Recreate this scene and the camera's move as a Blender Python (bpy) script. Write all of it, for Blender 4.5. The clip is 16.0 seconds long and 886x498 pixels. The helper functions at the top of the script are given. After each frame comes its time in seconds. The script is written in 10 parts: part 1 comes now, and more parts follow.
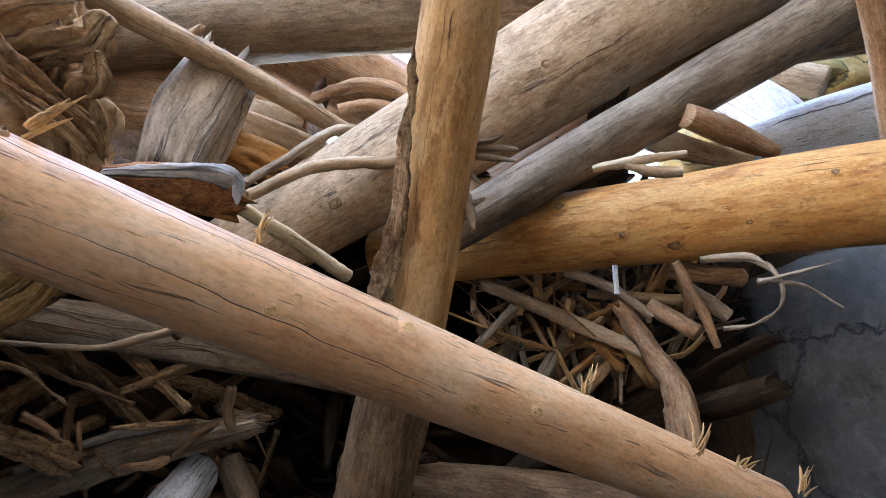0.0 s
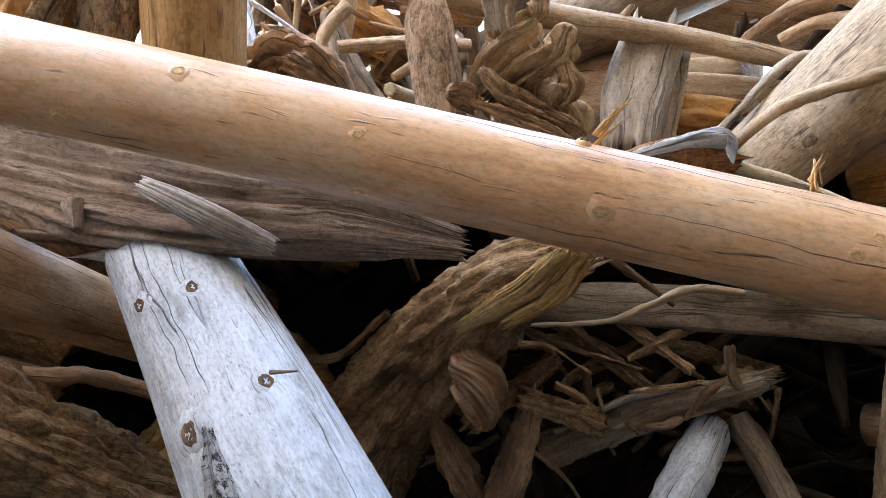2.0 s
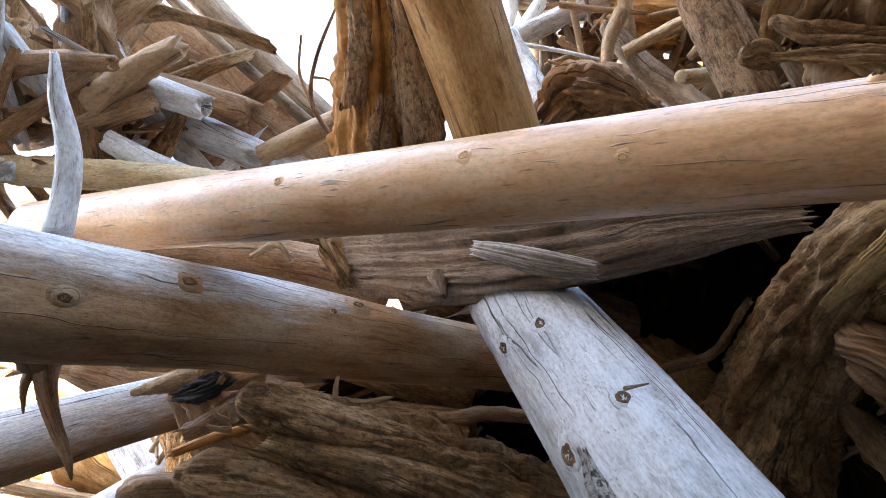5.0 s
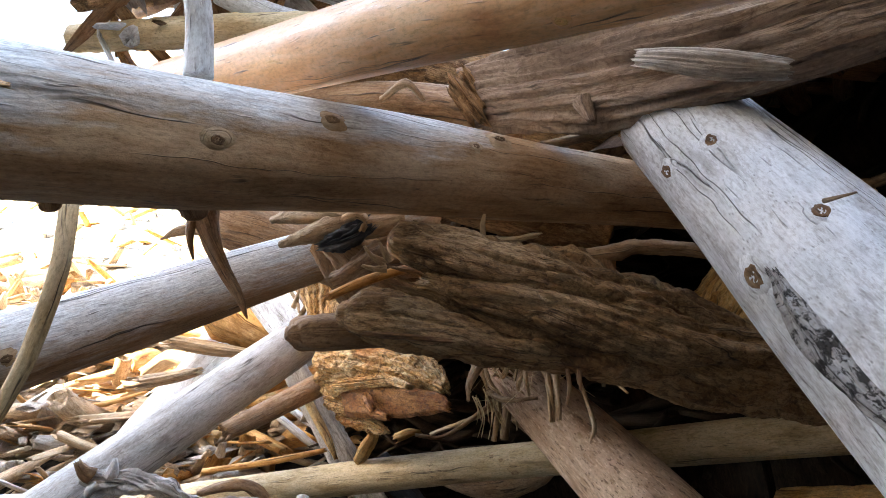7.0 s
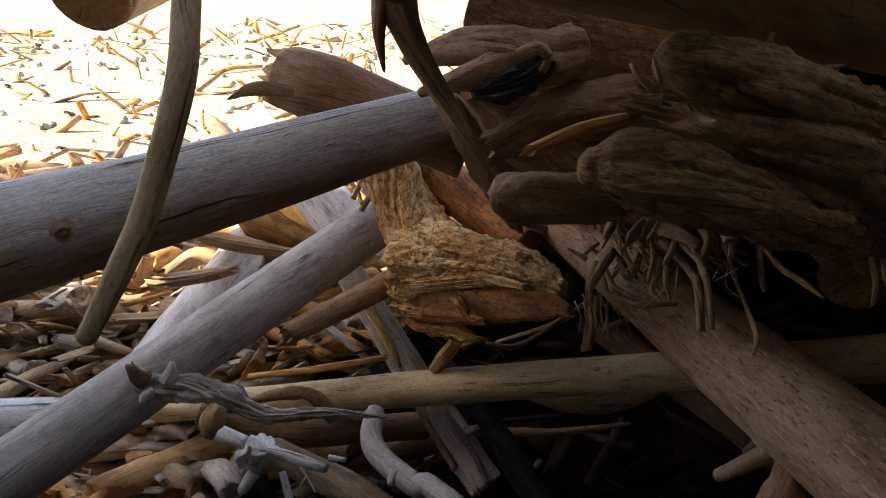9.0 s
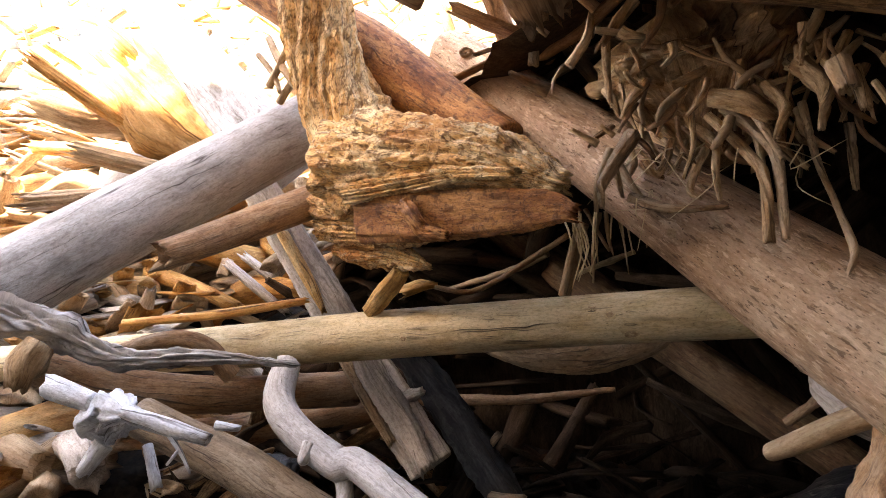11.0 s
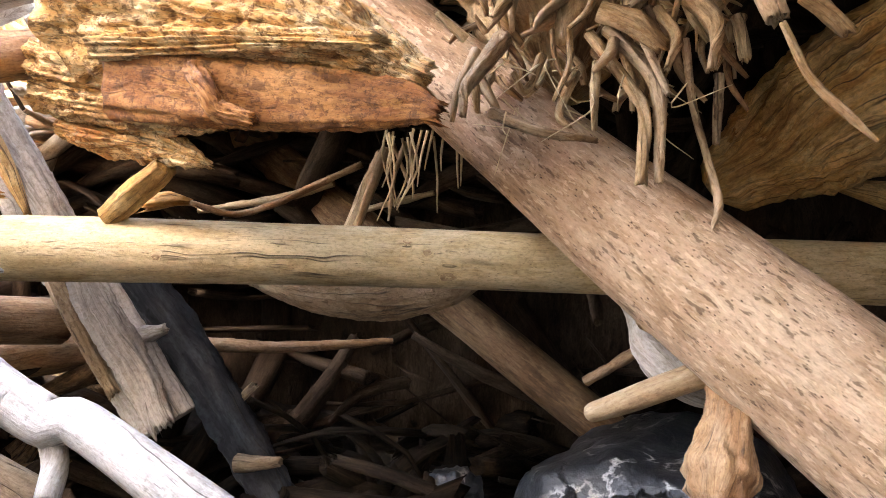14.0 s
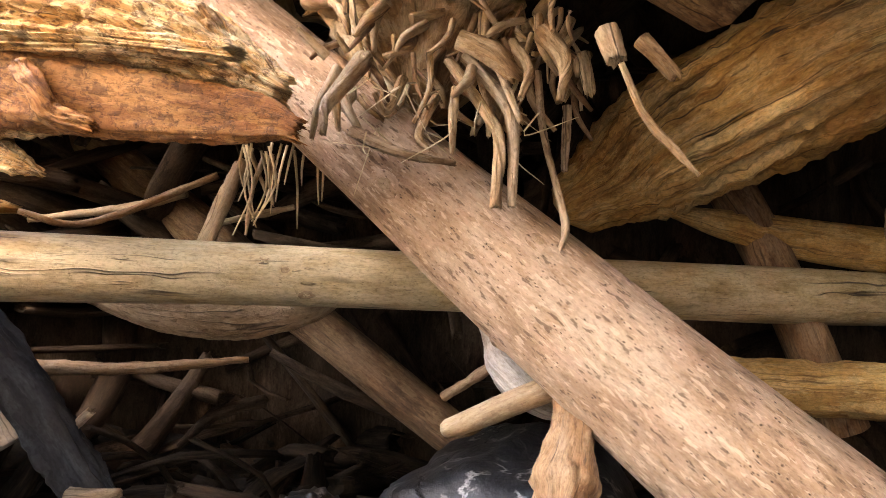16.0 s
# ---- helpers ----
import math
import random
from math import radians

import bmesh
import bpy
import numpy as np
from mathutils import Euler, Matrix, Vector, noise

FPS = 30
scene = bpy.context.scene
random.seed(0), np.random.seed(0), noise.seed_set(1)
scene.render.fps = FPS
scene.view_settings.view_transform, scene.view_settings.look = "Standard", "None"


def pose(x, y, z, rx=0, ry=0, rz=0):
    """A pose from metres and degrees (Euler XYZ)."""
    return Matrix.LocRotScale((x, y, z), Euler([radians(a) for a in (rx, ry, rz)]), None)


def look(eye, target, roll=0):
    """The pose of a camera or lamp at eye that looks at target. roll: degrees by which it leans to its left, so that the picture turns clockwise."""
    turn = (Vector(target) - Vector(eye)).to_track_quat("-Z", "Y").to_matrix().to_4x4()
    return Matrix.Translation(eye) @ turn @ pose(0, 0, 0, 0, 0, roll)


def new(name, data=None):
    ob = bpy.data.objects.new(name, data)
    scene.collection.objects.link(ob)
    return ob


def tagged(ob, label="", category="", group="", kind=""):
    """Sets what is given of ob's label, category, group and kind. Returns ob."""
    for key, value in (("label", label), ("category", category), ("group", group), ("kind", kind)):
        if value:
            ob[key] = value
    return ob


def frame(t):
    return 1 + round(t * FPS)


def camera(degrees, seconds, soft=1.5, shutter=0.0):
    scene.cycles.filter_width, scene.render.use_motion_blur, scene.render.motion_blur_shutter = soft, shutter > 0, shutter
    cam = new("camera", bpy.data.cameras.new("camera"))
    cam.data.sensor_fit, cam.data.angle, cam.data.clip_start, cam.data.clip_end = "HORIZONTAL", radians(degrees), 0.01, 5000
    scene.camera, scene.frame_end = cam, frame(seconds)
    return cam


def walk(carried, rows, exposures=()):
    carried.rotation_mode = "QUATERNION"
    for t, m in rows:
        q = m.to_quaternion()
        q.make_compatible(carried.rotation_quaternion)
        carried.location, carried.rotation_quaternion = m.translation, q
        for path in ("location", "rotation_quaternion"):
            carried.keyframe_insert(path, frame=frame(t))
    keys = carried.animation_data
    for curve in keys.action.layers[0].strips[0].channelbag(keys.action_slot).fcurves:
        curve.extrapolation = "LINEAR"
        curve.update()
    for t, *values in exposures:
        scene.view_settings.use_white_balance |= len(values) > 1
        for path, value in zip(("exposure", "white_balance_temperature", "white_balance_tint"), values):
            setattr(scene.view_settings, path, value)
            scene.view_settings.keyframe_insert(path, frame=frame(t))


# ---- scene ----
cam = camera(67.6, 16.0, 0.8)
PATH = [
    (0, (-0.018, 0.052, 1.174), (0.036, 1.934, 1.85), -8.5),
    (0.5, (-0.05, 0.044, 1.176), (-0.516, 1.853, 1.892), -10.0),
    (1, (-0.106, 0.004, 1.178), (-0.945, 1.66, 1.922), -9.3),
    (1.5, (-0.138, -0.014, 1.184), (-1.106, 1.575, 1.918), -8.1),
    (2, (-0.207, -0.071, 1.18), (-1.265, 1.458, 1.918), -6.8),
    (2.5, (-0.193, -0.087, 1.185), (-1.323, 1.375, 1.948), -5.8),
    (3, (-0.145, -0.064, 1.177), (-1.35, 1.301, 2.004), -6.3),
    (3.5, (-0.091, -0.028, 1.174), (-1.462, 1.146, 2.035), -8.0),
    (4, (-0.078, -0.042, 1.171), (-1.626, 0.829, 2.09), -8.0),
    (4.2, (-0.08, -0.044, 1.171), (-1.684, 0.717, 2.093), -7.5),
    (6.3, (-0.099, -0.02, 1.156), (-1.823, 0.605, 1.954), -10.4),
    (6.5, (-0.11, -0.02, 1.154), (-1.889, 0.546, 1.871), -9.5),
    (7, (-0.227, -0.125, 1.149), (-2.113, 0.231, 1.71), -8.3),
    (7.5, (-0.38, -0.277, 1.188), (-2.292, -0.019, 1.714), -8.2),
    (8, (-0.549, -0.407, 1.163), (-2.47, -0.167, 1.664), -8.5),
    (8.5, (-0.711, -0.463, 1.215), (-2.646, -0.204, 1.646), -8.0),
    (9, (-0.816, -0.53, 1.21), (-2.76, -0.173, 1.515), -6.8),
    (9.2, (-0.89, -0.581, 1.206), (-2.829, -0.16, 1.462), -6.2),
    (11.3, (-1.774, -0.426, 1.038), (-3.663, 0.189, 1.265), -4.9),
    (11.5, (-1.826, -0.414, 1.046), (-3.688, 0.284, 1.263), -5.1),
    (12, (-1.858, -0.318, 1.032), (-3.693, 0.455, 1.224), -4.9),
    (12.5, (-1.988, -0.374, 0.954), (-3.795, 0.466, 1.122), -4.4),
    (13, (-2.105, -0.447, 0.964), (-3.836, 0.545, 1.1), -2.9),
    (13.5, (-2.136, -0.469, 0.981), (-3.762, 0.691, 1.08), -1.0),
    (14, (-2.158, -0.494, 0.982), (-3.688, 0.791, 1.053), 0.4),
    (14.5, (-2.156, -0.499, 0.992), (-3.656, 0.823, 1.034), -0.2),
    (15, (-2.157, -0.509, 0.992), (-3.692, 0.771, 1.046), -1.2),
    (15.5, (-2.156, -0.505, 0.995), (-3.659, 0.813, 1.061), -0.9),
    (16, (-2.145, -0.486, 0.999), (-3.385, 1.079, 1.109), 0.6),
]
EXPOSURE = [(0.0, 4.35, 6900, 11), (2.0, 4.55, 7200, 10), (4.2, 4.45, 7100, 9), (6.3, 3.52, 7400, 9), (7.0, 4.12, 7800, 10), (7.5, 4.11, 7900, 11), (8.2, 3.11, 8100, 14), (9.2, 2.06, 8500, 17), (11.3, 4.48, 8900, 20), (12.5, 4.98, 8700, 17), (13.5, 5.33, 8300, 15), (14.5, 5.43, 8300, 14), (15.2, 5.23, 8400, 15), (16.0, 5.53, 9300, 19)]
walk(cam, [(t, look(eye, target, roll)) for t, eye, target, roll in PATH], EXPOSURE)

# ---- daylight: clear sky, and a sun kept off the wood pile by an added, unseen cliff ----
SUN_FROM = Vector((0.35, -0.72, 0.60)).normalized()
world = bpy.data.worlds.new("sky")
scene.world = world
world.use_nodes = True
wn = world.node_tree.nodes
sky = wn.new("ShaderNodeTexSky")
sky.sky_type, sky.sun_disc = "NISHITA", False
sky.sun_elevation = math.asin(SUN_FROM.z)
sky.sun_rotation = math.atan2(SUN_FROM.x, SUN_FROM.y)
world.node_tree.links.new(sky.outputs[0], wn["Background"].inputs[0])
wn["Background"].inputs[1].default_value = 0.15
sun = new("sun", bpy.data.lights.new("sun", "SUN"))
sun.data.energy, sun.data.angle, sun.data.color = 3.2, radians(0.53), (1.0, 0.93, 0.82)
sun.matrix_world = look(SUN_FROM * 30, (0, 0, 0))


# ---- materials ----
class Nodes:
    """A short way to write a node tree."""

    def __init__(self, name):
        self.mat = bpy.data.materials.new(name)
        self.mat.use_nodes = True
        self.tree = self.mat.node_tree
        self.bsdf = self.tree.nodes["Principled BSDF"]

    def add(self, kind, ins=None, **props):
        n = self.tree.nodes.new(kind)
        if "operation" in props:
            n.operation = props["operation"]
        if "feature" in props:
            n.feature = props["feature"]
        if "voronoi_dimensions" in props:
            n.voronoi_dimensions = props["voronoi_dimensions"]
        if "attribute_name" in props:
            n.attribute_name = props["attribute_name"]
        if "data_type" in props:
            n.data_type, n.blend_type = props["data_type"], props["blend_type"]
        for k, v in (ins or {}).items():
            if isinstance(v, bpy.types.NodeSocket):
                self.tree.links.new(v, n.inputs[k])
            else:
                n.inputs[k].default_value = v
        return n

    def scaled(self, vec, sx, sy, sz):
        return self.add("ShaderNodeVectorMath", {0: vec, 1: (sx, sy, sz)}, operation="MULTIPLY").outputs[0]

    def fbm(self, vec, scale, detail=4.0, rough=0.6):
        return self.add("ShaderNodeTexNoise", {"Vector": vec, "Scale": scale, "Detail": detail, "Roughness": rough}).outputs[0]

    def ramp(self, fac, stops):
        n = self.add("ShaderNodeValToRGB", {0: fac})
        e = n.color_ramp.elements
        while len(e) < len(stops):
            e.new(0.5)
        for k, (p, c) in zip(e, stops):
            k.position = p
            k.color = (*c, 1) if len(c) == 3 else c
        return n.outputs[0]

    def mix(self, fac, a, b, mode="MIX"):
        n = self.add("ShaderNodeMix", data_type="RGBA", blend_type=mode)
        for i, v in ((0, fac), (6, a), (7, b)):
            if isinstance(v, bpy.types.NodeSocket):
                self.tree.links.new(v, n.inputs[i])
            else:
                n.inputs[i].default_value = (*v, 1) if isinstance(v, tuple) else v
        return n.outputs[2]

    def math(self, op, a, b=0.0):
        return self.add("ShaderNodeMath", {0: a, 1: b}, operation=op).outputs[0]

    def finish(self, color, rough, bumps):
        t = self.tree
        t.links.new(color, self.bsdf.inputs["Base Color"])
        if isinstance(rough, bpy.types.NodeSocket):
            t.links.new(rough, self.bsdf.inputs["Roughness"])
        else:
            self.bsdf.inputs["Roughness"].default_value = rough
        last = None
        for height, strength, dist in bumps:
            b = self.add("ShaderNodeBump", {"Height": height, "Strength": strength, "Distance": dist})
            if last:
                t.links.new(last, b.inputs["Normal"])
            last = b.outputs[0]
        if last:
            t.links.new(last, self.bsdf.inputs["Normal"])
        return self.mat


def black_white(lo, hi):
    return [(lo, (0, 0, 0)), (hi, (1, 1, 1))]


def wood(name, dark, mid, pale, fibre=1.0, cracks=0.5, patch=0.5, gloss=0.6, relief=1.0, stain=(0.05, 0.035, 0.025), dashes=0.0, worm=0.0, skylit_bleach=None, flank=None, gates=(0.46, 0.58), pits=0.0, lines=0.0, crackle=0.0, flecks=0.0, mottle=None, peel=0.4, shine=0.25):
    """Weathered wood along the "grain" attribute: soft blotches, fine fibres, drying cracks, worn and stained patches.
    flank: the radius of a log whose upper side is bleached, with skylight painted in too.
    """
    g = Nodes(name)
    v = g.add("ShaderNodeAttribute", attribute_name="grain").outputs["Vector"]
    wob = g.fbm(g.scaled(v, 1, 1, 0.5), 9, 2)
    skin = g.add("ShaderNodeAttribute", attribute_name="skin").outputs["Vector"]
    sk = g.add("ShaderNodeVectorMath", {0: skin, 1: g.scaled(g.add("ShaderNodeCombineXYZ", {0: wob, 1: 0.0, 2: 0.0}).outputs[0], 0.05, 0, 0)}, operation="ADD").outputs[0]
    fine = g.fbm(g.scaled(sk, 1, 0.075, 1), 250, 7, 0.7)
    coarse = g.fbm(g.scaled(sk, 1, 0.11, 1), 52, 5, 0.62)
    grit = g.fbm(g.scaled(v, 1, 1, 0.55), 130, 5, 0.7)
    blotch = g.fbm(g.scaled(v, 1, 1, 0.4), 7, 6, 0.66)
    wide = g.fbm(g.scaled(v, 1, 1, 0.5), 2.3, 3)
    tone = g.math("ADD", g.math("MULTIPLY", blotch, 0.62), g.math("MULTIPLY", coarse, 0.38))
    base = g.ramp(tone, [(0.37, dark), (0.48, mid), (0.6, pale)])
    base = g.mix(g.ramp(wide, [(0.3, (0, 0, 0)), (0.75, (0.6, 0.6, 0.6))]), base, mid)
    base = g.mix(g.math("MULTIPLY", g.ramp(blotch, [(0.3, (1, 1, 1)), (0.42, (0, 0, 0))]), patch), base, dark)
    if skylit_bleach:
        grey = g.ramp(fine, [(0.3, tuple(c * 0.6 for c in skylit_bleach)), (0.6, skylit_bleach)])
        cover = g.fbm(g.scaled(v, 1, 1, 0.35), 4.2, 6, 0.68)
        # upper side pale from bleaching and from painted skylight; fades towards inner end
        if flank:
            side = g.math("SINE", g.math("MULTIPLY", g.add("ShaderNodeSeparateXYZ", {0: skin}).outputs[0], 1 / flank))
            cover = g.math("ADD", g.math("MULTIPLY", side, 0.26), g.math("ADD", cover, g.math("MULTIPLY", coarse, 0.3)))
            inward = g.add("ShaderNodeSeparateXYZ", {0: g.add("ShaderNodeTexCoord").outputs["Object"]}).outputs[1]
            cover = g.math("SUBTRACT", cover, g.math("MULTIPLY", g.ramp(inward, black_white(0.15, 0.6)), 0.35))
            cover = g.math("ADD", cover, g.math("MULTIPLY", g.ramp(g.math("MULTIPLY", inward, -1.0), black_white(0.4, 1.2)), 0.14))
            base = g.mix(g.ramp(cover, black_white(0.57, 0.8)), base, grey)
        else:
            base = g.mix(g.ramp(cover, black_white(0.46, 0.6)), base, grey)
    if mottle:
        spotty = g.fbm(g.scaled(v, 1, 1, 0.45), 17, 6, 0.7)
        base = g.mix(g.math("MULTIPLY", g.ramp(spotty, black_white(0.48, 0.64)), 0.8), base, mottle)
        base = g.mix(g.ramp(spotty, [(0.3, (0.55, 0.55, 0.55)), (0.42, (0, 0, 0))]), base, dark)
    # thin skin worn away in crisp patches
    worn = g.fbm(g.scaled(v, 1, 1, 0.36), 13, 8, 0.68)
    base = g.mix(g.math("MULTIPLY", g.ramp(worn, black_white(0.54, 0.565)), peel), base, g.mix(0.5, pale, tuple(min(0.9, c * 1.12) for c in pale)))
    base = g.mix(g.math("MULTIPLY", g.ramp(worn, [(0.41, (1, 1, 1)), (0.432, (0, 0, 0))]), 0.9 * peel), base, tuple(0.55 * a + 0.3 * b for a, b in zip(dark, mid)))
    # fibres and grit vary the tone, whatever the colour under them
    base = g.mix(0.5 * fibre, base, g.ramp(fine, [(0.32, (0.34, 0.3, 0.27)), (0.5, (0.95, 0.95, 0.95)), (0.66, (1.25, 1.25, 1.24))]), "MULTIPLY")
    base = g.mix(0.4 + 0.35 * fibre, base, g.ramp(grit, [(0.34, (0.55, 0.5, 0.46)), (0.5, (1, 1, 1)), (0.68, (1.2, 1.2, 1.2))]), "MULTIPLY")
    # long drying cracks and short checks, both along the grain
    where = g.ramp(g.fbm(g.scaled(v, 1, 1, 0.22), 8, 2), black_white(*gates))
    far = g.math("ABSOLUTE", g.math("SUBTRACT", g.fbm(g.scaled(sk, 1, 0.025, 1), 17, 2, 0.4), 0.5))
    long_ = g.math("MULTIPLY", g.ramp(far, [(0.0, (1, 1, 1)), (0.011, (0, 0, 0))]), where)
    near = g.fbm(g.scaled(sk, 1, 0.06, 1), 105, 2, 0.5)
    check = g.math("MULTIPLY", g.ramp(near, [(0.29, (1, 1, 1)), (0.35, (0, 0, 0))]), g.ramp(g.fbm(g.scaled(v, 1, 1, 0.5), 21, 2), black_white(0.44, 0.6)))
    crack = g.math("MAXIMUM", long_, g.math("MULTIPLY", check, 0.8))
    col = g.mix(g.math("MULTIPLY", crack, cracks), base, stain)
    bumps = [(blotch, 0.3 * relief, 0.012), (g.ramp(worn, [(0.41, (0, 0, 0)), (0.435, (0.5, 0.5, 0.5)), (0.535, (0.5, 0.5, 0.5)), (0.565, (1, 1, 1))]), 0.5 * peel * relief, 0.006), (coarse, 0.3 * relief, 0.005), (fine, 0.35 * fibre * relief, 0.0022), (grit, 0.5 * relief, 0.003), (g.math("SUBTRACT", 1.0, crack), 0.7 * cracks, 0.005)]
    if dashes:
        spot = g.add("ShaderNodeTexVoronoi", {"Vector": g.scaled(sk, 1, 0.13, 1), "Scale": 46.0, "Randomness": 1.0}, voronoi_dimensions="2D").outputs["Distance"]
        keep = g.ramp(g.fbm(v, 16, 3), black_white(0.46, 0.56))
        dash = g.math("MULTIPLY", g.ramp(spot, [(0.03, (1, 1, 1)), (0.11, (0, 0, 0))]), keep)
        col = g.mix(g.math("MULTIPLY", dash, dashes), col, tuple(c * 0.3 for c in dark))
        bumps.append((g.math("SUBTRACT", 1.0, dash), 0.4, 0.002))
    if flecks:
        scab = g.fbm(g.scaled(v, 1, 1, 0.32), 78, 3, 0.55)
        col = g.mix(g.math("MULTIPLY", g.ramp(scab, black_white(0.58, 0.64)), 0.6 * flecks), col, tuple(min(0.85, c * 1.25) for c in pale))
        col = g.mix(g.math("MULTIPLY", g.ramp(scab, [(0.34, (1, 1, 1)), (0.4, (0, 0, 0))]), 0.75 * flecks), col, tuple(c * 0.5 for c in dark))
        bumps.append((g.ramp(scab, [(0.34, (0, 0, 0)), (0.42, (0.5, 0.5, 0.5)), (0.56, (0.5, 0.5, 0.5)), (0.64, (1, 1, 1))]), 0.8 * flecks, 0.005))
    if worm:
        track = g.fbm(g.scaled(v, 1, 1, 0.6), 42, 3, 0.5)
        some = g.ramp(g.fbm(v, 12, 3), black_white(0.48, 0.6))
        line = g.math("MULTIPLY", g.ramp(track, [(0.46, (0, 0, 0)), (0.5, (1, 1, 1)), (0.54, (0, 0, 0))]), some)
        col = g.mix(g.math("MULTIPLY", line, worm), col, tuple(c * 0.5 for c in dark))
        bumps.append((g.math("SUBTRACT", 1.0, line), 0.7 * worm, 0.004))
    if lines:
        groove = g.fbm(g.scaled(sk, 1, 0.03, 1), 74, 4, 0.6)
        gash = g.math("MULTIPLY", g.ramp(groove, [(0.34, (1, 1, 1)), (0.43, (0, 0, 0))]), g.ramp(blotch, [(0.36, (0.2, 0.2, 0.2)), (0.55, (1, 1, 1))]))
        col = g.mix(g.math("MULTIPLY", gash, lines), col, tuple(c * 0.3 for c in dark))
        bumps.append((groove, 0.8 * lines, 0.014))
    if crackle:
        warped = g.add("ShaderNodeVectorMath", {0: g.scaled(v, 1, 1, 0.45), 1: g.scaled(g.add("ShaderNodeCombineXYZ", {0: coarse, 1: blotch, 2: grit}).outputs[0], 0.07, 0.07, 0.03)}, operation="ADD").outputs[0]
        for size, deep_ in ((26.0, 0.02), (71.0, 0.008)):
            flake = g.add("ShaderNodeTexVoronoi", {"Vector": warped, "Scale": size}, feature="DISTANCE_TO_EDGE").outputs["Distance"]
            gap = g.math("MULTIPLY", g.ramp(g.fbm(v, size * 0.8, 4, 0.7), black_white(0.42, 0.72)), 0.24)
            seam = g.ramp(g.math("MULTIPLY", g.math("SUBTRACT", gap, flake), 14), black_white(0.0, 1.0))
            col = g.mix(g.math("MULTIPLY", seam, crackle), col, tuple(c * 0.3 for c in dark))
            bumps.append((g.math("SUBTRACT", 1.0, seam), 0.7 * crackle, deep_))
    if pits:
        hole = g.add("ShaderNodeTexVoronoi", {"Vector": g.scaled(sk, 1, 0.45, 1), "Scale": 95.0}, voronoi_dimensions="2D").outputs["Distance"]
        some = g.ramp(g.fbm(v, 30, 3), black_white(0.53, 0.63))
        pit = g.math("MULTIPLY", g.ramp(hole, [(0.05, (1, 1, 1)), (0.2, (0, 0, 0))]), some)
        col = g.mix(g.math("MULTIPLY", pit, pits), col, tuple(c * 0.35 for c in dark))
        bumps.append((g.math("SUBTRACT", 1.0, pit), 0.6 * pits, 0.003))
    rough = g.ramp(coarse, [(0.3, (gloss + 0.15,) * 3), (0.7, (gloss - 0.08,) * 3)])
    g.bsdf.inputs["Specular IOR Level"].default_value = shine
    return g.finish(col, rough, bumps)


PEELED = wood("peeled_wood", (0.50, 0.20, 0.065), (0.76, 0.41, 0.19), (0.86, 0.585, 0.36), fibre=0.15, cracks=1.0, patch=0.3, gloss=0.33, relief=0.3, dashes=0.6, gates=(0.53, 0.58), peel=0.15, shine=0.6)
SILVER = wood("silver_wood", (0.27, 0.235, 0.20), (0.62, 0.625, 0.62), (0.80, 0.81, 0.82), fibre=0.4, cracks=1.0, patch=0.6, gloss=0.6, relief=0.9, gates=(0.47, 0.55), pits=0.5, mottle=(0.76, 0.77, 0.77), flecks=0.25)
GREY = wood("grey_wood", (0.10, 0.066, 0.04), (0.27, 0.19, 0.12), (0.43, 0.335, 0.235), fibre=0.8, cracks=1.0, patch=0.6, gloss=0.62, lines=0.2)
BROWN = wood("brown_wood", (0.115, 0.052, 0.022), (0.31, 0.165, 0.078), (0.47, 0.295, 0.165), fibre=0.9, cracks=0.9, patch=0.8, gloss=0.6, lines=0.35, mottle=(0.38, 0.25, 0.155))
# bleached wood with skylight painted onto its upper side as pale grey
SKYLIT_BLEACHED = wood("half_bleached_skylit_wood", (0.18, 0.085, 0.036), (0.42, 0.25, 0.13), (0.58, 0.40, 0.245), fibre=0.5, cracks=1.0, patch=0.6, gloss=0.55, relief=1.0, skylit_bleach=(0.78, 0.77, 0.74), flank=0.127, gates=(0.46, 0.55), pits=0.3, peel=0.15)
TAN = wood("tan_wood", (0.22, 0.13, 0.065), (0.42, 0.28, 0.16), (0.56, 0.42, 0.27), fibre=0.6, cracks=0.7, patch=0.4, gloss=0.6, relief=0.8)
HONEY = wood("honey_wood", (0.24, 0.095, 0.028), (0.50, 0.265, 0.092), (0.66, 0.41, 0.19), fibre=0.5, cracks=1.0, patch=0.8, gloss=0.52, relief=1.1, stain=(0.1, 0.04, 0.016), lines=0.2, mottle=(0.57, 0.33, 0.14), peel=0.55)
BARE = wood("bare_pinkish_wood", (0.21, 0.115, 0.06), (0.45, 0.285, 0.17), (0.62, 0.455, 0.31), fibre=0.25, cracks=0.2, patch=0.5, gloss=0.58, relief=2.0, pits=1.0, gates=(0.53, 0.62), flecks=0.9, dashes=0.28, mottle=(0.55, 0.36, 0.24), peel=0.35)
# near-black and dull: the hollow's shade is painted into this wood
SHADE_WOOD = wood("shade_dark_wood", (0.017, 0.011, 0.007), (0.05, 0.031, 0.02), (0.10, 0.067, 0.043), fibre=0.8, cracks=0.6, patch=0.6, gloss=0.8, shine=0.06)
PALE = wood("pale_wood", (0.21, 0.12, 0.06), (0.43, 0.285, 0.165), (0.57, 0.425, 0.28), fibre=0.35, cracks=0.9, patch=0.6, gloss=0.58, relief=1.2, worm=0.5, dashes=0.6, flecks=0.6, mottle=(0.49, 0.345, 0.215))
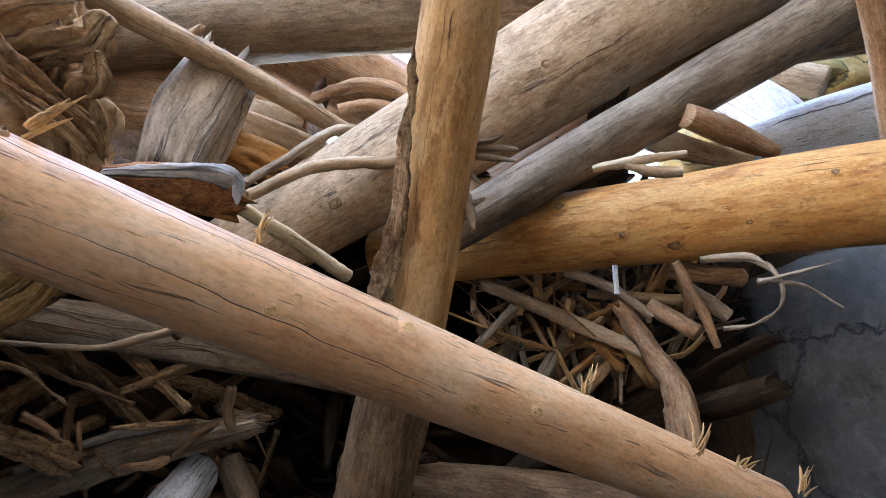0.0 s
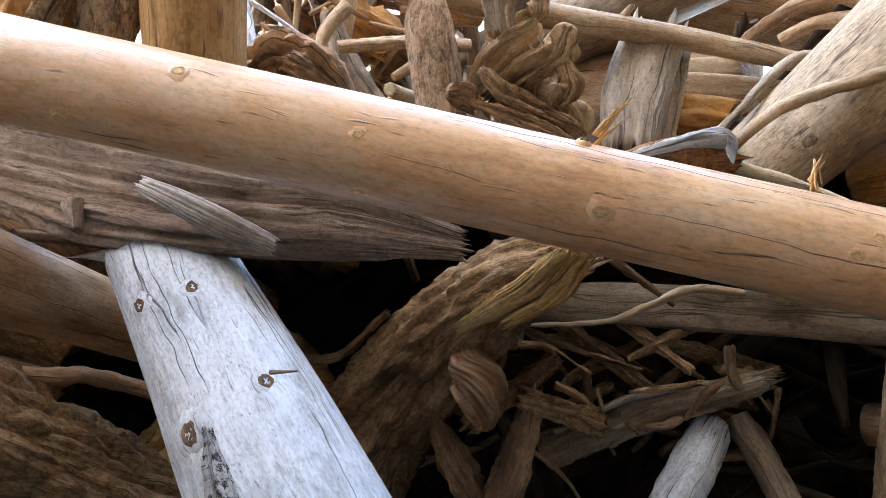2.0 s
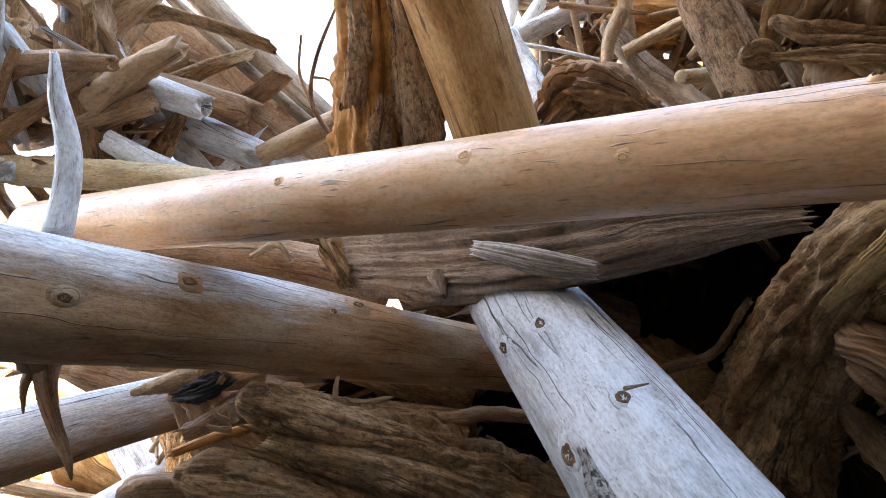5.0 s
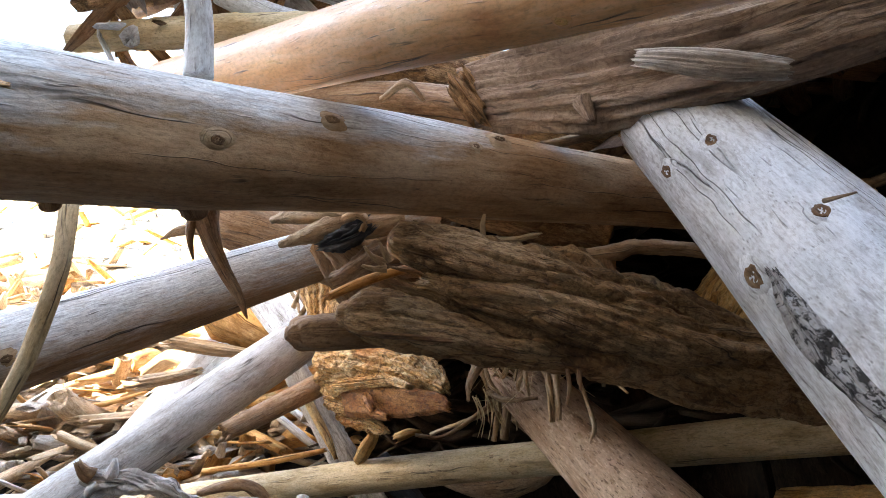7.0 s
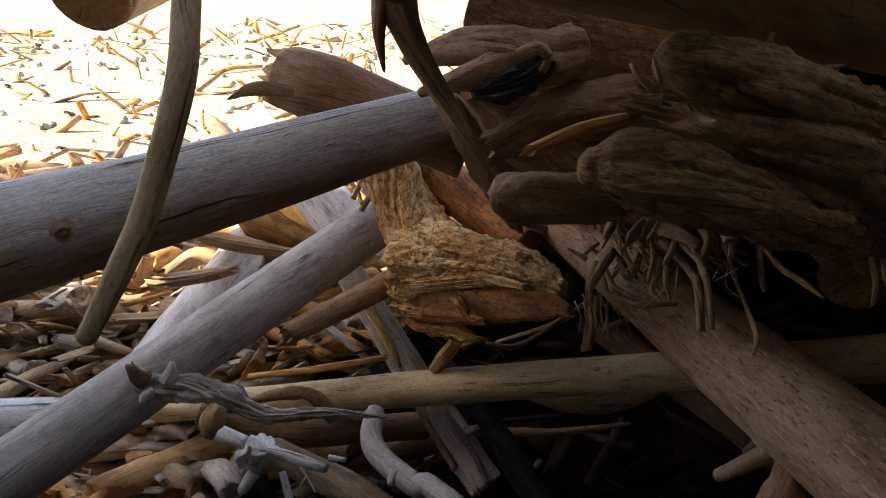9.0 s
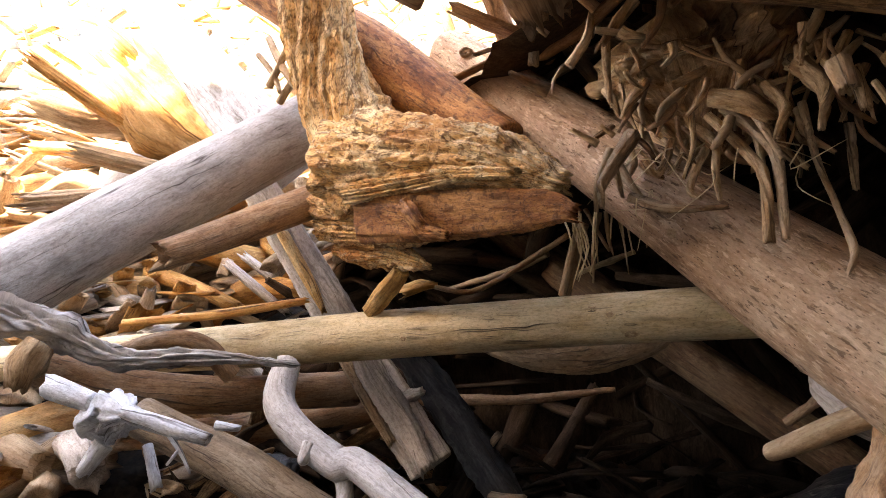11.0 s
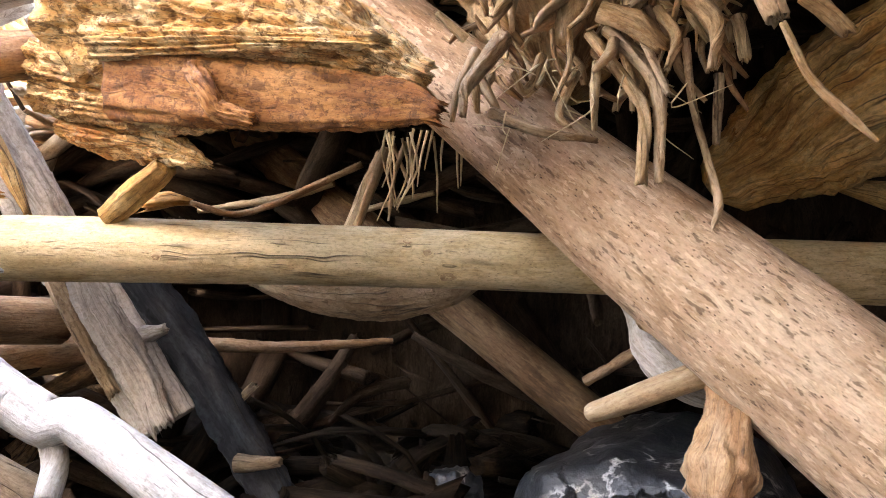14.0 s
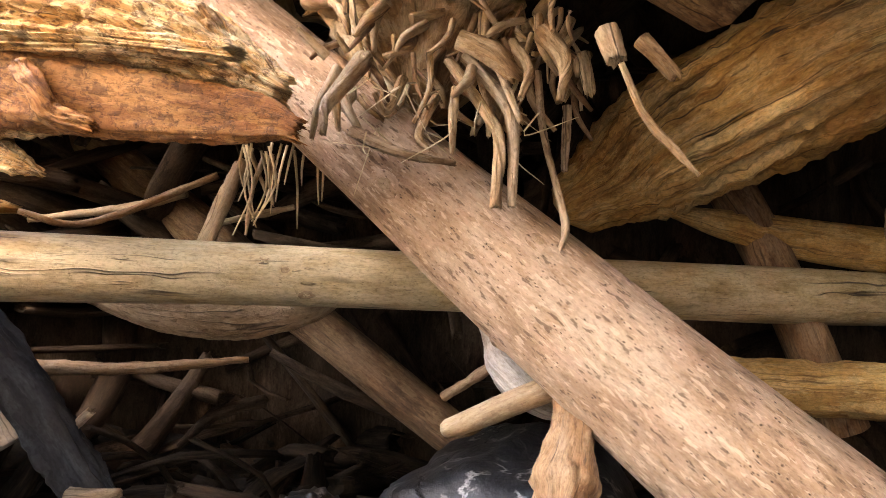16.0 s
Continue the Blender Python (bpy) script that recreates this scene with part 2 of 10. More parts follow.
ORANGE = wood("orange_wood", (0.24, 0.075, 0.016), (0.50, 0.22, 0.055), (0.64, 0.355, 0.125), fibre=0.35, cracks=1.0, patch=0.9, gloss=0.5, relief=1.0, stain=(0.09, 0.035, 0.012), dashes=0.5, mottle=(0.58, 0.30, 0.09), peel=0.7)
GOLD = wood("golden_wood", (0.30, 0.12, 0.03), (0.66, 0.38, 0.13), (0.82, 0.58, 0.28), fibre=0.6, cracks=1.0, patch=0.3, gloss=0.62, relief=1.8, lines=0.7, crackle=0.2, peel=0.5)
ROTTEN = wood("rotten_wood", (0.10, 0.047, 0.019), (0.33, 0.185, 0.085), (0.56, 0.37, 0.20), fibre=0.7, cracks=1.0, patch=0.6, gloss=0.75, relief=1.8, lines=0.3, crackle=0.4, flecks=0.4)
CRUMBLY = wood("crumbling_wood", (0.42, 0.155, 0.04), (0.76, 0.42, 0.155), (0.90, 0.68, 0.40), fibre=0.4, cracks=0.9, patch=0.4, gloss=0.75, relief=2.0, lines=0.12, crackle=0.65, pits=0.7, flecks=0.35, peel=0.5)
YELLOW = wood("yellowish_wood", (0.32, 0.21, 0.09), (0.58, 0.43, 0.235), (0.72, 0.59, 0.38), fibre=0.5, cracks=1.0, patch=0.6, gloss=0.58, relief=0.8, pits=0.6, gates=(0.5, 0.58), dashes=0.4, mottle=(0.64, 0.51, 0.31))
CHARRED = wood("charred_wood", (0.012, 0.012, 0.013), (0.03, 0.031, 0.034), (0.07, 0.072, 0.08), fibre=0.8, cracks=0.8, patch=0.5, gloss=0.5)
KNOT = wood("knot_wood", (0.055, 0.027, 0.013), (0.18, 0.10, 0.05), (0.36, 0.23, 0.125), fibre=0.9, cracks=0.6, patch=0.6, gloss=0.65, relief=1.6, lines=0.3)
BARK = wood("flaking_bark", (0.17, 0.09, 0.042), (0.44, 0.265, 0.14), (0.60, 0.42, 0.25), fibre=0.4, cracks=1.0, patch=0.6, gloss=0.8, relief=2.5, crackle=0.5, flecks=0.6)
SPLINTER = wood("fresh_splinter", (0.38, 0.17, 0.055), (0.70, 0.42, 0.17), (0.85, 0.62, 0.35), fibre=0.7, cracks=0.6, patch=0.2, gloss=0.6, relief=0.8, lines=0.5)
BONE = wood("bone_grey_wood", (0.22, 0.19, 0.16), (0.40, 0.365, 0.325), (0.56, 0.525, 0.485), fibre=0.5, cracks=0.9, patch=0.8, gloss=0.6, relief=1.0, pits=0.4, gates=(0.48, 0.56), mottle=(0.5, 0.47, 0.43), lines=0.25)
ROOT = wood("root_wood", (0.16, 0.075, 0.03), (0.47, 0.29, 0.145), (0.67, 0.50, 0.31), fibre=0.9, cracks=0.9, patch=0.8, gloss=0.62, relief=1.6, lines=0.45)
# blacker still, to paint the deep shade on the hollow's floor
FLOOR_SHADE_WOOD = wood("shade_black_wood", (0.006, 0.004, 0.003), (0.018, 0.012, 0.008), (0.04, 0.027, 0.018), fibre=0.8, cracks=0.6, patch=0.6, gloss=0.8, shine=0.06)
DARK_GREY = wood("dark_grey_wood", (0.055, 0.037, 0.023), (0.155, 0.108, 0.068), (0.28, 0.215, 0.15), fibre=0.8, cracks=1.0, patch=0.6, gloss=0.6, lines=0.3)
CRUST = wood("crusted_grey_bark", (0.07, 0.055, 0.045), (0.36, 0.33, 0.30), (0.66, 0.65, 0.63), fibre=0.6, cracks=1.0, patch=0.6, gloss=0.8, relief=2.0, lines=0.8, crackle=0.9)
RUST = wood("rust_brown_wood", (0.13, 0.04, 0.011), (0.34, 0.13, 0.038), (0.58, 0.27, 0.09), fibre=0.7, cracks=0.6, patch=0.8, gloss=0.6, relief=1.6, crackle=0.5)
LAYERED = wood("layered_grey_wood", (0.11, 0.07, 0.048), (0.27, 0.185, 0.13), (0.42, 0.315, 0.235), fibre=0.9, cracks=1.0, patch=0.3, gloss=0.7, relief=1.4, lines=0.6)

SPLIT = wood("split_grey_wood", (0.20, 0.16, 0.125), (0.46, 0.39, 0.32), (0.64, 0.57, 0.49), fibre=0.6, cracks=0.3, patch=0.2, gloss=0.65, relief=1.0, lines=0.6)


def rock_material(name, dark, mid, pale, vein, rough=0.72):
    g = Nodes(name)
    v = g.add("ShaderNodeTexCoord").outputs["Object"]
    a = g.fbm(v, 3.2, 6, 0.65)
    b = g.fbm(v, 26, 6, 0.7)
    col = g.ramp(a, [(0.3, dark), (0.55, mid), (0.78, pale)])
    col = g.mix(g.math("MULTIPLY", g.ramp(b, black_white(0.45, 0.75)), 0.45), col, pale)
    n = g.fbm(g.scaled(v, 1, 1.6, 0.8), 5.0, 5, 0.6)
    line = g.ramp(n, [(0.47, (0, 0, 0)), (0.5, (1, 1, 1)), (0.53, (0, 0, 0))])
    line = g.math("MULTIPLY", line, g.ramp(g.fbm(v, 7, 2), black_white(0.5, 0.6)))
    col = g.mix(g.math("MULTIPLY", line, vein), col, (0.62, 0.6, 0.56))
    crack = g.add("ShaderNodeTexVoronoi", {"Vector": g.add("ShaderNodeVectorMath", {0: v, 1: g.scaled(g.add("ShaderNodeCombineXYZ", {0: a, 1: b, 2: a}).outputs[0], 0.25, 0.12, 0.25)}, operation="ADD").outputs[0], "Scale": 1.7}, feature="DISTANCE_TO_EDGE").outputs["Distance"]
    line2 = g.ramp(crack, [(0.0, (0, 0, 0)), (0.025, (1, 1, 1))])
    col = g.mix(line2, tuple(c * 0.3 for c in dark), col)
    return g.finish(col, rough, [(a, 0.5, 0.04), (b, 0.6, 0.008), (line2, 0.7, 0.012)])


BOULDER = rock_material("boulder_stone", (0.026, 0.024, 0.021), (0.055, 0.051, 0.045), (0.11, 0.104, 0.095), 0.05)
VEINED = rock_material("veined_stone", (0.008, 0.009, 0.011), (0.026, 0.028, 0.032), (0.10, 0.105, 0.112), 0.75, 0.4)
# paler, so the unseen cliff bounces light onto the pile; cobbles share it
CLIFF = rock_material("cliff_stone", (0.17, 0.155, 0.135), (0.29, 0.27, 0.24), (0.40, 0.38, 0.34), 0.1)
MOSSY = rock_material("mossy_stone", (0.05, 0.07, 0.015), (0.24, 0.17, 0.06), (0.42, 0.34, 0.22), 0.0)


def gravel_material():
    g = Nodes("beach_gravel")
    v = g.add("ShaderNodeTexCoord").outputs["Object"]
    n = g.add("ShaderNodeTexVoronoi", {"Vector": v, "Scale": 16.0})
    big = g.fbm(v, 0.9, 5)
    col = g.ramp(g.add("ShaderNodeSeparateColor", {0: n.outputs["Color"]}).outputs[0], [(0.1, (0.2, 0.17, 0.13)), (0.5, (0.4, 0.36, 0.3)), (0.9, (0.58, 0.54, 0.47))])
    col = g.mix(g.ramp(big, black_white(0.35, 0.7)), col, (0.36, 0.27, 0.17))
    # towards the hollow the gravel turns near black, its shade painted in
    hollow_shade = g.ramp(g.fbm(v, 24, 6, 0.7), [(0.35, (0.012, 0.009, 0.006)), (0.65, (0.05, 0.035, 0.023))])
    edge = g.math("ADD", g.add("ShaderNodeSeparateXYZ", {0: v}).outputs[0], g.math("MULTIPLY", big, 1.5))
    col = g.mix(g.ramp(g.math("MULTIPLY", g.math("ADD", edge, 6.15), 1.5), black_white(0.3, 0.7)), col, hollow_shade)
    h = g.math("SUBTRACT", 1.0, n.outputs["Distance"])
    return g.finish(col, 0.85, [(big, 0.4, 0.08), (h, 0.8, 0.03), (g.fbm(v, 60, 4), 0.4, 0.004)])


GRAVEL = gravel_material()


# ---- builders ----
def spline(pts, step):
    """Points every step metres or so along a smooth line through (x, y, z, r)."""
    p = np.array(pts, float)
    p = np.vstack([2 * p[0] - p[1], p, 2 * p[-1] - p[-2]])
    out = []
    for i in range(1, len(p) - 2):
        n = max(2, int(np.linalg.norm(p[i + 1, :3] - p[i, :3]) / step))
        t = np.linspace(0, 1, n, endpoint=False)[:, None]
        a, b, c, d = p[i - 1], p[i], p[i + 1], p[i + 2]
        out.append(0.5 * (2 * b + (c - a) * t + (2 * a - 5 * b + 4 * c - d) * t**2 + (3 * b - a - 3 * c + d) * t**3))
    out.append(p[-2][None])
    return np.vstack(out)


def frames(line, face):
    tan = np.gradient(line[:, :3], axis=0)
    tan /= np.linalg.norm(tan, axis=1)[:, None]
    ref = np.array(face if face else (0.13, 0.21, 0.97), float)
    if abs(tan[len(tan) // 2] @ (ref / np.linalg.norm(ref))) > 0.93:
        ref = np.array((0.9, -0.4, 0.1))
    up = ref - (tan @ ref)[:, None] * tan
    up /= np.linalg.norm(up, axis=1)[:, None]
    return tan, up, np.cross(tan, up)


def tube(pts, sides=24, step=0.025, rough=0.03, flute=0.03, ends=("cut", "cut"), thin=1.0, face=None, square=2.0, seed=0, bend=0.0, gnarl=0.0, ridge=0.0, crumb=0.0, chip=0.0):
    """Vertices, faces and grain of a piece of wood along a line. chip: lumps and broken faces, as a share of the radius. thin: its depth towards face against its width. gnarl: folds and lumps. ridge: torn layers of grain. crumb: sharp crumbling creases, in metres."""
    line = spline(pts, step)
    rng = np.random.default_rng(seed + 7)
    off = rng.uniform(0, 50, 3)
    tan, up, side = frames(line, face)
    s = np.concatenate([[0], np.cumsum(np.linalg.norm(np.diff(line[:, :3], axis=0), axis=1))])
    ang = np.linspace(0, 2 * np.pi, sides, endpoint=False)
    ca, sa = np.cos(ang), np.sin(ang)
    sup = (np.abs(ca) ** square + np.abs(sa) ** square) ** (-1 / square)
    if bend:
        w = np.sin(s * 3.1 + off[0]) * bend
        line[:, :3] += up * w[:, None]
    rmean = float(np.mean(line[:, 3]))
    verts, grain, faces = [], [], []
    for i in range(len(line)):
        c, r = line[i, :3], line[i, 3]
        for j in range(sides):
            q = (ca[j] * 1.3 + off[0], sa[j] * 1.3 + off[1], s[i] * 0.8 / max(rmean, 0.01) * 0.25 + off[2])
            m = 1 + rough * 1.6 * noise.noise(q)
            if flute:
                m += flute * noise.noise((ca[j] * 4.5 + off[1], sa[j] * 4.5 + off[2], s[i] * 2.2 + off[0]))
            if gnarl:
                wv = noise.noise((q[0] * 1.1, q[1] * 1.1, s[i] * 5))
                m += gnarl * (0.55 - 1.6 * (1 - abs(noise.noise((ca[j] * 2.2 + wv * 1.2, sa[j] * 2.2 + off[0], s[i] * 3.2 + wv * 1.5)))) ** 5)
                m += gnarl * 0.55 * noise.noise((ca[j] * 7 + wv * 3, sa[j] * 7, s[i] * 9)) + gnarl * 0.5 * (0.5 - (1 - abs(noise.noise((ca[j] * 6 + wv * 4, sa[j] * 6, s[i] * 11 + wv * 3)))) ** 4)
            if ridge:
                wv = noise.noise((ca[j] * 1.5 + off[2], sa[j] * 1.5, s[i] * 2.5))
                lay = noise.noise((ca[j] * 5 + off[0] + wv, sa[j] * 5 + wv, s[i] * 1.3 + off[1]))
                m += ridge * (math.floor(lay * 5) / 5 + 0.35 * noise.noise((ca[j] * 14 + off[1], sa[j] * 14, s[i] * 2.0)))
            rr = r * m * sup[j]
            if crumb:
                gx, gy, gz = ca[j] * r + off[0], sa[j] * r + off[1], s[i] * 0.5 + off[2]
                wv = noise.noise((gx * 9, gy * 9, gz * 9)) * 0.5
                for f, a in ((18, 0.8), (43, 0.6), (95, 0.36)):
                    rr += crumb * a * (abs(noise.noise((gx * f + wv, gy * f, gz * f + wv))) * 2.4 - 0.6)
            if chip:
                gx, gy, gz = ca[j] * r + off[0], sa[j] * r + off[1], s[i] * 0.24 + off[2]
                wv = 0.6 * noise.noise((gx * 12, gy * 12, gz * 12))
                near = noise.voronoi((gx * 17 + wv, gy * 17 + wv, gz * 17))[0]
                tiny = noise.voronoi((gx * 46 + wv, gy * 46, gz * 46 + wv))[0]
                rr += r * chip * (0.9 - 1.5 * near[0] - 0.5 * max(0.0, 0.2 - near[1] + near[0]) * 5 - 0.45 * tiny[0])
            along = 0.0
            if i == 0 and ends[0] == "broken" or i == len(line) - 1 and ends[1] == "broken":
                k = noise.noise((ca[j] * 2.5 + off[2], sa[j] * 2.5, off[0])) + 0.8 * noise.noise((ca[j] * 9 + off[2], sa[j] * 9, off[1]))
                along = abs(k) * r * 1.5 * (-1 if i == 0 else 1)
            verts.append(c + up[i] * (sa[j] * rr * thin) + side[i] * (ca[j] * rr) + tan[i] * along)
            grain.append((ca[j] * r + off[0] * 0.1, sa[j] * r * thin + off[1] * 0.1, s[i] + off[2], ang[j], rmean))
    n = len(line)
    for i in range(n - 1):
        for j in range(sides):
            a, b = i * sides + j, i * sides + (j + 1) % sides
            faces.append((a, b, b + sides, a + sides))
    for e, row in ((0, 0), (1, n - 1)):
        sign = -1 if e == 0 else 1
        ring = [row * sides + j for j in range(sides)]
        c, r = line[row, :3], line[row, 3]
        steps = {"cut": ((0.94, 0.05), (0.5, 0.06)), "round": ((0.9, 0.3), (0.65, 0.6), (0.3, 0.78)), "broken": ((0.7, 0.25), (0.35, 0.1)), "point": ((0.6, 0.8), (0.25, 1.5))}[ends[e]]
        for f, d in steps:
            nxt = []
            for j in range(sides):
                k = 1 + 0.25 * noise.noise((ca[j] * 3 + off[0], sa[j] * 3, f * 5)) * (1 if ends[e] != "cut" else 0.2)
                dd = d * r * sign * thin + (r * sign * 0.9 * noise.noise((ca[j] * 4 * f + off[1], sa[j] * 4 * f, off[2])) if ends[e] == "broken" else 0)
                nxt.append(len(verts))
                verts.append(c + (up[row] * (sa[j] * thin) + side[row] * ca[j]) * (r * f * k * sup[j]) + tan[row] * dd)
                grain.append((ca[j] * r * f + off[0] * 0.1, sa[j] * r * f * thin + off[1] * 0.1, s[row] + off[2] + (1 - f) * r * 0.3 * sign, ang[j], rmean))
            for j in range(sides):
                q = (ring[j], ring[(j + 1) % sides], nxt[(j + 1) % sides], nxt[j])
                faces.append(q if e == 1 else q[::-1])
            ring = nxt
        mid = len(verts)
        verts.append(np.mean([verts[k] for k in ring], axis=0))
        grain.append((off[0] * 0.1, off[1] * 0.1, s[row] + off[2] + 0.3 * r * sign, ang[0], rmean))
        for j in range(sides):
            q = (ring[j], ring[(j + 1) % sides], mid)
            faces.append(q if e == 1 else q[::-1])
    return verts, faces, grain, (line, tan, up, side)


def mesh_of(name, verts, faces, grain, material, smooth=True):
    me = bpy.data.meshes.new(name)
    me.from_pydata([tuple(v) for v in verts], [], faces)
    if grain is not None:
        data = np.array(grain, np.float32)
        at = me.attributes.new("grain", "FLOAT_VECTOR", "POINT")
        at.data.foreach_set("vector", np.ascontiguousarray(data[:, :3]).ravel())
        # unrolled skin: round the log, along it
        loop = np.concatenate([np.array(f) for f in faces])
        if data.shape[1] == 5:
            size = np.array([len(f) for f in faces])
            start = np.concatenate([[0], np.cumsum(size)[:-1]])
            a = data[loop, 3]
            wraps = np.repeat(np.maximum.reduceat(a, start) - np.minimum.reduceat(a, start) > 3.2, size)
            a = np.where(wraps & (a < 3.2), a + 2 * np.pi, a)
            skin = np.stack([a * data[loop, 4], data[loop, 2], np.full(len(loop), data[0, 2])], 1)
        else:
            skin = data[loop][:, (0, 2, 1)]
        at = me.attributes.new("skin", "FLOAT_VECTOR", "CORNER")
        at.data.foreach_set("vector", np.ascontiguousarray(skin, dtype=np.float32).ravel())
    if smooth:
        me.polygons.foreach_set("use_smooth", [True] * len(me.polygons))
    me.materials.append(material)
    me.update()
    return me


def part(name, data, material, parent, label=""):
    """One mesh of its own under a thing; its vertices are given in the world."""
    verts, faces, grain = data[:3]
    ob = new(name, mesh_of(name, verts, faces, grain, material))
    if parent:
        ob.parent = parent
        ob.matrix_parent_inverse = parent.matrix_world.inverted()
    return tagged(ob, label)


SEED = [0]


def driftwood(name, pts, material, label, category="log", group="", **shape):
    """A log, pole, stick or slab that is one thing."""
    SEED[0] += 1
    data = tube(pts, seed=SEED[0], **shape)
    ob = part(name, data, material, None)
    tagged(ob, label, category, group)
    return ob, data[3]


def branch(parent, name, pts, material=None, label="", **shape):
    """A piece that grew out of its log."""
    SEED[0] += 1
    shape = {"sides": 12, "step": 0.015, "ends": ("cut", "broken"), **shape}
    return part(name, tube(pts, seed=SEED[0], **shape), material or parent.data.materials[0], parent, label)


def dome(base, along_, across, out, prof, size, flat, k, seed, uneven):
    verts, grain, faces = [], [], []
    for f, h in prof:
        for j in range(k):
            a = 2 * np.pi * j / k
            m = 1 + uneven * noise.noise((np.cos(a) * 1.6 + seed * 1.7, np.sin(a) * 1.6, f * 2.5))
            verts.append(base + (along_ * np.cos(a) * 1.3 + across * np.sin(a)) * size * f * m + out * size * flat * h * m)
            grain.append((np.sin(a) * size * f * m + seed, h * 0.01 + seed, np.cos(a) * 1.3 * size * f * m))
    for q in range(len(prof) - 1):
        for j in range(k):
            a, b = q * k + j, q * k + (j + 1) % k
            faces.append((a, b, b + k, a + k))
    return verts, faces, grain


def knots(owner, places, material=KNOT, proud=0.35, swell_material=None):
    """Swellings of a log's own wood with a rough dark heart, where (x, y, z, size) say, on its skin."""
    ob, (line, tan, up, side) = owner
    for x, y, z, size in places:
        SEED[0] += 1
        size *= 0.85
        p = np.array((x, y, z))
        i = int(np.argmin(np.linalg.norm(line[:, :3] - p, axis=1)))
        out = p - line[i, :3]
        out -= tan[i] * (out @ tan[i])
        out /= np.linalg.norm(out)
        base = line[i, :3] + out * line[i, 3] * 0.985 + tan[i] * ((p - line[i, :3]) @ tan[i])
        w = np.cross(out, tan[i])
        swell = ((2.0, -0.5), (1.5, 0.0), (1.15, 0.4), (0.9, 0.62), (0.5, 0.65), (0.0, 0.65))
        lump = part("knot", dome(base, tan[i], w, out, swell, size, proud, 18, SEED[0], 0.25), swell_material or ob.data.materials[0], ob)
        heart = ((0.85, 0.4), (0.74, 0.78), (0.56, 0.92), (0.38, 0.66), (0.2, 0.7), (0.0, 0.5))
        part("knot_heart", dome(base, tan[i], w, out, heart, size, proud, 16, SEED[0] + 5, 0.3), material, lump)


def splinters(parent, at, way, count, length, spread, material=SPLINTER, width=0.004):
    """A tuft of torn fibres."""
    rng = random.Random(SEED[0] + count)
    way = Vector(way).normalized()
    for _ in range(count):
        d = (way + Vector([rng.uniform(-spread, spread) for _ in range(3)])).normalized()
        n = length * rng.uniform(0.45, 1.0)
        a = Vector(at) + Vector([rng.uniform(-1, 1) * width * 2.5 for _ in range(3)])
        b = a + d * n * 0.55
        c = a + d * n + Vector([rng.uniform(-0.15, 0.15) * n for _ in range(3)])
        w = width * rng.uniform(0.6, 1.3)
        branch(parent, "splinter", ((*a, w), (*b, w * 0.8), (*c, w * 0.25)), material, sides=5, step=0.01, ends=("cut", "point"), thin=0.45, rough=0.1, flute=0)


def rock(name, centre, size, material, label, seed, category="rock", power=0.75, detail=5, lumps=0.22, turn=0, facets=0):
    """A stone; facets: how many broken faces it has."""
    rng = random.Random(seed)
    planes = [(Vector([rng.gauss(0, 1) for _ in range(3)]).normalized(), rng.uniform(0.72, 1.0)) for _ in range(facets)]
    bm = bmesh.new()
    bmesh.ops.create_icosphere(bm, subdivisions=detail, radius=1)
    for v in bm.verts:
        d = v.co.normalized()
        c = Vector([math.copysign(abs(k) ** power, k) for k in d])
        n = noise.fractal(d * 1.4 + Vector((seed, 0, 0)), 0.9, 2.1, 5) * lumps + noise.noise(d * 7 + Vector((seed, 3, 0))) * 0.035
        cell = noise.voronoi(d * 2.2 + Vector((seed, 1, 2)))[0]
        c *= 1 + n - 0.12 * max(0, 0.25 - (cell[1] - cell[0])) / 0.25
        if facets:
            c = d * min([1.15] + [h / max(0.05, d.dot(n_)) for n_, h in planes]) * (1 + n * 0.5)
        v.co = Vector((c.x * size[0], c.y * size[1], c.z * size[2]))
    me = bpy.data.meshes.new(name)
    bm.to_mesh(me)
    bm.free()
    me.polygons.foreach_set("use_smooth", [True] * len(me.polygons))
    me.materials.append(material)
    ob = new(name, me)
    ob.matrix_world = pose(*centre, 0, 0, turn)
    return tagged(ob, label, category)


def litter(name, count, place, lengths, radii, materials, label, seed, sides=7, flat=0.5, curl=0.15):
    """Loose broken sticks and chips that nobody could count, one mesh for each colour of wood. place(rng): a middle and a direction."""
    rng = random.Random(seed)
    sets = [([], [], []) for _ in materials]
    for k in range(count):
        mid, way = place(rng)
        n, r = rng.uniform(*lengths), rng.uniform(*radii)
        mid, way = Vector(mid), Vector(way).normalized()
        off = Vector([rng.uniform(-curl, curl) * n for _ in range(3)])
        a, b = mid - way * n / 2, mid + way * n / 2
        t = rng.choice((0.22, 0.35, 0.6, 1.0))
        vs, fs, gs, _ = tube(((*a, r), (*(mid + off), r * rng.uniform(0.8, 1.15)), (*b, r * rng.uniform(0.3, 0.9))), sides=sides, step=n / 4, thin=t, rough=0.2, flute=0.15, ends=("broken", "broken"), seed=seed * 1000 + k)
        V, Fc, G = sets[k % len(materials)]
        o = len(V)
        V += vs
        G += gs
        Fc += [tuple(i + o for i in f) for f in fs]
    for (V, Fc, G), m in zip(sets, materials):
        ob = new(name, mesh_of(name, V, Fc, G, m))
        tagged(ob, label, "driftwood", "", "stuff")


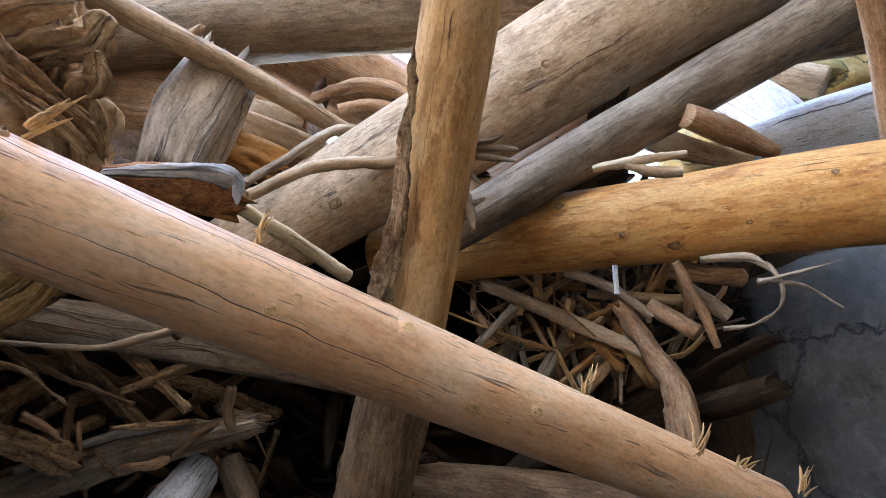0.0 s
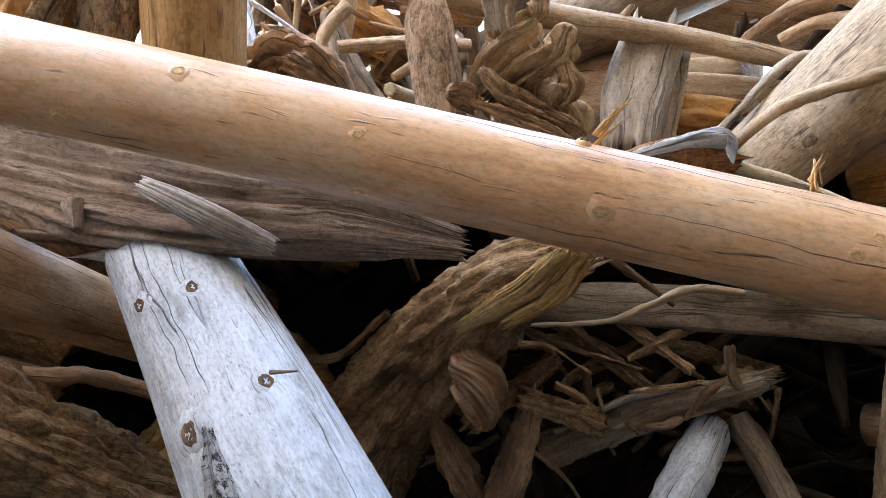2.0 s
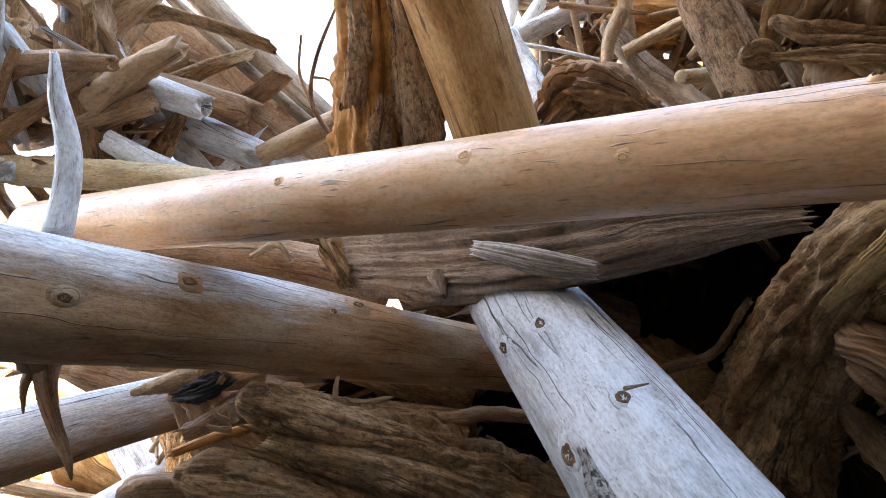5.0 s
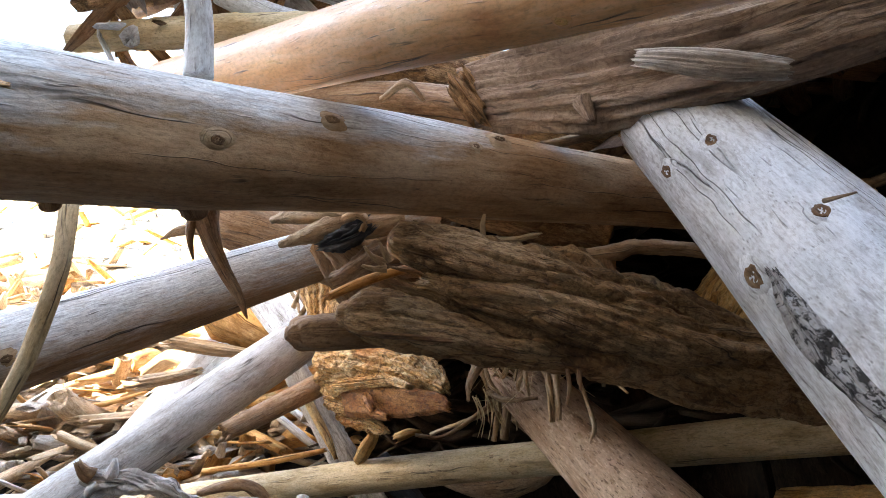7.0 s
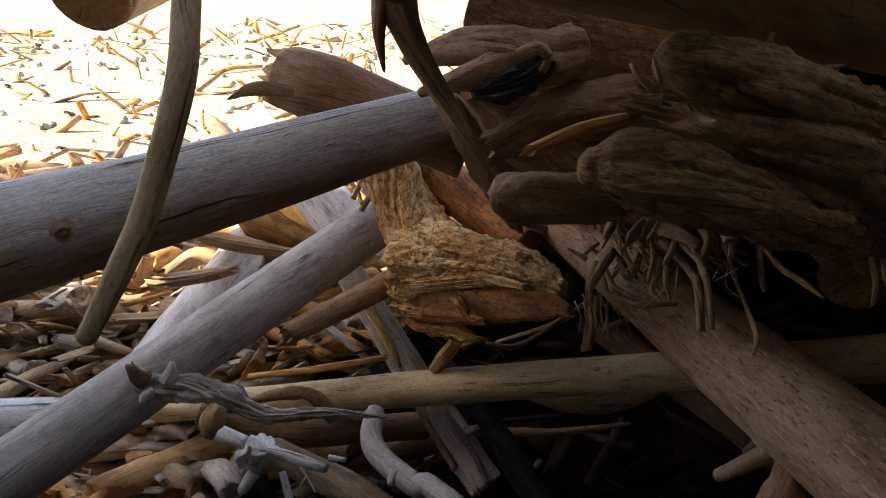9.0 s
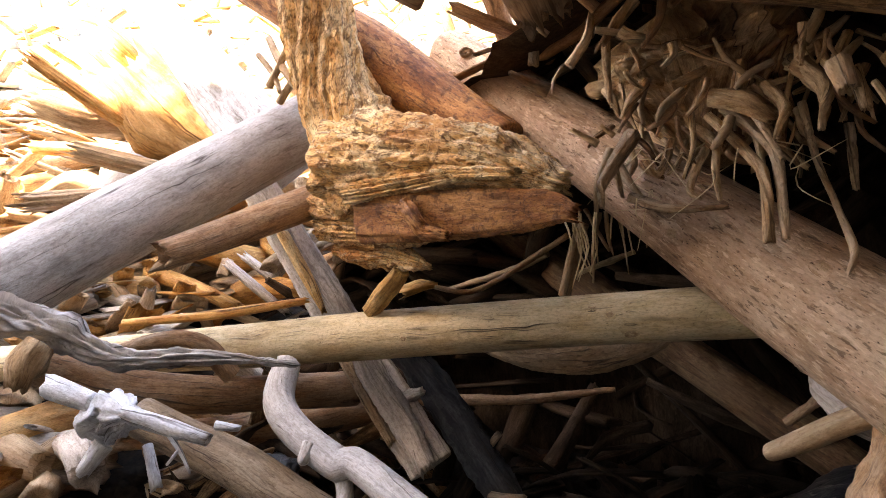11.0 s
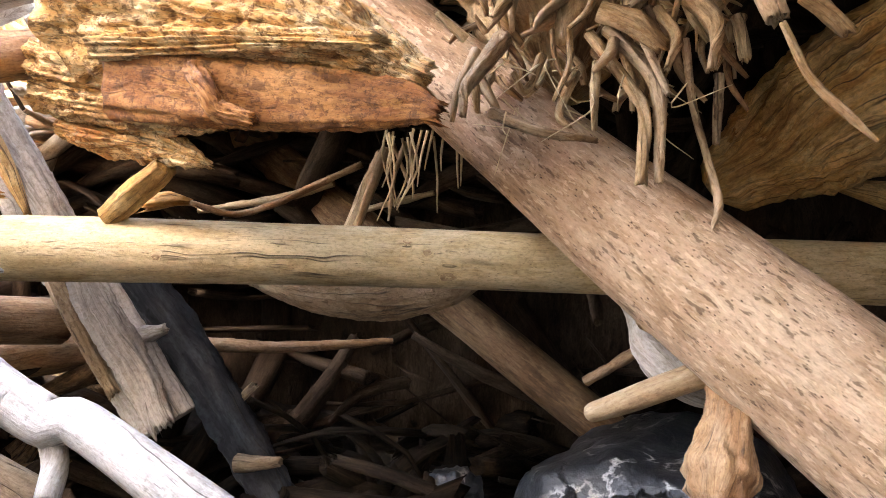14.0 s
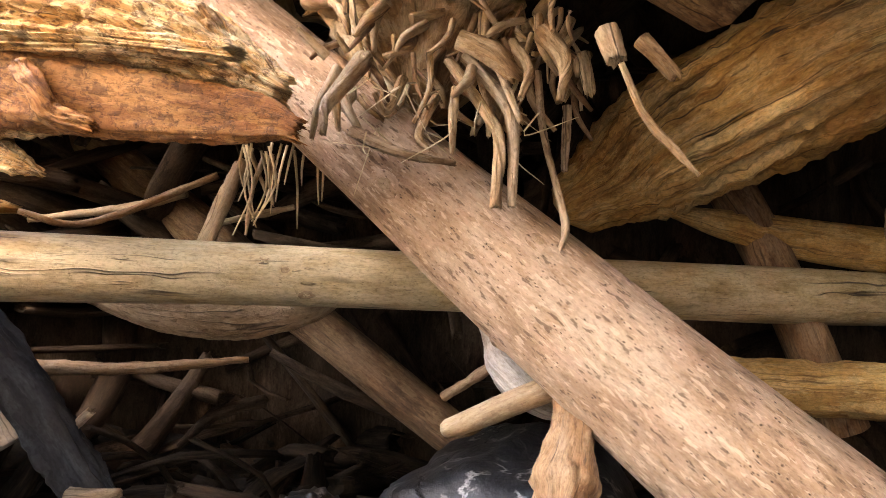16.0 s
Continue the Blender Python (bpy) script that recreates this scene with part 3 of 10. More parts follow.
# ---- ground, bank and the added shading cliff ----
def height(x, y):
    """Hollow of the wood pile, an added bank behind it that blocks daylight, and the gravel slope of the beach beside
    it.
    """
    def ease(a, b, t):
        t = min(1, max(0, (t - a) / (b - a)))
        return t * t * (3 - 2 * t)
    bank = ease(2.6, 4.6, y + 0.12 * x) * 2.1
    beach = max(0.0, -x - 4.4) * 0.74 * ease(-4.0, -6.5, x)
    z = max(bank, min(beach, 26)) + 0.0
    far = max(abs(x), abs(y))
    return z * (1 if far < 60 else max(0.2, 1 - (far - 60) / 200)) + 0.05 * noise.fractal(Vector((x * 0.9, y * 0.9, 3)), 1, 2, 4)


def ground_sheet():
    def axis(lo, hi, near, far):
        a = list(np.arange(lo, hi + near / 2, near))
        g, q = near, hi
        right, left, p = [], [], lo
        while q < far:
            g *= 1.25
            q += g
            p -= g
            right.append(q)
            left.append(p)
        return left[::-1] + a + right
    xs, ys = axis(-9, 3, 0.11, 900), axis(-4, 5, 0.11, 900)
    verts = [(x, y, height(x, y)) for y in ys for x in xs]
    w = len(xs)
    faces = [(j * w + i, j * w + i + 1, (j + 1) * w + i + 1, (j + 1) * w + i) for j in range(len(ys) - 1) for i in range(w - 1)]
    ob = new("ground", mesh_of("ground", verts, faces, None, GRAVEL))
    tagged(ob, "sunlit gravel and cobble beach rising from the wood pile", "ground", "", "structure")


ground_sheet()


def cliff(name, base, length, tall, deep, turn, label, material):
    bm = bmesh.new()
    nx, nz = 60, 44
    rows = []
    for k in range(nz + 1):
        row = []
        for i in range(nx + 1):
            x, z = (i / nx - 0.5) * length, k / nz * tall
            n = noise.fractal(Vector((x * 0.35, z * 0.4, turn)), 0.9, 2.1, 6)
            row.append(bm.verts.new((x, n * 0.5 - z * 0.2, z + 0.4 * noise.noise((x * 0.5, z * 0.5, 1)) * (k == nz))))
        rows.append(row)
    for k in range(nz):
        for i in range(nx):
            bm.faces.new((rows[k][i], rows[k][i + 1], rows[k + 1][i + 1], rows[k + 1][i]))
    back = [[bm.verts.new((v.co.x, deep, v.co.z)) for v in (r[0], r[-1])] for r in (rows[0], rows[-1])]
    bm.faces.new((*rows[-1], back[1][1], back[1][0]))
    bm.faces.new((back[0][0], back[0][1], back[1][1], back[1][0]))
    me = bpy.data.meshes.new(name)
    bm.to_mesh(me)
    bm.free()
    me.polygons.foreach_set("use_smooth", [True] * len(me.polygons))
    me.materials.append(material)
    ob = new(name, me)
    ob.matrix_world = pose(*base, 0, 0, turn)
    return tagged(ob, label, "cliff", "", "structure")



# the long peeled log and what crosses it
peeled = driftwood("peeled_log", ((-2.131, -0.542, 2.31, 0.086), (-0.698, 0.652, 1.662, 0.08), (0.736, 1.846, 1.015, 0.075)), PEELED, "long smooth peeled tan log with small knots, lying aslant", sides=40, rough=0.012, flute=0.006, ends=("cut", "cut"))
knots(peeled, ((-0.92, 0.359, 1.799, 0.012), (-0.733, 0.517, 1.675, 0.01), (-0.499, 0.736, 1.537, 0.014), (-0.248, 0.956, 1.446, 0.01), (-0.78, 0.564, 1.62, 0.012), (-0.059, 1.081, 1.42, 0.016), (0.122, 1.283, 1.288, 0.012), (-1.092, 0.282, 1.766, 0.013), (-1.212, 0.056, 1.95, 0.011)), SPLINTER, 0.4)
trunk = driftwood("leaning_log", ((0.304, 0.979, 2.644, 0.094), (0.167, 1.309, 2.295, 0.094), (0.058, 1.573, 2.016, 0.099), (-0.042, 1.784, 1.742, 0.101), (-0.132, 1.971, 1.504, 0.106)), HONEY, "upright leaning tan trunk with a strip of flaking bark", sides=40, rough=0.03, flute=0.05)
branch(trunk[0], "dark_base", ((-0.118, 1.938, 1.545, 0.108), (-0.187, 2.066, 1.392, 0.113), (-0.301, 2.28, 1.15, 0.114), (-0.387, 2.438, 0.966, 0.117), (-0.535, 2.704, 0.652, 0.125)), KNOT, label="darker brown base of the trunk", sides=64, step=0.015, rough=0.04, flute=0.06, ridge=0.05, crumb=0.003, ends=("cut", "cut"))
branch(trunk[0], "bark_strip", ((0.026, 1.308, 2.137, 0.0061), (0.007, 1.366, 2.089, 0.0116), (0.001, 1.413, 2.043, 0.0102), (-0.033, 1.481, 1.963, 0.0143), (-0.068, 1.583, 1.831, 0.0211), (-0.124, 1.675, 1.718, 0.0326), (-0.154, 1.747, 1.651, 0.0354)), BARK, label="rough flaking brown bark", rough=0.3, flute=0.3, crumb=0.008, sides=56, step=0.004, thin=0.3, ends=("broken", "broken"))
orange = driftwood("orange_log", ((-0.192, 2.492, 2.061, 0.123), (0.96, 2.048, 1.882, 0.148), (2.111, 1.605, 1.703, 0.173)), ORANGE, "thick bright orange-tan peeled log with cracks", sides=36, rough=0.03, flute=0.03)
knots(orange, ((0.747, 2.003, 1.749, 0.026), (1.183, 1.785, 1.875, 0.013), (0.438, 2.073, 2.021, 0.021), (0.944, 1.883, 1.77, 0.012), (0.605, 2.027, 1.84, 0.013)), KNOT, 0.3)
pale = driftwood("worm_tracked_log", ((-0.743, 2.083, 1.921, 0.133), (0.554, 2.299, 2.666, 0.227), (1.852, 2.515, 3.411, 0.32)), PALE, "big pale brown log with insect tracks and a long crack", sides=36, rough=0.03, flute=0.03)
greyl = driftwood("grey_log", ((-0.106, 2.002, 1.857, 0.069), (1.151, 2.213, 2.478, 0.105), (2.408, 2.425, 3.098, 0.14)), DARK_GREY, "dark grey weathered log lying aslant under a pale log", sides=28, rough=0.05, flute=0.06)
knots(pale, ((0.529, 1.994, 2.529, 0.024), (0.043, 2.007, 2.237, 0.024), (-0.268, 1.971, 2.065, 0.027)), KNOT, 0.3)
toplog = driftwood("overhead_log", ((-1.832, 2.411, 3.254, 0.161), (-0.355, 2.392, 3.176, 0.195), (1.122, 2.372, 3.098, 0.229)), GREY, "thick grey-brown log across the top of the pile", sides=32, rough=0.06, flute=0.08)
driftwood("root_arch", ((-0.448, 2.399, 2.717, 0.019), (-0.316, 2.319, 2.711, 0.025), (-0.177, 2.295, 2.714, 0.027), (-0.047, 2.309, 2.677, 0.031), (0.03, 2.338, 2.578, 0.027)), BROWN, "thin arched brown root under a log", "root", sides=14, gnarl=0.2, crumb=0.003, step=0.014)
driftwood("root_arch", ((-0.279, 2.323, 2.63, 0.022), (-0.165, 2.32, 2.636, 0.025), (-0.057, 2.336, 2.604, 0.031)), BROWN, "thin arched brown root under a log", "root", sides=14, gnarl=0.2, crumb=0.003, step=0.014)
pole = driftwood("slender_pole", ((-1.182, 1.14, 2.7, 0.043), (-1.123, 1.219, 2.689, 0.043), (-0.841, 1.601, 2.634, 0.042), (-0.544, 1.949, 2.58, 0.039), (-0.237, 2.315, 2.503, 0.034), (-0.161, 2.406, 2.484, 0.034)), TAN, "slender pale tan pole with small stubs", "pole", sides=18, rough=0.04, flute=0.05)
branch(pole[0], "branch_stub", ((-0.659, 1.785, 2.635, 0.015), (-0.621, 1.763, 2.638, 0.01)))
burl = driftwood("gnarled_stump", ((-0.858, 1.326, 2.529, 0.0598), (-0.891, 1.391, 2.422, 0.091), (-0.905, 1.452, 2.3, 0.1144), (-0.894, 1.51, 2.163, 0.1195), (-0.896, 1.571, 2.054, 0.0888)), ROOT, "gnarled twisted root burl of weathered brown wood", "stump", sides=120, step=0.007, gnarl=0.2, rough=0.2, flute=0.12, ridge=0.12, crumb=0.009, chip=0.4, ends=("broken", "round"))
branch(burl[0], "wood_fold", ((-0.795, 1.217, 2.577, 0.0546), (-0.829, 1.267, 2.513, 0.0581), (-0.86, 1.32, 2.424, 0.051)), GREY, sides=72, step=0.007, rough=0.2, flute=0.2, crumb=0.008, ridge=0.2, thin=0.7, ends=("round", "broken"))
branch(burl[0], "wood_fold", ((-0.697, 1.339, 2.335, 0.0324), (-0.748, 1.356, 2.29, 0.0552), (-0.838, 1.337, 2.265, 0.0519), (-0.948, 1.333, 2.234, 0.0328)), ROOT, sides=72, step=0.007, rough=0.25, flute=0.15, crumb=0.007, gnarl=0.12, ridge=0.18, chip=0.45, thin=0.55, ends=("round", "broken"))
branch(burl[0], "wood_fold", ((-0.78, 1.322, 2.383, 0.0298), (-0.839, 1.289, 2.358, 0.0443), (-0.915, 1.282, 2.321, 0.0459), (-0.978, 1.296, 2.278, 0.0264)), ROOT, sides=72, step=0.007, rough=0.25, flute=0.15, crumb=0.007, gnarl=0.12, ridge=0.18, chip=0.45, thin=0.55, ends=("round", "broken"))
branch(burl[0], "wood_fold", ((-0.939, 1.27, 2.286, 0.026), (-0.901, 1.314, 2.22, 0.0417), (-0.836, 1.374, 2.159, 0.0431), (-0.773, 1.426, 2.098, 0.0318), (-0.755, 1.466, 2.041, 0.0143)), ROTTEN, sides=72, step=0.007, rough=0.25, flute=0.15, crumb=0.007, gnarl=0.12, ridge=0.18, chip=0.45, thin=0.55, ends=("round", "broken"))
branch(burl[0], "wood_fold", ((-0.978, 1.276, 2.215, 0.0193), (-0.905, 1.331, 2.156, 0.0318), (-0.822, 1.387, 2.09, 0.0283), (-0.784, 1.433, 2.037, 0.0189)), ROOT, sides=72, step=0.007, rough=0.25, flute=0.15, crumb=0.007, gnarl=0.12, ridge=0.18, chip=0.45, thin=0.55, ends=("round", "broken"))
branch(burl[0], "wood_fold", ((-0.731, 1.362, 2.256, 0.0209), (-0.741, 1.393, 2.207, 0.0321), (-0.784, 1.403, 2.168, 0.0289), (-0.764, 1.439, 2.124, 0.0144)), ROTTEN, sides=72, step=0.007, rough=0.25, flute=0.15, crumb=0.007, gnarl=0.12, ridge=0.18, chip=0.45, thin=0.55, ends=("round", "broken"))
branch(burl[0], "wood_fold", ((-1.024, 1.246, 2.254, 0.0308), (-1.0, 1.27, 2.243, 0.0406), (-0.99, 1.294, 2.219, 0.0227)), ROTTEN, sides=72, step=0.007, rough=0.16, flute=0.16, crumb=0.005, gnarl=0.35, thin=0.8, ends=("round", "broken"))
branch(burl[0], "wood_fold", ((-0.807, 1.309, 2.4, 0.0366), (-0.761, 1.316, 2.415, 0.0333), (-0.733, 1.304, 2.456, 0.0218)), ROTTEN, sides=72, step=0.007, rough=0.25, flute=0.15, crumb=0.007, gnarl=0.12, ridge=0.18, chip=0.45, thin=0.55, ends=("round", "broken"))
driftwood("grey_slab", ((-0.627, 1.929, 2.591, 0.103), (-0.706, 1.876, 2.399, 0.106), (-0.754, 1.826, 2.192, 0.082)), GREY, "upright grey driftwood slab with a frayed end", "slab", thin=0.45, square=3, sides=64, flute=0.1, ridge=0.1, ends=("broken", "broken"), face=(0.25, -0.82, -0.52))
driftwood("grey_slab", ((-0.588, 2.031, 2.585, 0.06), (-0.654, 2.011, 2.416, 0.064), (-0.719, 1.984, 2.24, 0.058)), GREY, "upright grey driftwood slab with a frayed end", "slab", thin=0.4, square=3.2, sides=24, flute=0.1, ends=("broken", "broken"), face=(0.21, -0.83, -0.51))
driftwood("weathered_board", ((-0.68, 2.154, 2.568, 0.045), (-0.522, 2.237, 2.516, 0.046), (-0.337, 2.343, 2.451, 0.037)), TAN, "flat tan driftwood board wedged in the pile", "board", thin=0.35, square=4, sides=20, ends=("broken", "broken"), face=(0.15, -0.85, -0.5))
driftwood("weathered_board", ((-0.608, 2.266, 2.661, 0.033), (-0.438, 2.33, 2.613, 0.035)), TAN, "flat tan driftwood board wedged in the pile", "board", thin=0.35, square=4, sides=20, ends=("broken", "broken"), face=(0.11, -0.85, -0.52))
driftwood("rotten_chunk", ((-0.653, 2.136, 2.415, 0.062), (-0.529, 2.19, 2.345, 0.071)), ORANGE, "reddish rotten chunk of wood", "wood chunk", gnarl=0.4, sides=24, ends=("broken", "broken"))
driftwood("bent_stick", ((-0.534, 1.848, 2.115, 0.014), (-0.432, 1.977, 2.248, 0.016), (-0.276, 2.122, 2.419, 0.019), (-0.165, 2.229, 2.461, 0.015)), GREY, "thin bent grey stick", "stick", sides=14, crumb=0.003, step=0.014, gnarl=0.1)
driftwood("bent_stick", ((-0.48, 1.691, 1.992, 0.017), (-0.309, 1.855, 2.142, 0.021), (-0.05, 2.039, 2.217, 0.02)), TAN, "thin bent tan stick resting on a log", "stick", sides=14, ends=("cut", "broken"), crumb=0.003, step=0.014, gnarl=0.1)
bs = driftwood("curved_bark_slab", ((-0.608, 1.196, 1.824, 0.024), (-0.517, 1.285, 1.836, 0.046), (-0.428, 1.376, 1.833, 0.046)), RUST, "curved hollow slab of rust-brown wood with a bleached upper edge", "bark slab", thin=0.35, square=3, sides=48, rough=0.1, flute=0.12, crumb=0.004, ends=("broken", "broken"), face=(0.25, -0.86, -0.43))
branch(bs[0], "bleached_edge", ((-0.605, 1.177, 1.826, 0.008), (-0.505, 1.226, 1.841, 0.014), (-0.445, 1.275, 1.851, 0.018), (-0.413, 1.323, 1.851, 0.021)), BONE, label="bleached grey edge", thin=0.5, sides=32, flute=0.12, crumb=0.003, ends=("point", "round"), face=(0.21, -0.87, -0.45))
branch(bs[0], "bleached_edge", ((-0.446, 1.306, 1.878, 0.0115), (-0.414, 1.329, 1.875, 0.0181), (-0.403, 1.355, 1.855, 0.0156), (-0.421, 1.381, 1.817, 0.0078)), SILVER, label="bleached grey edge", thin=0.6, sides=32, flute=0.12, crumb=0.003, step=0.008, ends=("round", "point"))
driftwood("pale_peg", ((-0.426, 1.419, 1.836, 0.018), (-0.331, 1.527, 1.782, 0.018), (-0.224, 1.67, 1.718, 0.018)), YELLOW, "short pale stick behind the peeled log", "stick", sides=14, crumb=0.003, step=0.014, gnarl=0.1)
splinters(peeled[0], (-0.493, 0.779, 1.67), (0.777, -0.118, 0.619), 8, 0.075, 0.35, SPLINTER, 0.004)
splinters(peeled[0], (-0.259, 0.972, 1.561), (0.653, -0.239, 0.718), 6, 0.042, 0.6, SPLINTER, 0.004)
splinters(peeled[0], (0.238, 1.293, 1.308), (0.356, -0.542, 0.761), 8, 0.063, 0.4, SPLINTER, 0.004)
splinters(peeled[0], (0.487, 1.505, 1.173), (0.456, -0.528, 0.716), 8, 0.071, 0.45, SPLINTER, 0.004)
splinters(peeled[0], (0.599, 1.593, 1.125), (0.456, -0.528, 0.716), 5, 0.056, 0.45, SPLINTER, 0.004)
splinters(peeled[0], (0.778, 1.721, 1.05), (0.246, -0.551, 0.797), 8, 0.079, 0.4, SPLINTER, 0.004)
knots(peeled, ((-0.499, 0.734, 1.649, 0.008),), KNOT, 1.6)
knots(peeled, ((-1.244, 0.209, 1.858, 0.007), (-1.103, 0.283, 1.819, 0.006), (-0.648, 0.602, 1.617, 0.008), (-0.827, 0.458, 1.716, 0.004), (-0.515, 0.672, 1.671, 0.004), (-0.409, 0.844, 1.518, 0.006), (-0.326, 0.912, 1.527, 0.004), (-0.238, 0.997, 1.461, 0.008), (0.02, 1.195, 1.302, 0.016), (-0.135, 1.059, 1.399, 0.007)), SPLINTER, 0.2)
branch(trunk[0], "branch_stub", ((0.158, 1.623, 2.009, 0.015), (0.207, 1.602, 1.99, 0.01), (0.256, 1.592, 1.972, 0.006)), GREY, sides=8)
branch(trunk[0], "branch_stub", ((0.155, 1.628, 1.99, 0.014), (0.203, 1.61, 1.964, 0.009), (0.247, 1.601, 1.944, 0.004)), GREY, sides=8)
branch(trunk[0], "branch_stub", ((0.159, 1.617, 2.017, 0.012), (0.194, 1.593, 2.007, 0.007), (0.224, 1.577, 2.01, 0.004)), GREY, sides=8)
branch(trunk[0], "branch_stub", ((0.118, 1.62, 1.949, 0.01), (0.146, 1.6, 1.894, 0.004)), GREY, sides=8)
branch(trunk[0], "branch_stub", ((0.111, 1.664, 1.896, 0.014), (0.113, 1.666, 1.839, 0.016), (0.115, 1.659, 1.796, 0.006)), GREY, sides=8)
branch(trunk[0], "branch_stub", ((0.114, 1.671, 1.866, 0.011), (0.15, 1.634, 1.865, 0.006)), GREY, sides=8)
# this log and the next are added to keep sky out of black gaps
driftwood("dark_log", ((-0.12, 2.746, 2.106, 0.135), (0.057, 2.749, 2.199, 0.135), (0.823, 2.759, 2.596, 0.156), (1.86, 2.753, 3.099, 0.167), (2.13, 2.751, 3.23, 0.167)), BROWN, "log added behind the pale log to darken a gap", sides=20, flute=0.1)
driftwood("dark_log", ((-2.135, 2.662, 3.283, 0.198), (-1.56, 2.661, 3.114, 0.198), (-1.01, 2.66, 2.952, 0.194), (-0.524, 2.633, 2.744, 0.151), (-0.432, 2.628, 2.704, 0.151)), BROWN, "log added behind the grey slabs to darken a gap", sides=24, flute=0.15)
driftwood("dark_log", ((-1.463, 2.154, 3.814, 0.218), (-1.261, 2.368, 3.757, 0.218), (-0.669, 2.993, 3.593, 0.234), (-0.072, 3.594, 3.429, 0.234), (0.136, 3.803, 3.371, 0.234)), BROWN, "dark log lying high at the back of the pile", sides=24, flute=0.12)
# added to keep sky from showing behind the burl
driftwood("dark_log", ((-2.612, 2.568, 3.596, 0.162), (-2.028, 2.61, 3.466, 0.162), (-1.355, 2.658, 3.316, 0.162), (-0.711, 2.632, 3.101, 0.118)), ROTTEN, "log added behind the burl to darken a gap", sides=24, flute=0.15)

# right of the trunk: broken sticks, boulder and far logs
driftwood("forked_twig", ((0.522, 1.872, 2.016, 0.012), (0.616, 1.836, 2.006, 0.017), (0.693, 1.813, 1.997, 0.015), (0.78, 1.798, 1.991, 0.011)), TAN, "short forked tan branch on the orange log", "branch", sides=14, crumb=0.003, step=0.014, gnarl=0.1)
driftwood("forked_twig", ((0.615, 1.837, 2.002, 0.017), (0.672, 1.829, 1.965, 0.018), (0.759, 1.812, 1.94, 0.017)), TAN, "short forked tan branch on the orange log", "branch", sides=14, crumb=0.003, step=0.014, gnarl=0.1)
driftwood("small_log", ((0.963, 2.113, 2.284, 0.044), (1.154, 2.23, 2.254, 0.05), (1.354, 2.333, 2.196, 0.032)), BROWN, "short brown log end sticking up behind the orange log", sides=18)
driftwood("weathered_board", ((0.894, 2.407, 2.396, 0.057), (1.084, 2.428, 2.301, 0.05), (1.314, 2.438, 2.208, 0.034)), TAN, "flat tan driftwood board wedged in the pile", "board", thin=0.35, square=4, sides=20, face=(-0.39, -0.83, -0.4))
driftwood("bleached_log", ((1.673, 3.195, 2.63, 0.105), (2.097, 3.12, 2.641, 0.162), (2.539, 3.013, 2.642, 0.187)), SILVER, "bleached white log behind the pile", sides=28)
driftwood("bleached_log", ((1.839, 3.603, 3.243, 0.21), (1.986, 3.369, 2.896, 0.177), (2.044, 3.186, 2.653, 0.12)), SILVER, "bleached white log behind the pile", sides=28)
driftwood("grey_log_end", ((2.293, 3.753, 3.402, 0.11), (2.569, 3.601, 3.178, 0.102)), GREY, "grey cut log end lying in the open", sides=24)
driftwood("leaning_post", ((1.358, 1.623, 2.391, 0.033), (1.463, 1.807, 2.192, 0.044), (1.555, 2.015, 1.931, 0.055)), BROWN, "dark brown leaning post", "post", sides=16)
driftwood("overhead_log", ((1.553, 2.576, 2.8, 0.076), (2.081, 2.477, 2.776, 0.099), (2.465, 2.379, 2.725, 0.108), (2.85, 2.281, 2.673, 0.108)), GREY, "thick grey-brown log across the top of the pile", sides=24)
driftwood("yellow_stick", ((0.185, 2.387, 1.85, 0.0223), (0.428, 2.388, 1.696, 0.0266), (0.672, 2.332, 1.522, 0.0238)), TAN, "yellowish stick in the tangle under a log", "stick", sides=14, ends=("broken", "broken"), crumb=0.003, step=0.014, gnarl=0.1)
driftwood("stump_root", ((0.627, 2.286, 1.672, 0.0281), (0.69, 2.297, 1.516, 0.036), (0.727, 2.256, 1.371, 0.0468), (0.704, 2.228, 1.177, 0.054)), BROWN, "brown root end coming down from the tangle", "root", sides=24, gnarl=0.2, ends=("broken", "broken"), crumb=0.003, step=0.014)
driftwood("curved_root", ((0.732, 1.98, 1.719, 0.0137), (0.771, 2.014, 1.624, 0.0151), (0.801, 2.041, 1.555, 0.0173), (0.823, 2.068, 1.46, 0.0122)), BROWN, "thin curved root hanging from the tangle", "root", sides=14, gnarl=0.15, crumb=0.003, step=0.014)
driftwood("short_log", ((0.708, 2.233, 1.656, 0.0259), (0.817, 2.172, 1.529, 0.0288)), BROWN, "short brown log end in the tangle", sides=18)
driftwood("short_log", ((0.81, 2.248, 1.772, 0.031), (1.002, 2.167, 1.689, 0.0324)), BROWN, "short brown log end in the tangle", sides=18, ends=("cut", "round"))
driftwood("thin_stick", ((0.459, 2.275, 1.828, 0.0187), (0.594, 2.249, 1.738, 0.018), (0.707, 2.232, 1.616, 0.0151)), GREY, "thin grey stick in the tangle", "stick", sides=14, crumb=0.003, step=0.014, gnarl=0.1)
driftwood("thin_stick", ((0.575, 2.069, 1.763, 0.0094), (0.57, 2.101, 1.678, 0.0101)), SILVER, "thin bleached stick standing in the tangle", "stick", sides=14, crumb=0.003, step=0.014, gnarl=0.1)
driftwood("thin_stick", ((0.118, 2.35, 1.629, 0.0144), (0.27, 2.364, 1.745, 0.0187)), GREY, "thin grey stick in the tangle", "stick", sides=14, crumb=0.003, step=0.014, gnarl=0.1)
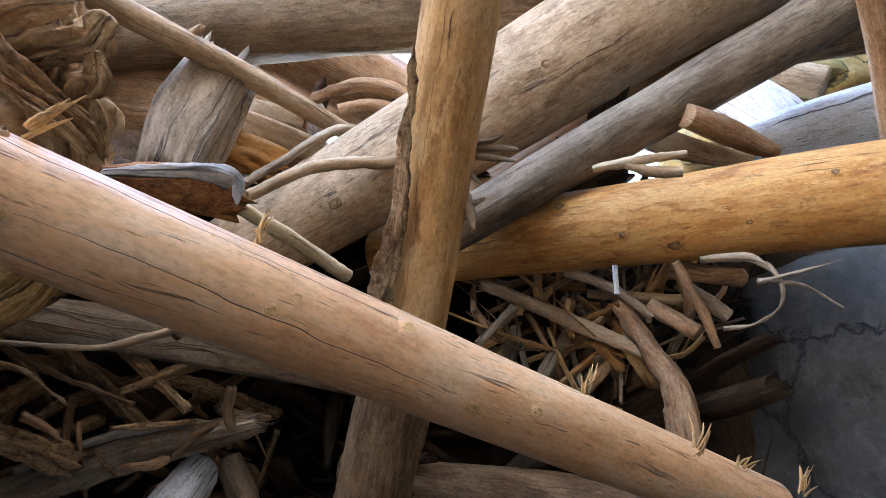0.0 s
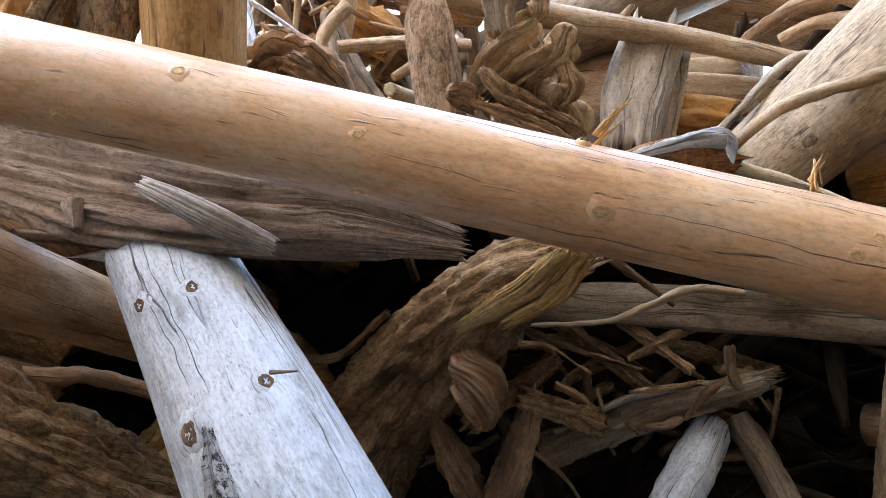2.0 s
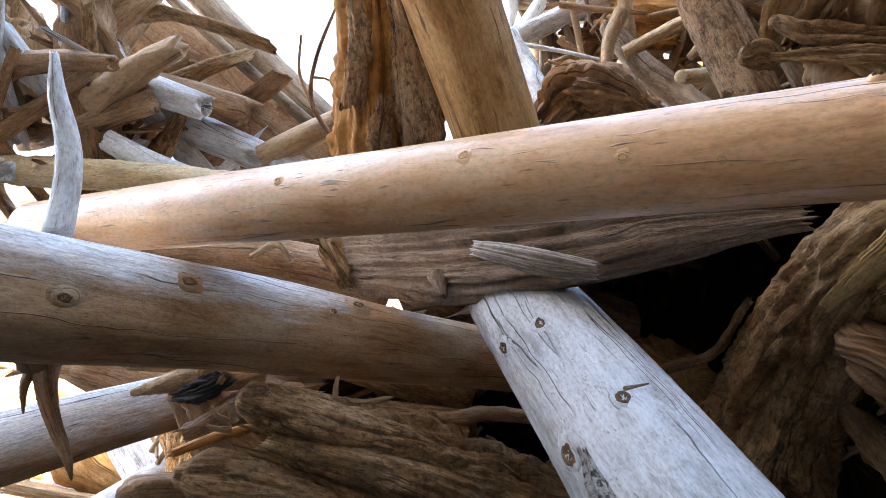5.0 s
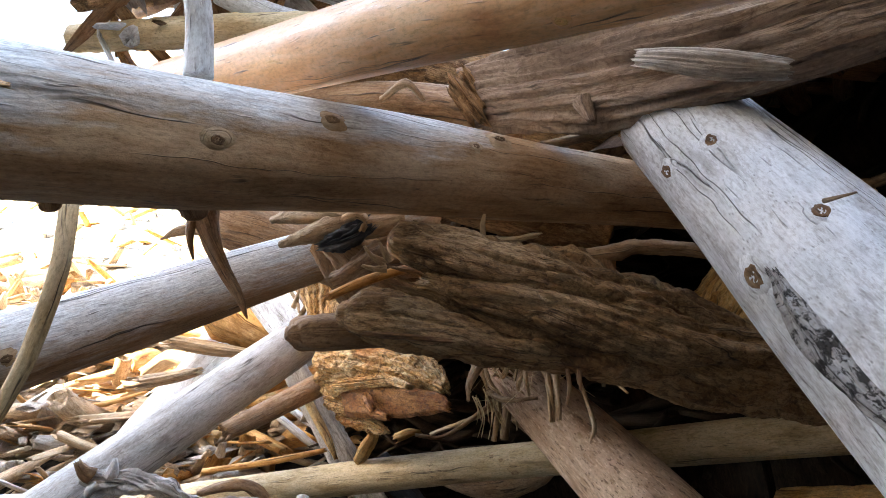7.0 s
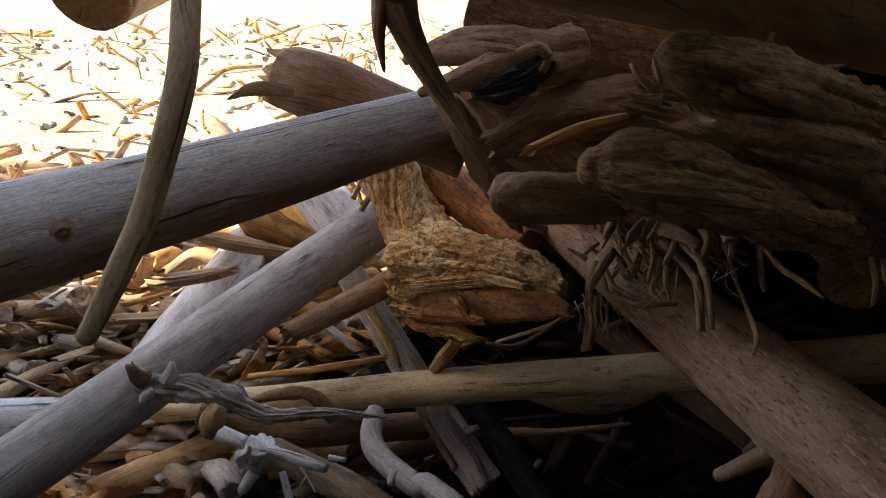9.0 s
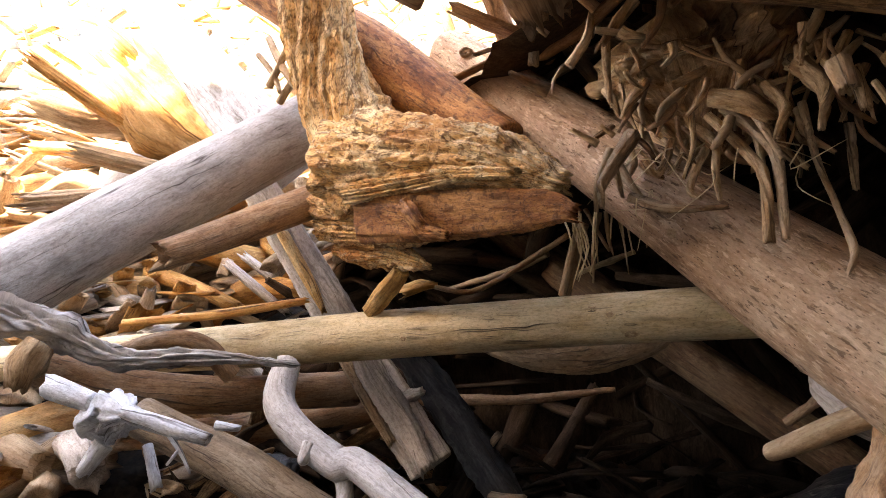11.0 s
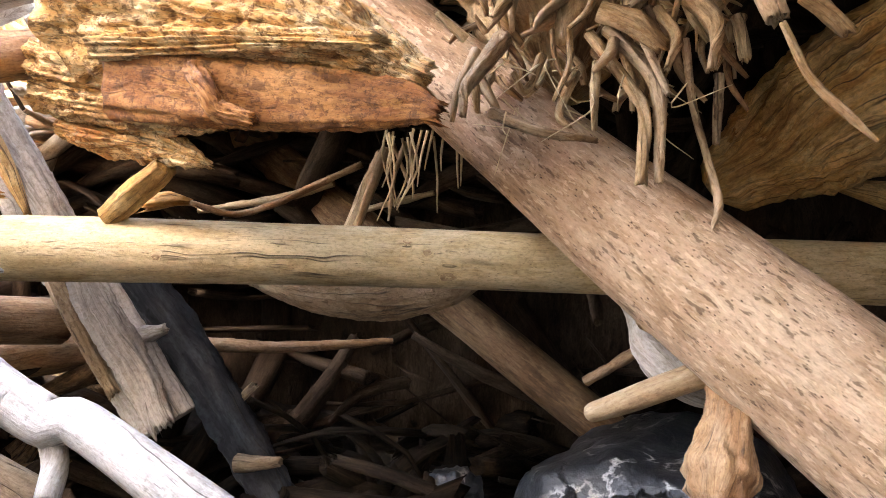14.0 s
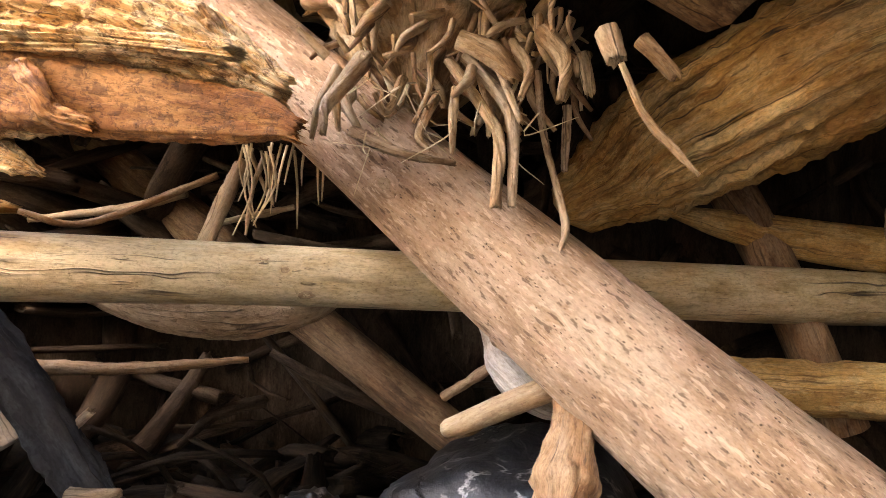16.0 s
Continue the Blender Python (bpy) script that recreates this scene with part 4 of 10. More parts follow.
driftwood("thin_stick", ((0.549, 2.399, 1.767, 0.018), (0.857, 2.317, 1.677, 0.0187)), TAN, "thin stick in the tangle", "stick", sides=14, crumb=0.003, step=0.014, gnarl=0.1)
driftwood("thin_stick", ((0.868, 2.354, 1.75, 0.0266), (1.01, 2.349, 1.601, 0.0259)), GREY, "thin grey stick in the tangle", "stick", sides=14, crumb=0.003, step=0.014, gnarl=0.1)
driftwood("root_whisker", ((0.824, 1.993, 1.501, 0.0072), (0.906, 1.969, 1.496, 0.0058), (0.981, 1.944, 1.529, 0.005), (0.999, 1.924, 1.59, 0.0072), (0.984, 1.935, 1.658, 0.0094)), GREY, "thin curling root whisker", "root", sides=14, gnarl=0.15, ends=("cut", "point"), crumb=0.003, step=0.014)
driftwood("root_whisker", ((0.942, 1.944, 1.622, 0.0058), (1.044, 1.902, 1.577, 0.005), (1.117, 1.876, 1.495, 0.0043)), GREY, "thin curling root whisker", "root", sides=14, gnarl=0.15, ends=("cut", "point"), crumb=0.003, step=0.014)
driftwood("root_whisker", ((0.943, 1.95, 1.615, 0.0086), (1.033, 1.889, 1.614, 0.005), (1.132, 1.84, 1.617, 0.0029)), GREY, "thin curling root whisker", "root", sides=14, gnarl=0.15, ends=("cut", "point"), crumb=0.003, step=0.014)
driftwood("root_whisker", ((0.809, 1.977, 1.716, 0.0122), (0.933, 1.95, 1.697, 0.0144), (0.996, 1.938, 1.639, 0.0072)), GREY, "thin curling root whisker", "root", sides=14, gnarl=0.15, ends=("cut", "point"), crumb=0.003, step=0.014)
driftwood("upright_slab", ((0.553, 2.85, 1.794, 0.059), (0.473, 2.821, 1.603, 0.065), (0.384, 2.814, 1.338, 0.068)), BROWN, "upright dark brown slab deep in the pile", "slab", thin=0.6, sides=16, flute=0.1)
driftwood("upright_slab", ((0.673, 2.852, 1.777, 0.059), (0.59, 2.823, 1.587, 0.065), (0.497, 2.816, 1.323, 0.068)), BROWN, "upright dark brown slab deep in the pile", "slab", thin=0.6, sides=16, flute=0.1)
driftwood("upright_slab", ((0.794, 2.854, 1.76, 0.059), (0.706, 2.825, 1.57, 0.065), (0.609, 2.818, 1.307, 0.068)), BROWN, "upright dark brown slab deep in the pile", "slab", thin=0.6, sides=16, flute=0.1)
driftwood("upright_slab", ((0.903, 2.856, 1.745, 0.059), (0.811, 2.826, 1.555, 0.065), (0.71, 2.82, 1.292, 0.068)), BROWN, "upright dark brown slab deep in the pile", "slab", thin=0.6, sides=16, flute=0.1)
driftwood("low_log", ((-0.439, 2.742, 1.305, 0.074), (-0.162, 2.665, 1.219, 0.074), (0.341, 2.526, 1.062, 0.108), (0.735, 2.352, 0.902, 0.108), (0.992, 2.239, 0.797, 0.108)), KNOT, "dark log low in the pile", sides=24)
rock("boulder", (1.904, 3.072, 1.048), (0.8, 0.85, 1.05), BOULDER, "large dark grey cracked boulder beside the wood pile", 4.3, lumps=0.14, facets=12, turn=20)
rock("mossy_rock", (4.315, 5.706, 4.321), (1.6, 1.2, 0.9), MOSSY, "mossy yellow-brown rock in the open", 8.1)

# under the peeled log
white = driftwood("bleached_log", ((-1.64, 0.785, 1.862, 0.144), (-1.339, 0.837, 1.341, 0.165), (-1.039, 0.889, 0.82, 0.185)), SILVER, "bleached grey-white log with knots leaning out of the pile", sides=40, rough=0.025, flute=0.03)
knots(white, ((-1.517, 0.7, 1.666, 0.021), (-1.418, 0.72, 1.679, 0.018), (-1.241, 0.766, 1.45, 0.02), (-1.342, 0.696, 1.369, 0.03)), KNOT, 0.4)
branch(white[0], "branch_stub", ((-1.222, 0.763, 1.469, 0.005), (-1.184, 0.769, 1.463, 0.003), (-1.168, 0.782, 1.462, 0.002)), GREY, sides=6)
branch(white[0], "crusted_patch", ((-1.29, 0.687, 1.367, 0.0166), (-1.241, 0.693, 1.272, 0.0413), (-1.183, 0.705, 1.181, 0.0531), (-1.135, 0.715, 1.108, 0.0539), (-1.086, 0.718, 1.027, 0.0483)), CRUST, label="dark crackled crust", sides=64, step=0.006, thin=0.2, rough=0.3, flute=0.2, crumb=0.004, ends=("broken", "broken"), face=(0.78, -0.6, 0.1))
shat = driftwood("shattered_plank", ((-1.997, 0.384, 2.149, 0.098), (-1.674, 0.593, 1.993, 0.117), (-1.403, 0.739, 1.886, 0.102), (-1.207, 0.962, 1.843, 0.086), (-1.064, 1.219, 1.808, 0.04)), LAYERED, "splintered grey plank wedged under the peeled log", "plank", thin=0.5, square=3.5, sides=150, step=0.02, rough=0.05, flute=0.08, ridge=0.24, ends=("broken", "broken"), face=(0.76, -0.49, -0.43))
branch(shat[0], "splinter", ((-1.314, 0.535, 1.836, 0.017), (-1.258, 0.579, 1.791, 0.024), (-1.211, 0.643, 1.747, 0.027), (-1.186, 0.738, 1.718, 0.019)), SPLIT, label="pale torn splinter with striped grain", thin=0.4, square=3, flute=0.06, ridge=0.22, sides=80, ends=("broken", "broken"), face=(0.76, -0.51, -0.41))
branch(shat[0], "branch_stub", ((-1.653, 0.559, 1.931, 0.028), (-1.635, 0.563, 1.864, 0.011)))
branch(shat[0], "splinter", ((-1.48, 0.857, 1.941, 0.03), (-1.324, 1.074, 1.899, 0.046), (-1.163, 1.358, 1.877, 0.024)), thin=0.5, flute=0.1, ridge=0.25, sides=48, ends=("broken", "point"))
driftwood("rotten_chunk", ((-1.965, 0.341, 2.182, 0.046), (-1.977, 0.391, 2.099, 0.054)), ROTTEN, "rotten brown chunk of wood", "wood chunk", gnarl=0.4, sides=24, ends=("broken", "broken"))
dk = driftwood("root_log", ((-0.881, 1.527, 1.797, 0.069), (-1.097, 1.543, 1.78, 0.123), (-1.484, 1.685, 1.698, 0.17), (-1.932, 1.82, 1.519, 0.213), (-2.172, 1.881, 1.343, 0.234)), ROTTEN, "dark rotten log with torn fibres running into the pile", sides=80, step=0.016, gnarl=0.12, rough=0.08, flute=0.1, ridge=0.1, crumb=0.008, ends=("broken", "cut"))
branch(dk[0], "torn_fibre", ((-0.812, 1.312, 1.716, 0.036), (-0.907, 1.329, 1.676, 0.051), (-1.023, 1.323, 1.647, 0.0435), (-1.147, 1.315, 1.617, 0.0239)), GOLD, label="golden torn wood", sides=64, step=0.008, ridge=0.3, thin=0.4, crumb=0.006, ends=("broken", "broken"))
branch(dk[0], "torn_fibre", ((-0.797, 1.368, 1.709, 0.0255), (-0.89, 1.372, 1.642, 0.0287), (-1.02, 1.36, 1.608, 0.0235)), GOLD, label="golden torn wood", sides=64, step=0.008, ridge=0.3, thin=0.4, crumb=0.006, ends=("broken", "broken"))
branch(dk[0], "torn_fibre", ((-0.815, 1.481, 1.763, 0.022), (-0.946, 1.477, 1.695, 0.03), (-1.158, 1.5, 1.63, 0.016)), flute=0.3, thin=0.5)
driftwood("gnarled_root", ((-1.307, 1.589, 1.624, 0.0457), (-1.285, 1.575, 1.541, 0.0793), (-1.282, 1.59, 1.47, 0.0621), (-1.296, 1.614, 1.413, 0.0314)), BROWN, "gnarled brown root knob in the shade", "root", gnarl=0.16, rough=0.2, ridge=0.08, sides=72, step=0.007, ends=("round", "round"), crumb=0.005)
driftwood("dark_plank", ((-1.328, 1.8, 1.834, 0.058), (-0.859, 2.135, 1.745, 0.072), (-0.43, 2.42, 1.636, 0.071), (-0.186, 2.582, 1.574, 0.071)), GREY, "dark grey plank behind the peeled log", "plank", thin=0.4, square=3, sides=32, flute=0.15, face=(0.11, -0.98, -0.18))
driftwood("curved_stick", ((-1.217, 1.695, 1.702, 0.006), (-0.976, 1.852, 1.676, 0.009), (-0.836, 1.917, 1.703, 0.013), (-0.717, 1.96, 1.73, 0.015), (-0.584, 2.035, 1.695, 0.011)), TAN, "light curved stick in the dark", "stick", sides=14, crumb=0.003, step=0.014, gnarl=0.1)
wb = driftwood("worn_branch", ((-1.443, 2.212, 1.349, 0.062), (-1.081, 2.267, 1.428, 0.066), (-0.827, 2.307, 1.447, 0.048), (-0.648, 2.289, 1.462, 0.033)), GREY, "worn grey driftwood branch with a frayed tip", "branch", thin=0.7, sides=72, flute=0.12, ridge=0.2, gnarl=0.1, crumb=0.005, step=0.012, ends=("cut", "broken"), face=(0.27, -0.96, -0.11))
splinters(wb[0], (-0.655, 2.285, 1.463), (1, 0.1, 0.05), 7, 0.09, 0.25, GREY, 0.008)
branch(wb[0], "torn_ridge", ((-1.35, 2.16, 1.41, 0.014), (-1.08, 2.205, 1.478, 0.02), (-0.86, 2.25, 1.488, 0.014)), SPLIT, label="pale worn upper edge", sides=40, step=0.01, thin=0.6, ridge=0.25, crumb=0.004, ends=("broken", "broken"))
driftwood("grey_pole", ((-0.89, 2.426, 1.344, 0.067), (-0.954, 2.273, 1.205, 0.076), (-1.009, 2.166, 1.096, 0.078), (-1.076, 2.034, 0.961, 0.078)), SILVER, "bleached round pole end pointing out of the dark", "pole", sides=24, ends=("round", "cut"), crumb=0.003, step=0.014, gnarl=0.1)
driftwood("grey_pole", ((-0.809, 2.496, 1.381, 0.045), (-0.753, 2.49, 1.207, 0.051), (-0.707, 2.477, 1.021, 0.052)), GREY, "bleached grey pole end in the dark", "pole", sides=18, crumb=0.003, step=0.014, gnarl=0.1)
driftwood("dark_root", ((-1.444, 1.783, 1.692, 0.013), (-1.333, 1.826, 1.677, 0.013), (-1.195, 1.88, 1.658, 0.009), (-1.114, 1.921, 1.579, 0.005), (-1.081, 1.938, 1.546, 0.005)), ROTTEN, "dark crooked root in the shade", "root", sides=32, step=0.012, gnarl=0.3, crumb=0.005, ends=("broken", "broken"))
driftwood("dark_root", ((-1.358, 1.992, 1.784, 0.012), (-1.259, 2.01, 1.719, 0.012), (-1.122, 2.036, 1.629, 0.009), (-1.012, 2.089, 1.571, 0.006), (-0.972, 2.109, 1.549, 0.006)), KNOT, "dark crooked root in the shade", "root", sides=32, step=0.012, gnarl=0.3, crumb=0.005, ends=("broken", "broken"))
driftwood("dark_root", ((-1.061, 2.107, 1.792, 0.021), (-0.984, 2.128, 1.701, 0.021), (-0.866, 2.161, 1.562, 0.014), (-0.835, 2.17, 1.525, 0.014)), ROTTEN, "dark crooked root in the shade", "root", sides=32, step=0.012, gnarl=0.3, crumb=0.005, ends=("broken", "broken"))
driftwood("dark_root", ((-1.145, 2.25, 1.432, 0.018), (-1.07, 2.326, 1.486, 0.018), (-0.808, 2.588, 1.673, 0.017), (-0.776, 2.619, 1.696, 0.017)), KNOT, "dark crooked root in the shade", "root", sides=32, step=0.012, gnarl=0.3, crumb=0.005, ends=("broken", "broken"))
driftwood("dark_root", ((-1.468, 1.802, 1.452, 0.038), (-1.413, 1.891, 1.509, 0.038), (-1.311, 2.057, 1.616, 0.034), (-1.288, 2.094, 1.64, 0.034)), ROTTEN, "dark crooked root in the shade", "root", sides=32, step=0.012, gnarl=0.3, crumb=0.005, ends=("broken", "broken"))
driftwood("dark_root", ((-1.438, 1.86, 1.187, 0.055), (-1.403, 1.906, 1.292, 0.055), (-1.347, 1.982, 1.464, 0.042), (-1.332, 2.002, 1.508, 0.042)), KNOT, "dark crooked root in the shade", "root", sides=32, step=0.012, gnarl=0.3, crumb=0.005, ends=("broken", "broken"))
driftwood("dark_root", ((-1.345, 1.934, 1.516, 0.038), (-1.283, 2.027, 1.473, 0.038), (-1.219, 2.124, 1.428, 0.048), (-1.193, 2.162, 1.41, 0.048)), ROTTEN, "dark crooked root in the shade", "root", sides=32, step=0.012, gnarl=0.3, crumb=0.005, ends=("broken", "broken"))
driftwood("dark_root", ((-1.576, 1.916, 1.227, 0.058), (-1.595, 1.863, 1.334, 0.058), (-1.617, 1.798, 1.466, 0.029), (-1.625, 1.776, 1.511, 0.029)), KNOT, "dark crooked root in the shade", "root", sides=32, step=0.012, gnarl=0.3, crumb=0.005, ends=("broken", "broken"))
driftwood("dark_root", ((-0.958, 2.328, 1.665, 0.026), (-0.882, 2.414, 1.63, 0.026), (-0.703, 2.615, 1.548, 0.022), (-0.671, 2.651, 1.533, 0.022)), ROTTEN, "dark crooked root in the shade", "root", sides=32, step=0.012, gnarl=0.3, crumb=0.005, ends=("broken", "broken"))
driftwood("dark_root", ((-0.908, 1.791, 1.883, 0.014), (-0.858, 1.872, 1.81, 0.014), (-0.807, 1.955, 1.736, 0.009), (-0.786, 1.989, 1.706, 0.009)), KNOT, "dark crooked root in the shade", "root", sides=32, step=0.012, gnarl=0.3, crumb=0.005, ends=("broken", "broken"))
driftwood("dark_root", ((-1.281, 2.175, 1.821, 0.031), (-1.212, 2.217, 1.732, 0.031), (-1.066, 2.306, 1.543, 0.026), (-1.037, 2.323, 1.505, 0.026)), ROTTEN, "dark crooked root in the shade", "root", sides=32, step=0.012, gnarl=0.3, crumb=0.005, ends=("broken", "broken"))
driftwood("dark_root", ((-1.997, 1.373, 1.713, 0.018), (-1.905, 1.45, 1.716, 0.018), (-1.798, 1.54, 1.72, 0.016), (-1.604, 1.521, 1.787, 0.013), (-1.557, 1.516, 1.803, 0.013)), KNOT, "dark crooked root in the shade", "root", sides=32, step=0.012, gnarl=0.3, crumb=0.005, ends=("broken", "broken"))

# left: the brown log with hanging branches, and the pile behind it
brownl = driftwood("brown_log", ((-1.225, -1.149, 1.83, 0.155), (-1.729, 0.051, 1.825, 0.125), (-2.233, 1.251, 1.816, 0.09)), SKYLIT_BLEACHED, "thick weathered brown log with knots and broken hanging branches", sides=44, rough=0.04, flute=0.06)
knots(brownl, ((-1.54, -0.082, 1.852, 0.019), (-1.426, -0.299, 1.765, 0.016), (-1.699, 0.369, 1.906, 0.02), (-1.722, 0.262, 1.839, 0.011), (-1.669, -0.58, 1.856, 0.009)), KNOT, 0.5, TAN)
branch(brownl[0], "broken_branch", ((-1.783, -0.692, 1.859, 0.022), (-1.768, -0.697, 1.738, 0.021), (-1.761, -0.71, 1.629, 0.021), (-1.75, -0.757, 1.457, 0.019), (-1.744, -0.8, 1.359, 0.017), (-1.741, -0.839, 1.282, 0.013)), YELLOW, label="smooth tan hanging branch", sides=18, ends=("cut", "round"), flute=0.04)
branch(brownl[0], "broken_branch", ((-1.76, -0.407, 1.893, 0.0512), (-1.752, -0.391, 1.788, 0.0386), (-1.732, -0.38, 1.693, 0.0261), (-1.713, -0.352, 1.602, 0.0166), (-1.704, -0.317, 1.523, 0.0108), (-1.695, -0.301, 1.472, 0.0026)), BROWN, label="pointed broken branch", sides=28, rough=0.1, flute=0.15, ridge=0.1, chip=0.1, ends=("cut", "point"))
branch(brownl[0], "bark_remnant", ((-1.166, -0.759, 1.789, 0.0282), (-1.196, -0.699, 1.792, 0.0282), (-1.228, -0.649, 1.8, 0.0246), (-1.259, -0.604, 1.8, 0.0115)), HONEY, label="flat brown remnant of outer wood", sides=48, step=0.008, thin=0.3, square=3.5, ridge=0.1, crumb=0.003, ends=("cut", "broken"), face=(0.8, -0.1, 0.6))
branch(brownl[0], "branch_stub", ((-1.739, -0.408, 1.75, 0.0158), (-1.727, -0.42, 1.684, 0.0096), (-1.739, -0.417, 1.631, 0.0028)), BROWN, sides=12, flute=0.15, ends=("cut", "point"))
branch(brownl[0], "branch_collar", ((-1.518, -0.644, 1.777, 0.0683), (-1.533, -0.645, 1.736, 0.0465), (-1.544, -0.645, 1.708, 0.0219)), BROWN, sides=40, rough=0.1, flute=0.06, ends=("cut", "round"))
branch(brownl[0], "branch_collar", ((-1.617, -0.406, 1.8, 0.0876), (-1.636, -0.397, 1.748, 0.0566), (-1.654, -0.393, 1.716, 0.0311)), BROWN, sides=40, rough=0.1, flute=0.06, ends=("cut", "round"))
branch(brownl[0], "broken_branch", ((-1.524, -0.352, 1.967, 0.032), (-1.504, -0.341, 2.094, 0.029), (-1.485, -0.35, 2.188, 0.027), (-1.461, -0.378, 2.296, 0.021), (-1.435, -0.39, 2.389, 0.01)), SILVER, label="bleached upright broken branch", sides=16, flute=0.12, ends=("cut", "broken"))
mas = driftwood("rotten_log", ((-1.837, 0.138, 1.559, 0.0826), (-1.844, 0.281, 1.51, 0.1366), (-1.917, 0.497, 1.444, 0.1605), (-2.001, 0.795, 1.347, 0.1532), (-2.079, 1.119, 1.25, 0.139), (-2.176, 1.461, 1.162, 0.1366)), ROTTEN, "thick rotten brown log with deep torn grain", sides=150, step=0.008, rough=0.14, flute=0.04, ridge=0.05, crumb=0.006, chip=0.15, ends=("broken", "cut"))
branch(mas[0], "rotten_lobe", ((-1.76, 0.067, 1.633, 0.0458), (-1.751, 0.126, 1.611, 0.0636), (-1.757, 0.249, 1.559, 0.0701), (-1.802, 0.431, 1.506, 0.0609), (-1.859, 0.602, 1.449, 0.0446)), ROTTEN, sides=110, step=0.007, flute=0.05, ridge=0.05, rough=0.14, crumb=0.005, chip=0.2, ends=("round", "broken"))
branch(mas[0], "rotten_lobe", ((-1.808, -0.084, 1.477, 0.0326), (-1.792, -0.026, 1.462, 0.0586), (-1.794, 0.09, 1.425, 0.0657), (-1.823, 0.259, 1.371, 0.0609), (-1.883, 0.438, 1.328, 0.0428)), ROTTEN, sides=110, step=0.007, flute=0.05, ridge=0.05, rough=0.14, crumb=0.005, chip=0.2, ends=("round", "broken"))
branch(mas[0], "split_board", ((-1.772, -0.047, 1.42, 0.0171), (-1.756, 0.052, 1.398, 0.0208), (-1.753, 0.147, 1.378, 0.0149)), BROWN, label="flat split board of brown wood", sides=36, thin=0.4, square=4, ridge=0.08, crumb=0.003, ends=("broken", "broken"))
branch(mas[0], "torn_fibre", ((-1.745, 0.017, 1.578, 0.0124), (-1.735, -0.013, 1.598, 0.0074), (-1.731, -0.027, 1.62, 0.0037)), ROOT, sides=10, gnarl=0.3)
branch(mas[0], "torn_fibre", ((-1.748, 0.018, 1.566, 0.0111), (-1.744, -0.01, 1.566, 0.0074), (-1.745, -0.036, 1.578, 0.0037)), ROOT, sides=10, gnarl=0.3)
branch(mas[0], "torn_fibre", ((-1.741, 0.03, 1.582, 0.0099), (-1.727, 0.016, 1.605, 0.0061), (-1.722, 0.008, 1.626, 0.0025)), ROOT, sides=10, gnarl=0.3)
branch(mas[0], "hanging_splinter", ((-1.884, 0.465, 1.289, 0.0057), (-1.878, 0.459, 1.239, 0.0057), (-1.885, 0.447, 1.202, 0.0029)), BROWN, sides=8)
branch(mas[0], "hanging_splinter", ((-1.889, 0.5, 1.291, 0.0073), (-1.892, 0.497, 1.262, 0.0058), (-1.894, 0.494, 1.233, 0.0029)), BROWN, sides=8)
cr = driftwood("crooked_root", ((-1.832, 0.277, 1.645, 0.0097), (-1.843, 0.365, 1.639, 0.0085), (-1.833, 0.434, 1.641, 0.0086)), TAN, "short crooked tan root on the rotten log", "root", sides=14, gnarl=0.15, crumb=0.003, step=0.01, ends=("broken", "broken"))
branch(cr[0], "side_root", ((-1.829, 0.287, 1.643, 0.0083), (-1.817, 0.288, 1.677, 0.0069), (-1.806, 0.295, 1.701, 0.0041)), TAN, sides=10, gnarl=0.2)
fr = driftwood("forked_root", ((-1.856, 1.032, 1.517, 0.0188), (-1.855, 0.859, 1.568, 0.0195), (-1.87, 0.723, 1.593, 0.022), (-1.87, 0.652, 1.583, 0.0215), (-1.929, 0.541, 1.601, 0.0138)), BROWN, "forked brown root reaching out of the dark", "root", sides=18, gnarl=0.15, crumb=0.003, step=0.012, ends=("cut", "point"))
branch(fr[0], "side_root", ((-1.886, 0.624, 1.588, 0.02), (-1.889, 0.637, 1.547, 0.02), (-1.878, 0.652, 1.498, 0.0138)), BROWN, sides=14, gnarl=0.2)
driftwood("split_block", ((-1.895, -0.215, 1.462, 0.03), (-1.904, -0.199, 1.463, 0.05), (-1.947, -0.114, 1.466, 0.055), (-2.031, 0.019, 1.473, 0.056)), BROWN, "short round-ended block of split brown wood", "block", thin=0.82, square=2.9, sides=32, step=0.01, rough=0.1, flute=0.12, crumb=0.003, ends=("round", "broken"))
driftwood("wood_chip", ((-2.003, -0.112, 1.575, 0.023), (-2.016, -0.01, 1.612, 0.028), (-2.035, 0.089, 1.635, 0.025)), ORANGE, "orange split piece of wood", "wood piece", thin=0.5, square=3, sides=20, flute=0.12, ends=("broken", "broken"))
log2 = driftwood("grey_log", ((-2.314, -2.238, 1.307, 0.162), (-2.752, -0.848, 1.76, 0.13), (-3.19, 0.542, 2.213, 0.097)), SKYLIT_BLEACHED, "long grey-brown log running under the brown log", sides=36, rough=0.03, flute=0.05)
knots(log2, ((-2.423, -1.102, 1.565, 0.02),), KNOT, 0.4, TAN)
kn = driftwood("hollow_stub", ((-2.37, -0.281, 1.942, 0.0124), (-2.339, -0.213, 1.942, 0.0323), (-2.294, -0.132, 1.934, 0.0499), (-2.265, -0.051, 1.907, 0.0628), (-2.261, 0.035, 1.884, 0.0661), (-2.266, 0.131, 1.901, 0.0615)), PALE, "pale worn forked stub with a blackened hollow end", "stub", sides=64, rough=0.12, flute=0.08, chip=0.1, crumb=0.004, step=0.01, ends=("round", "cut"))
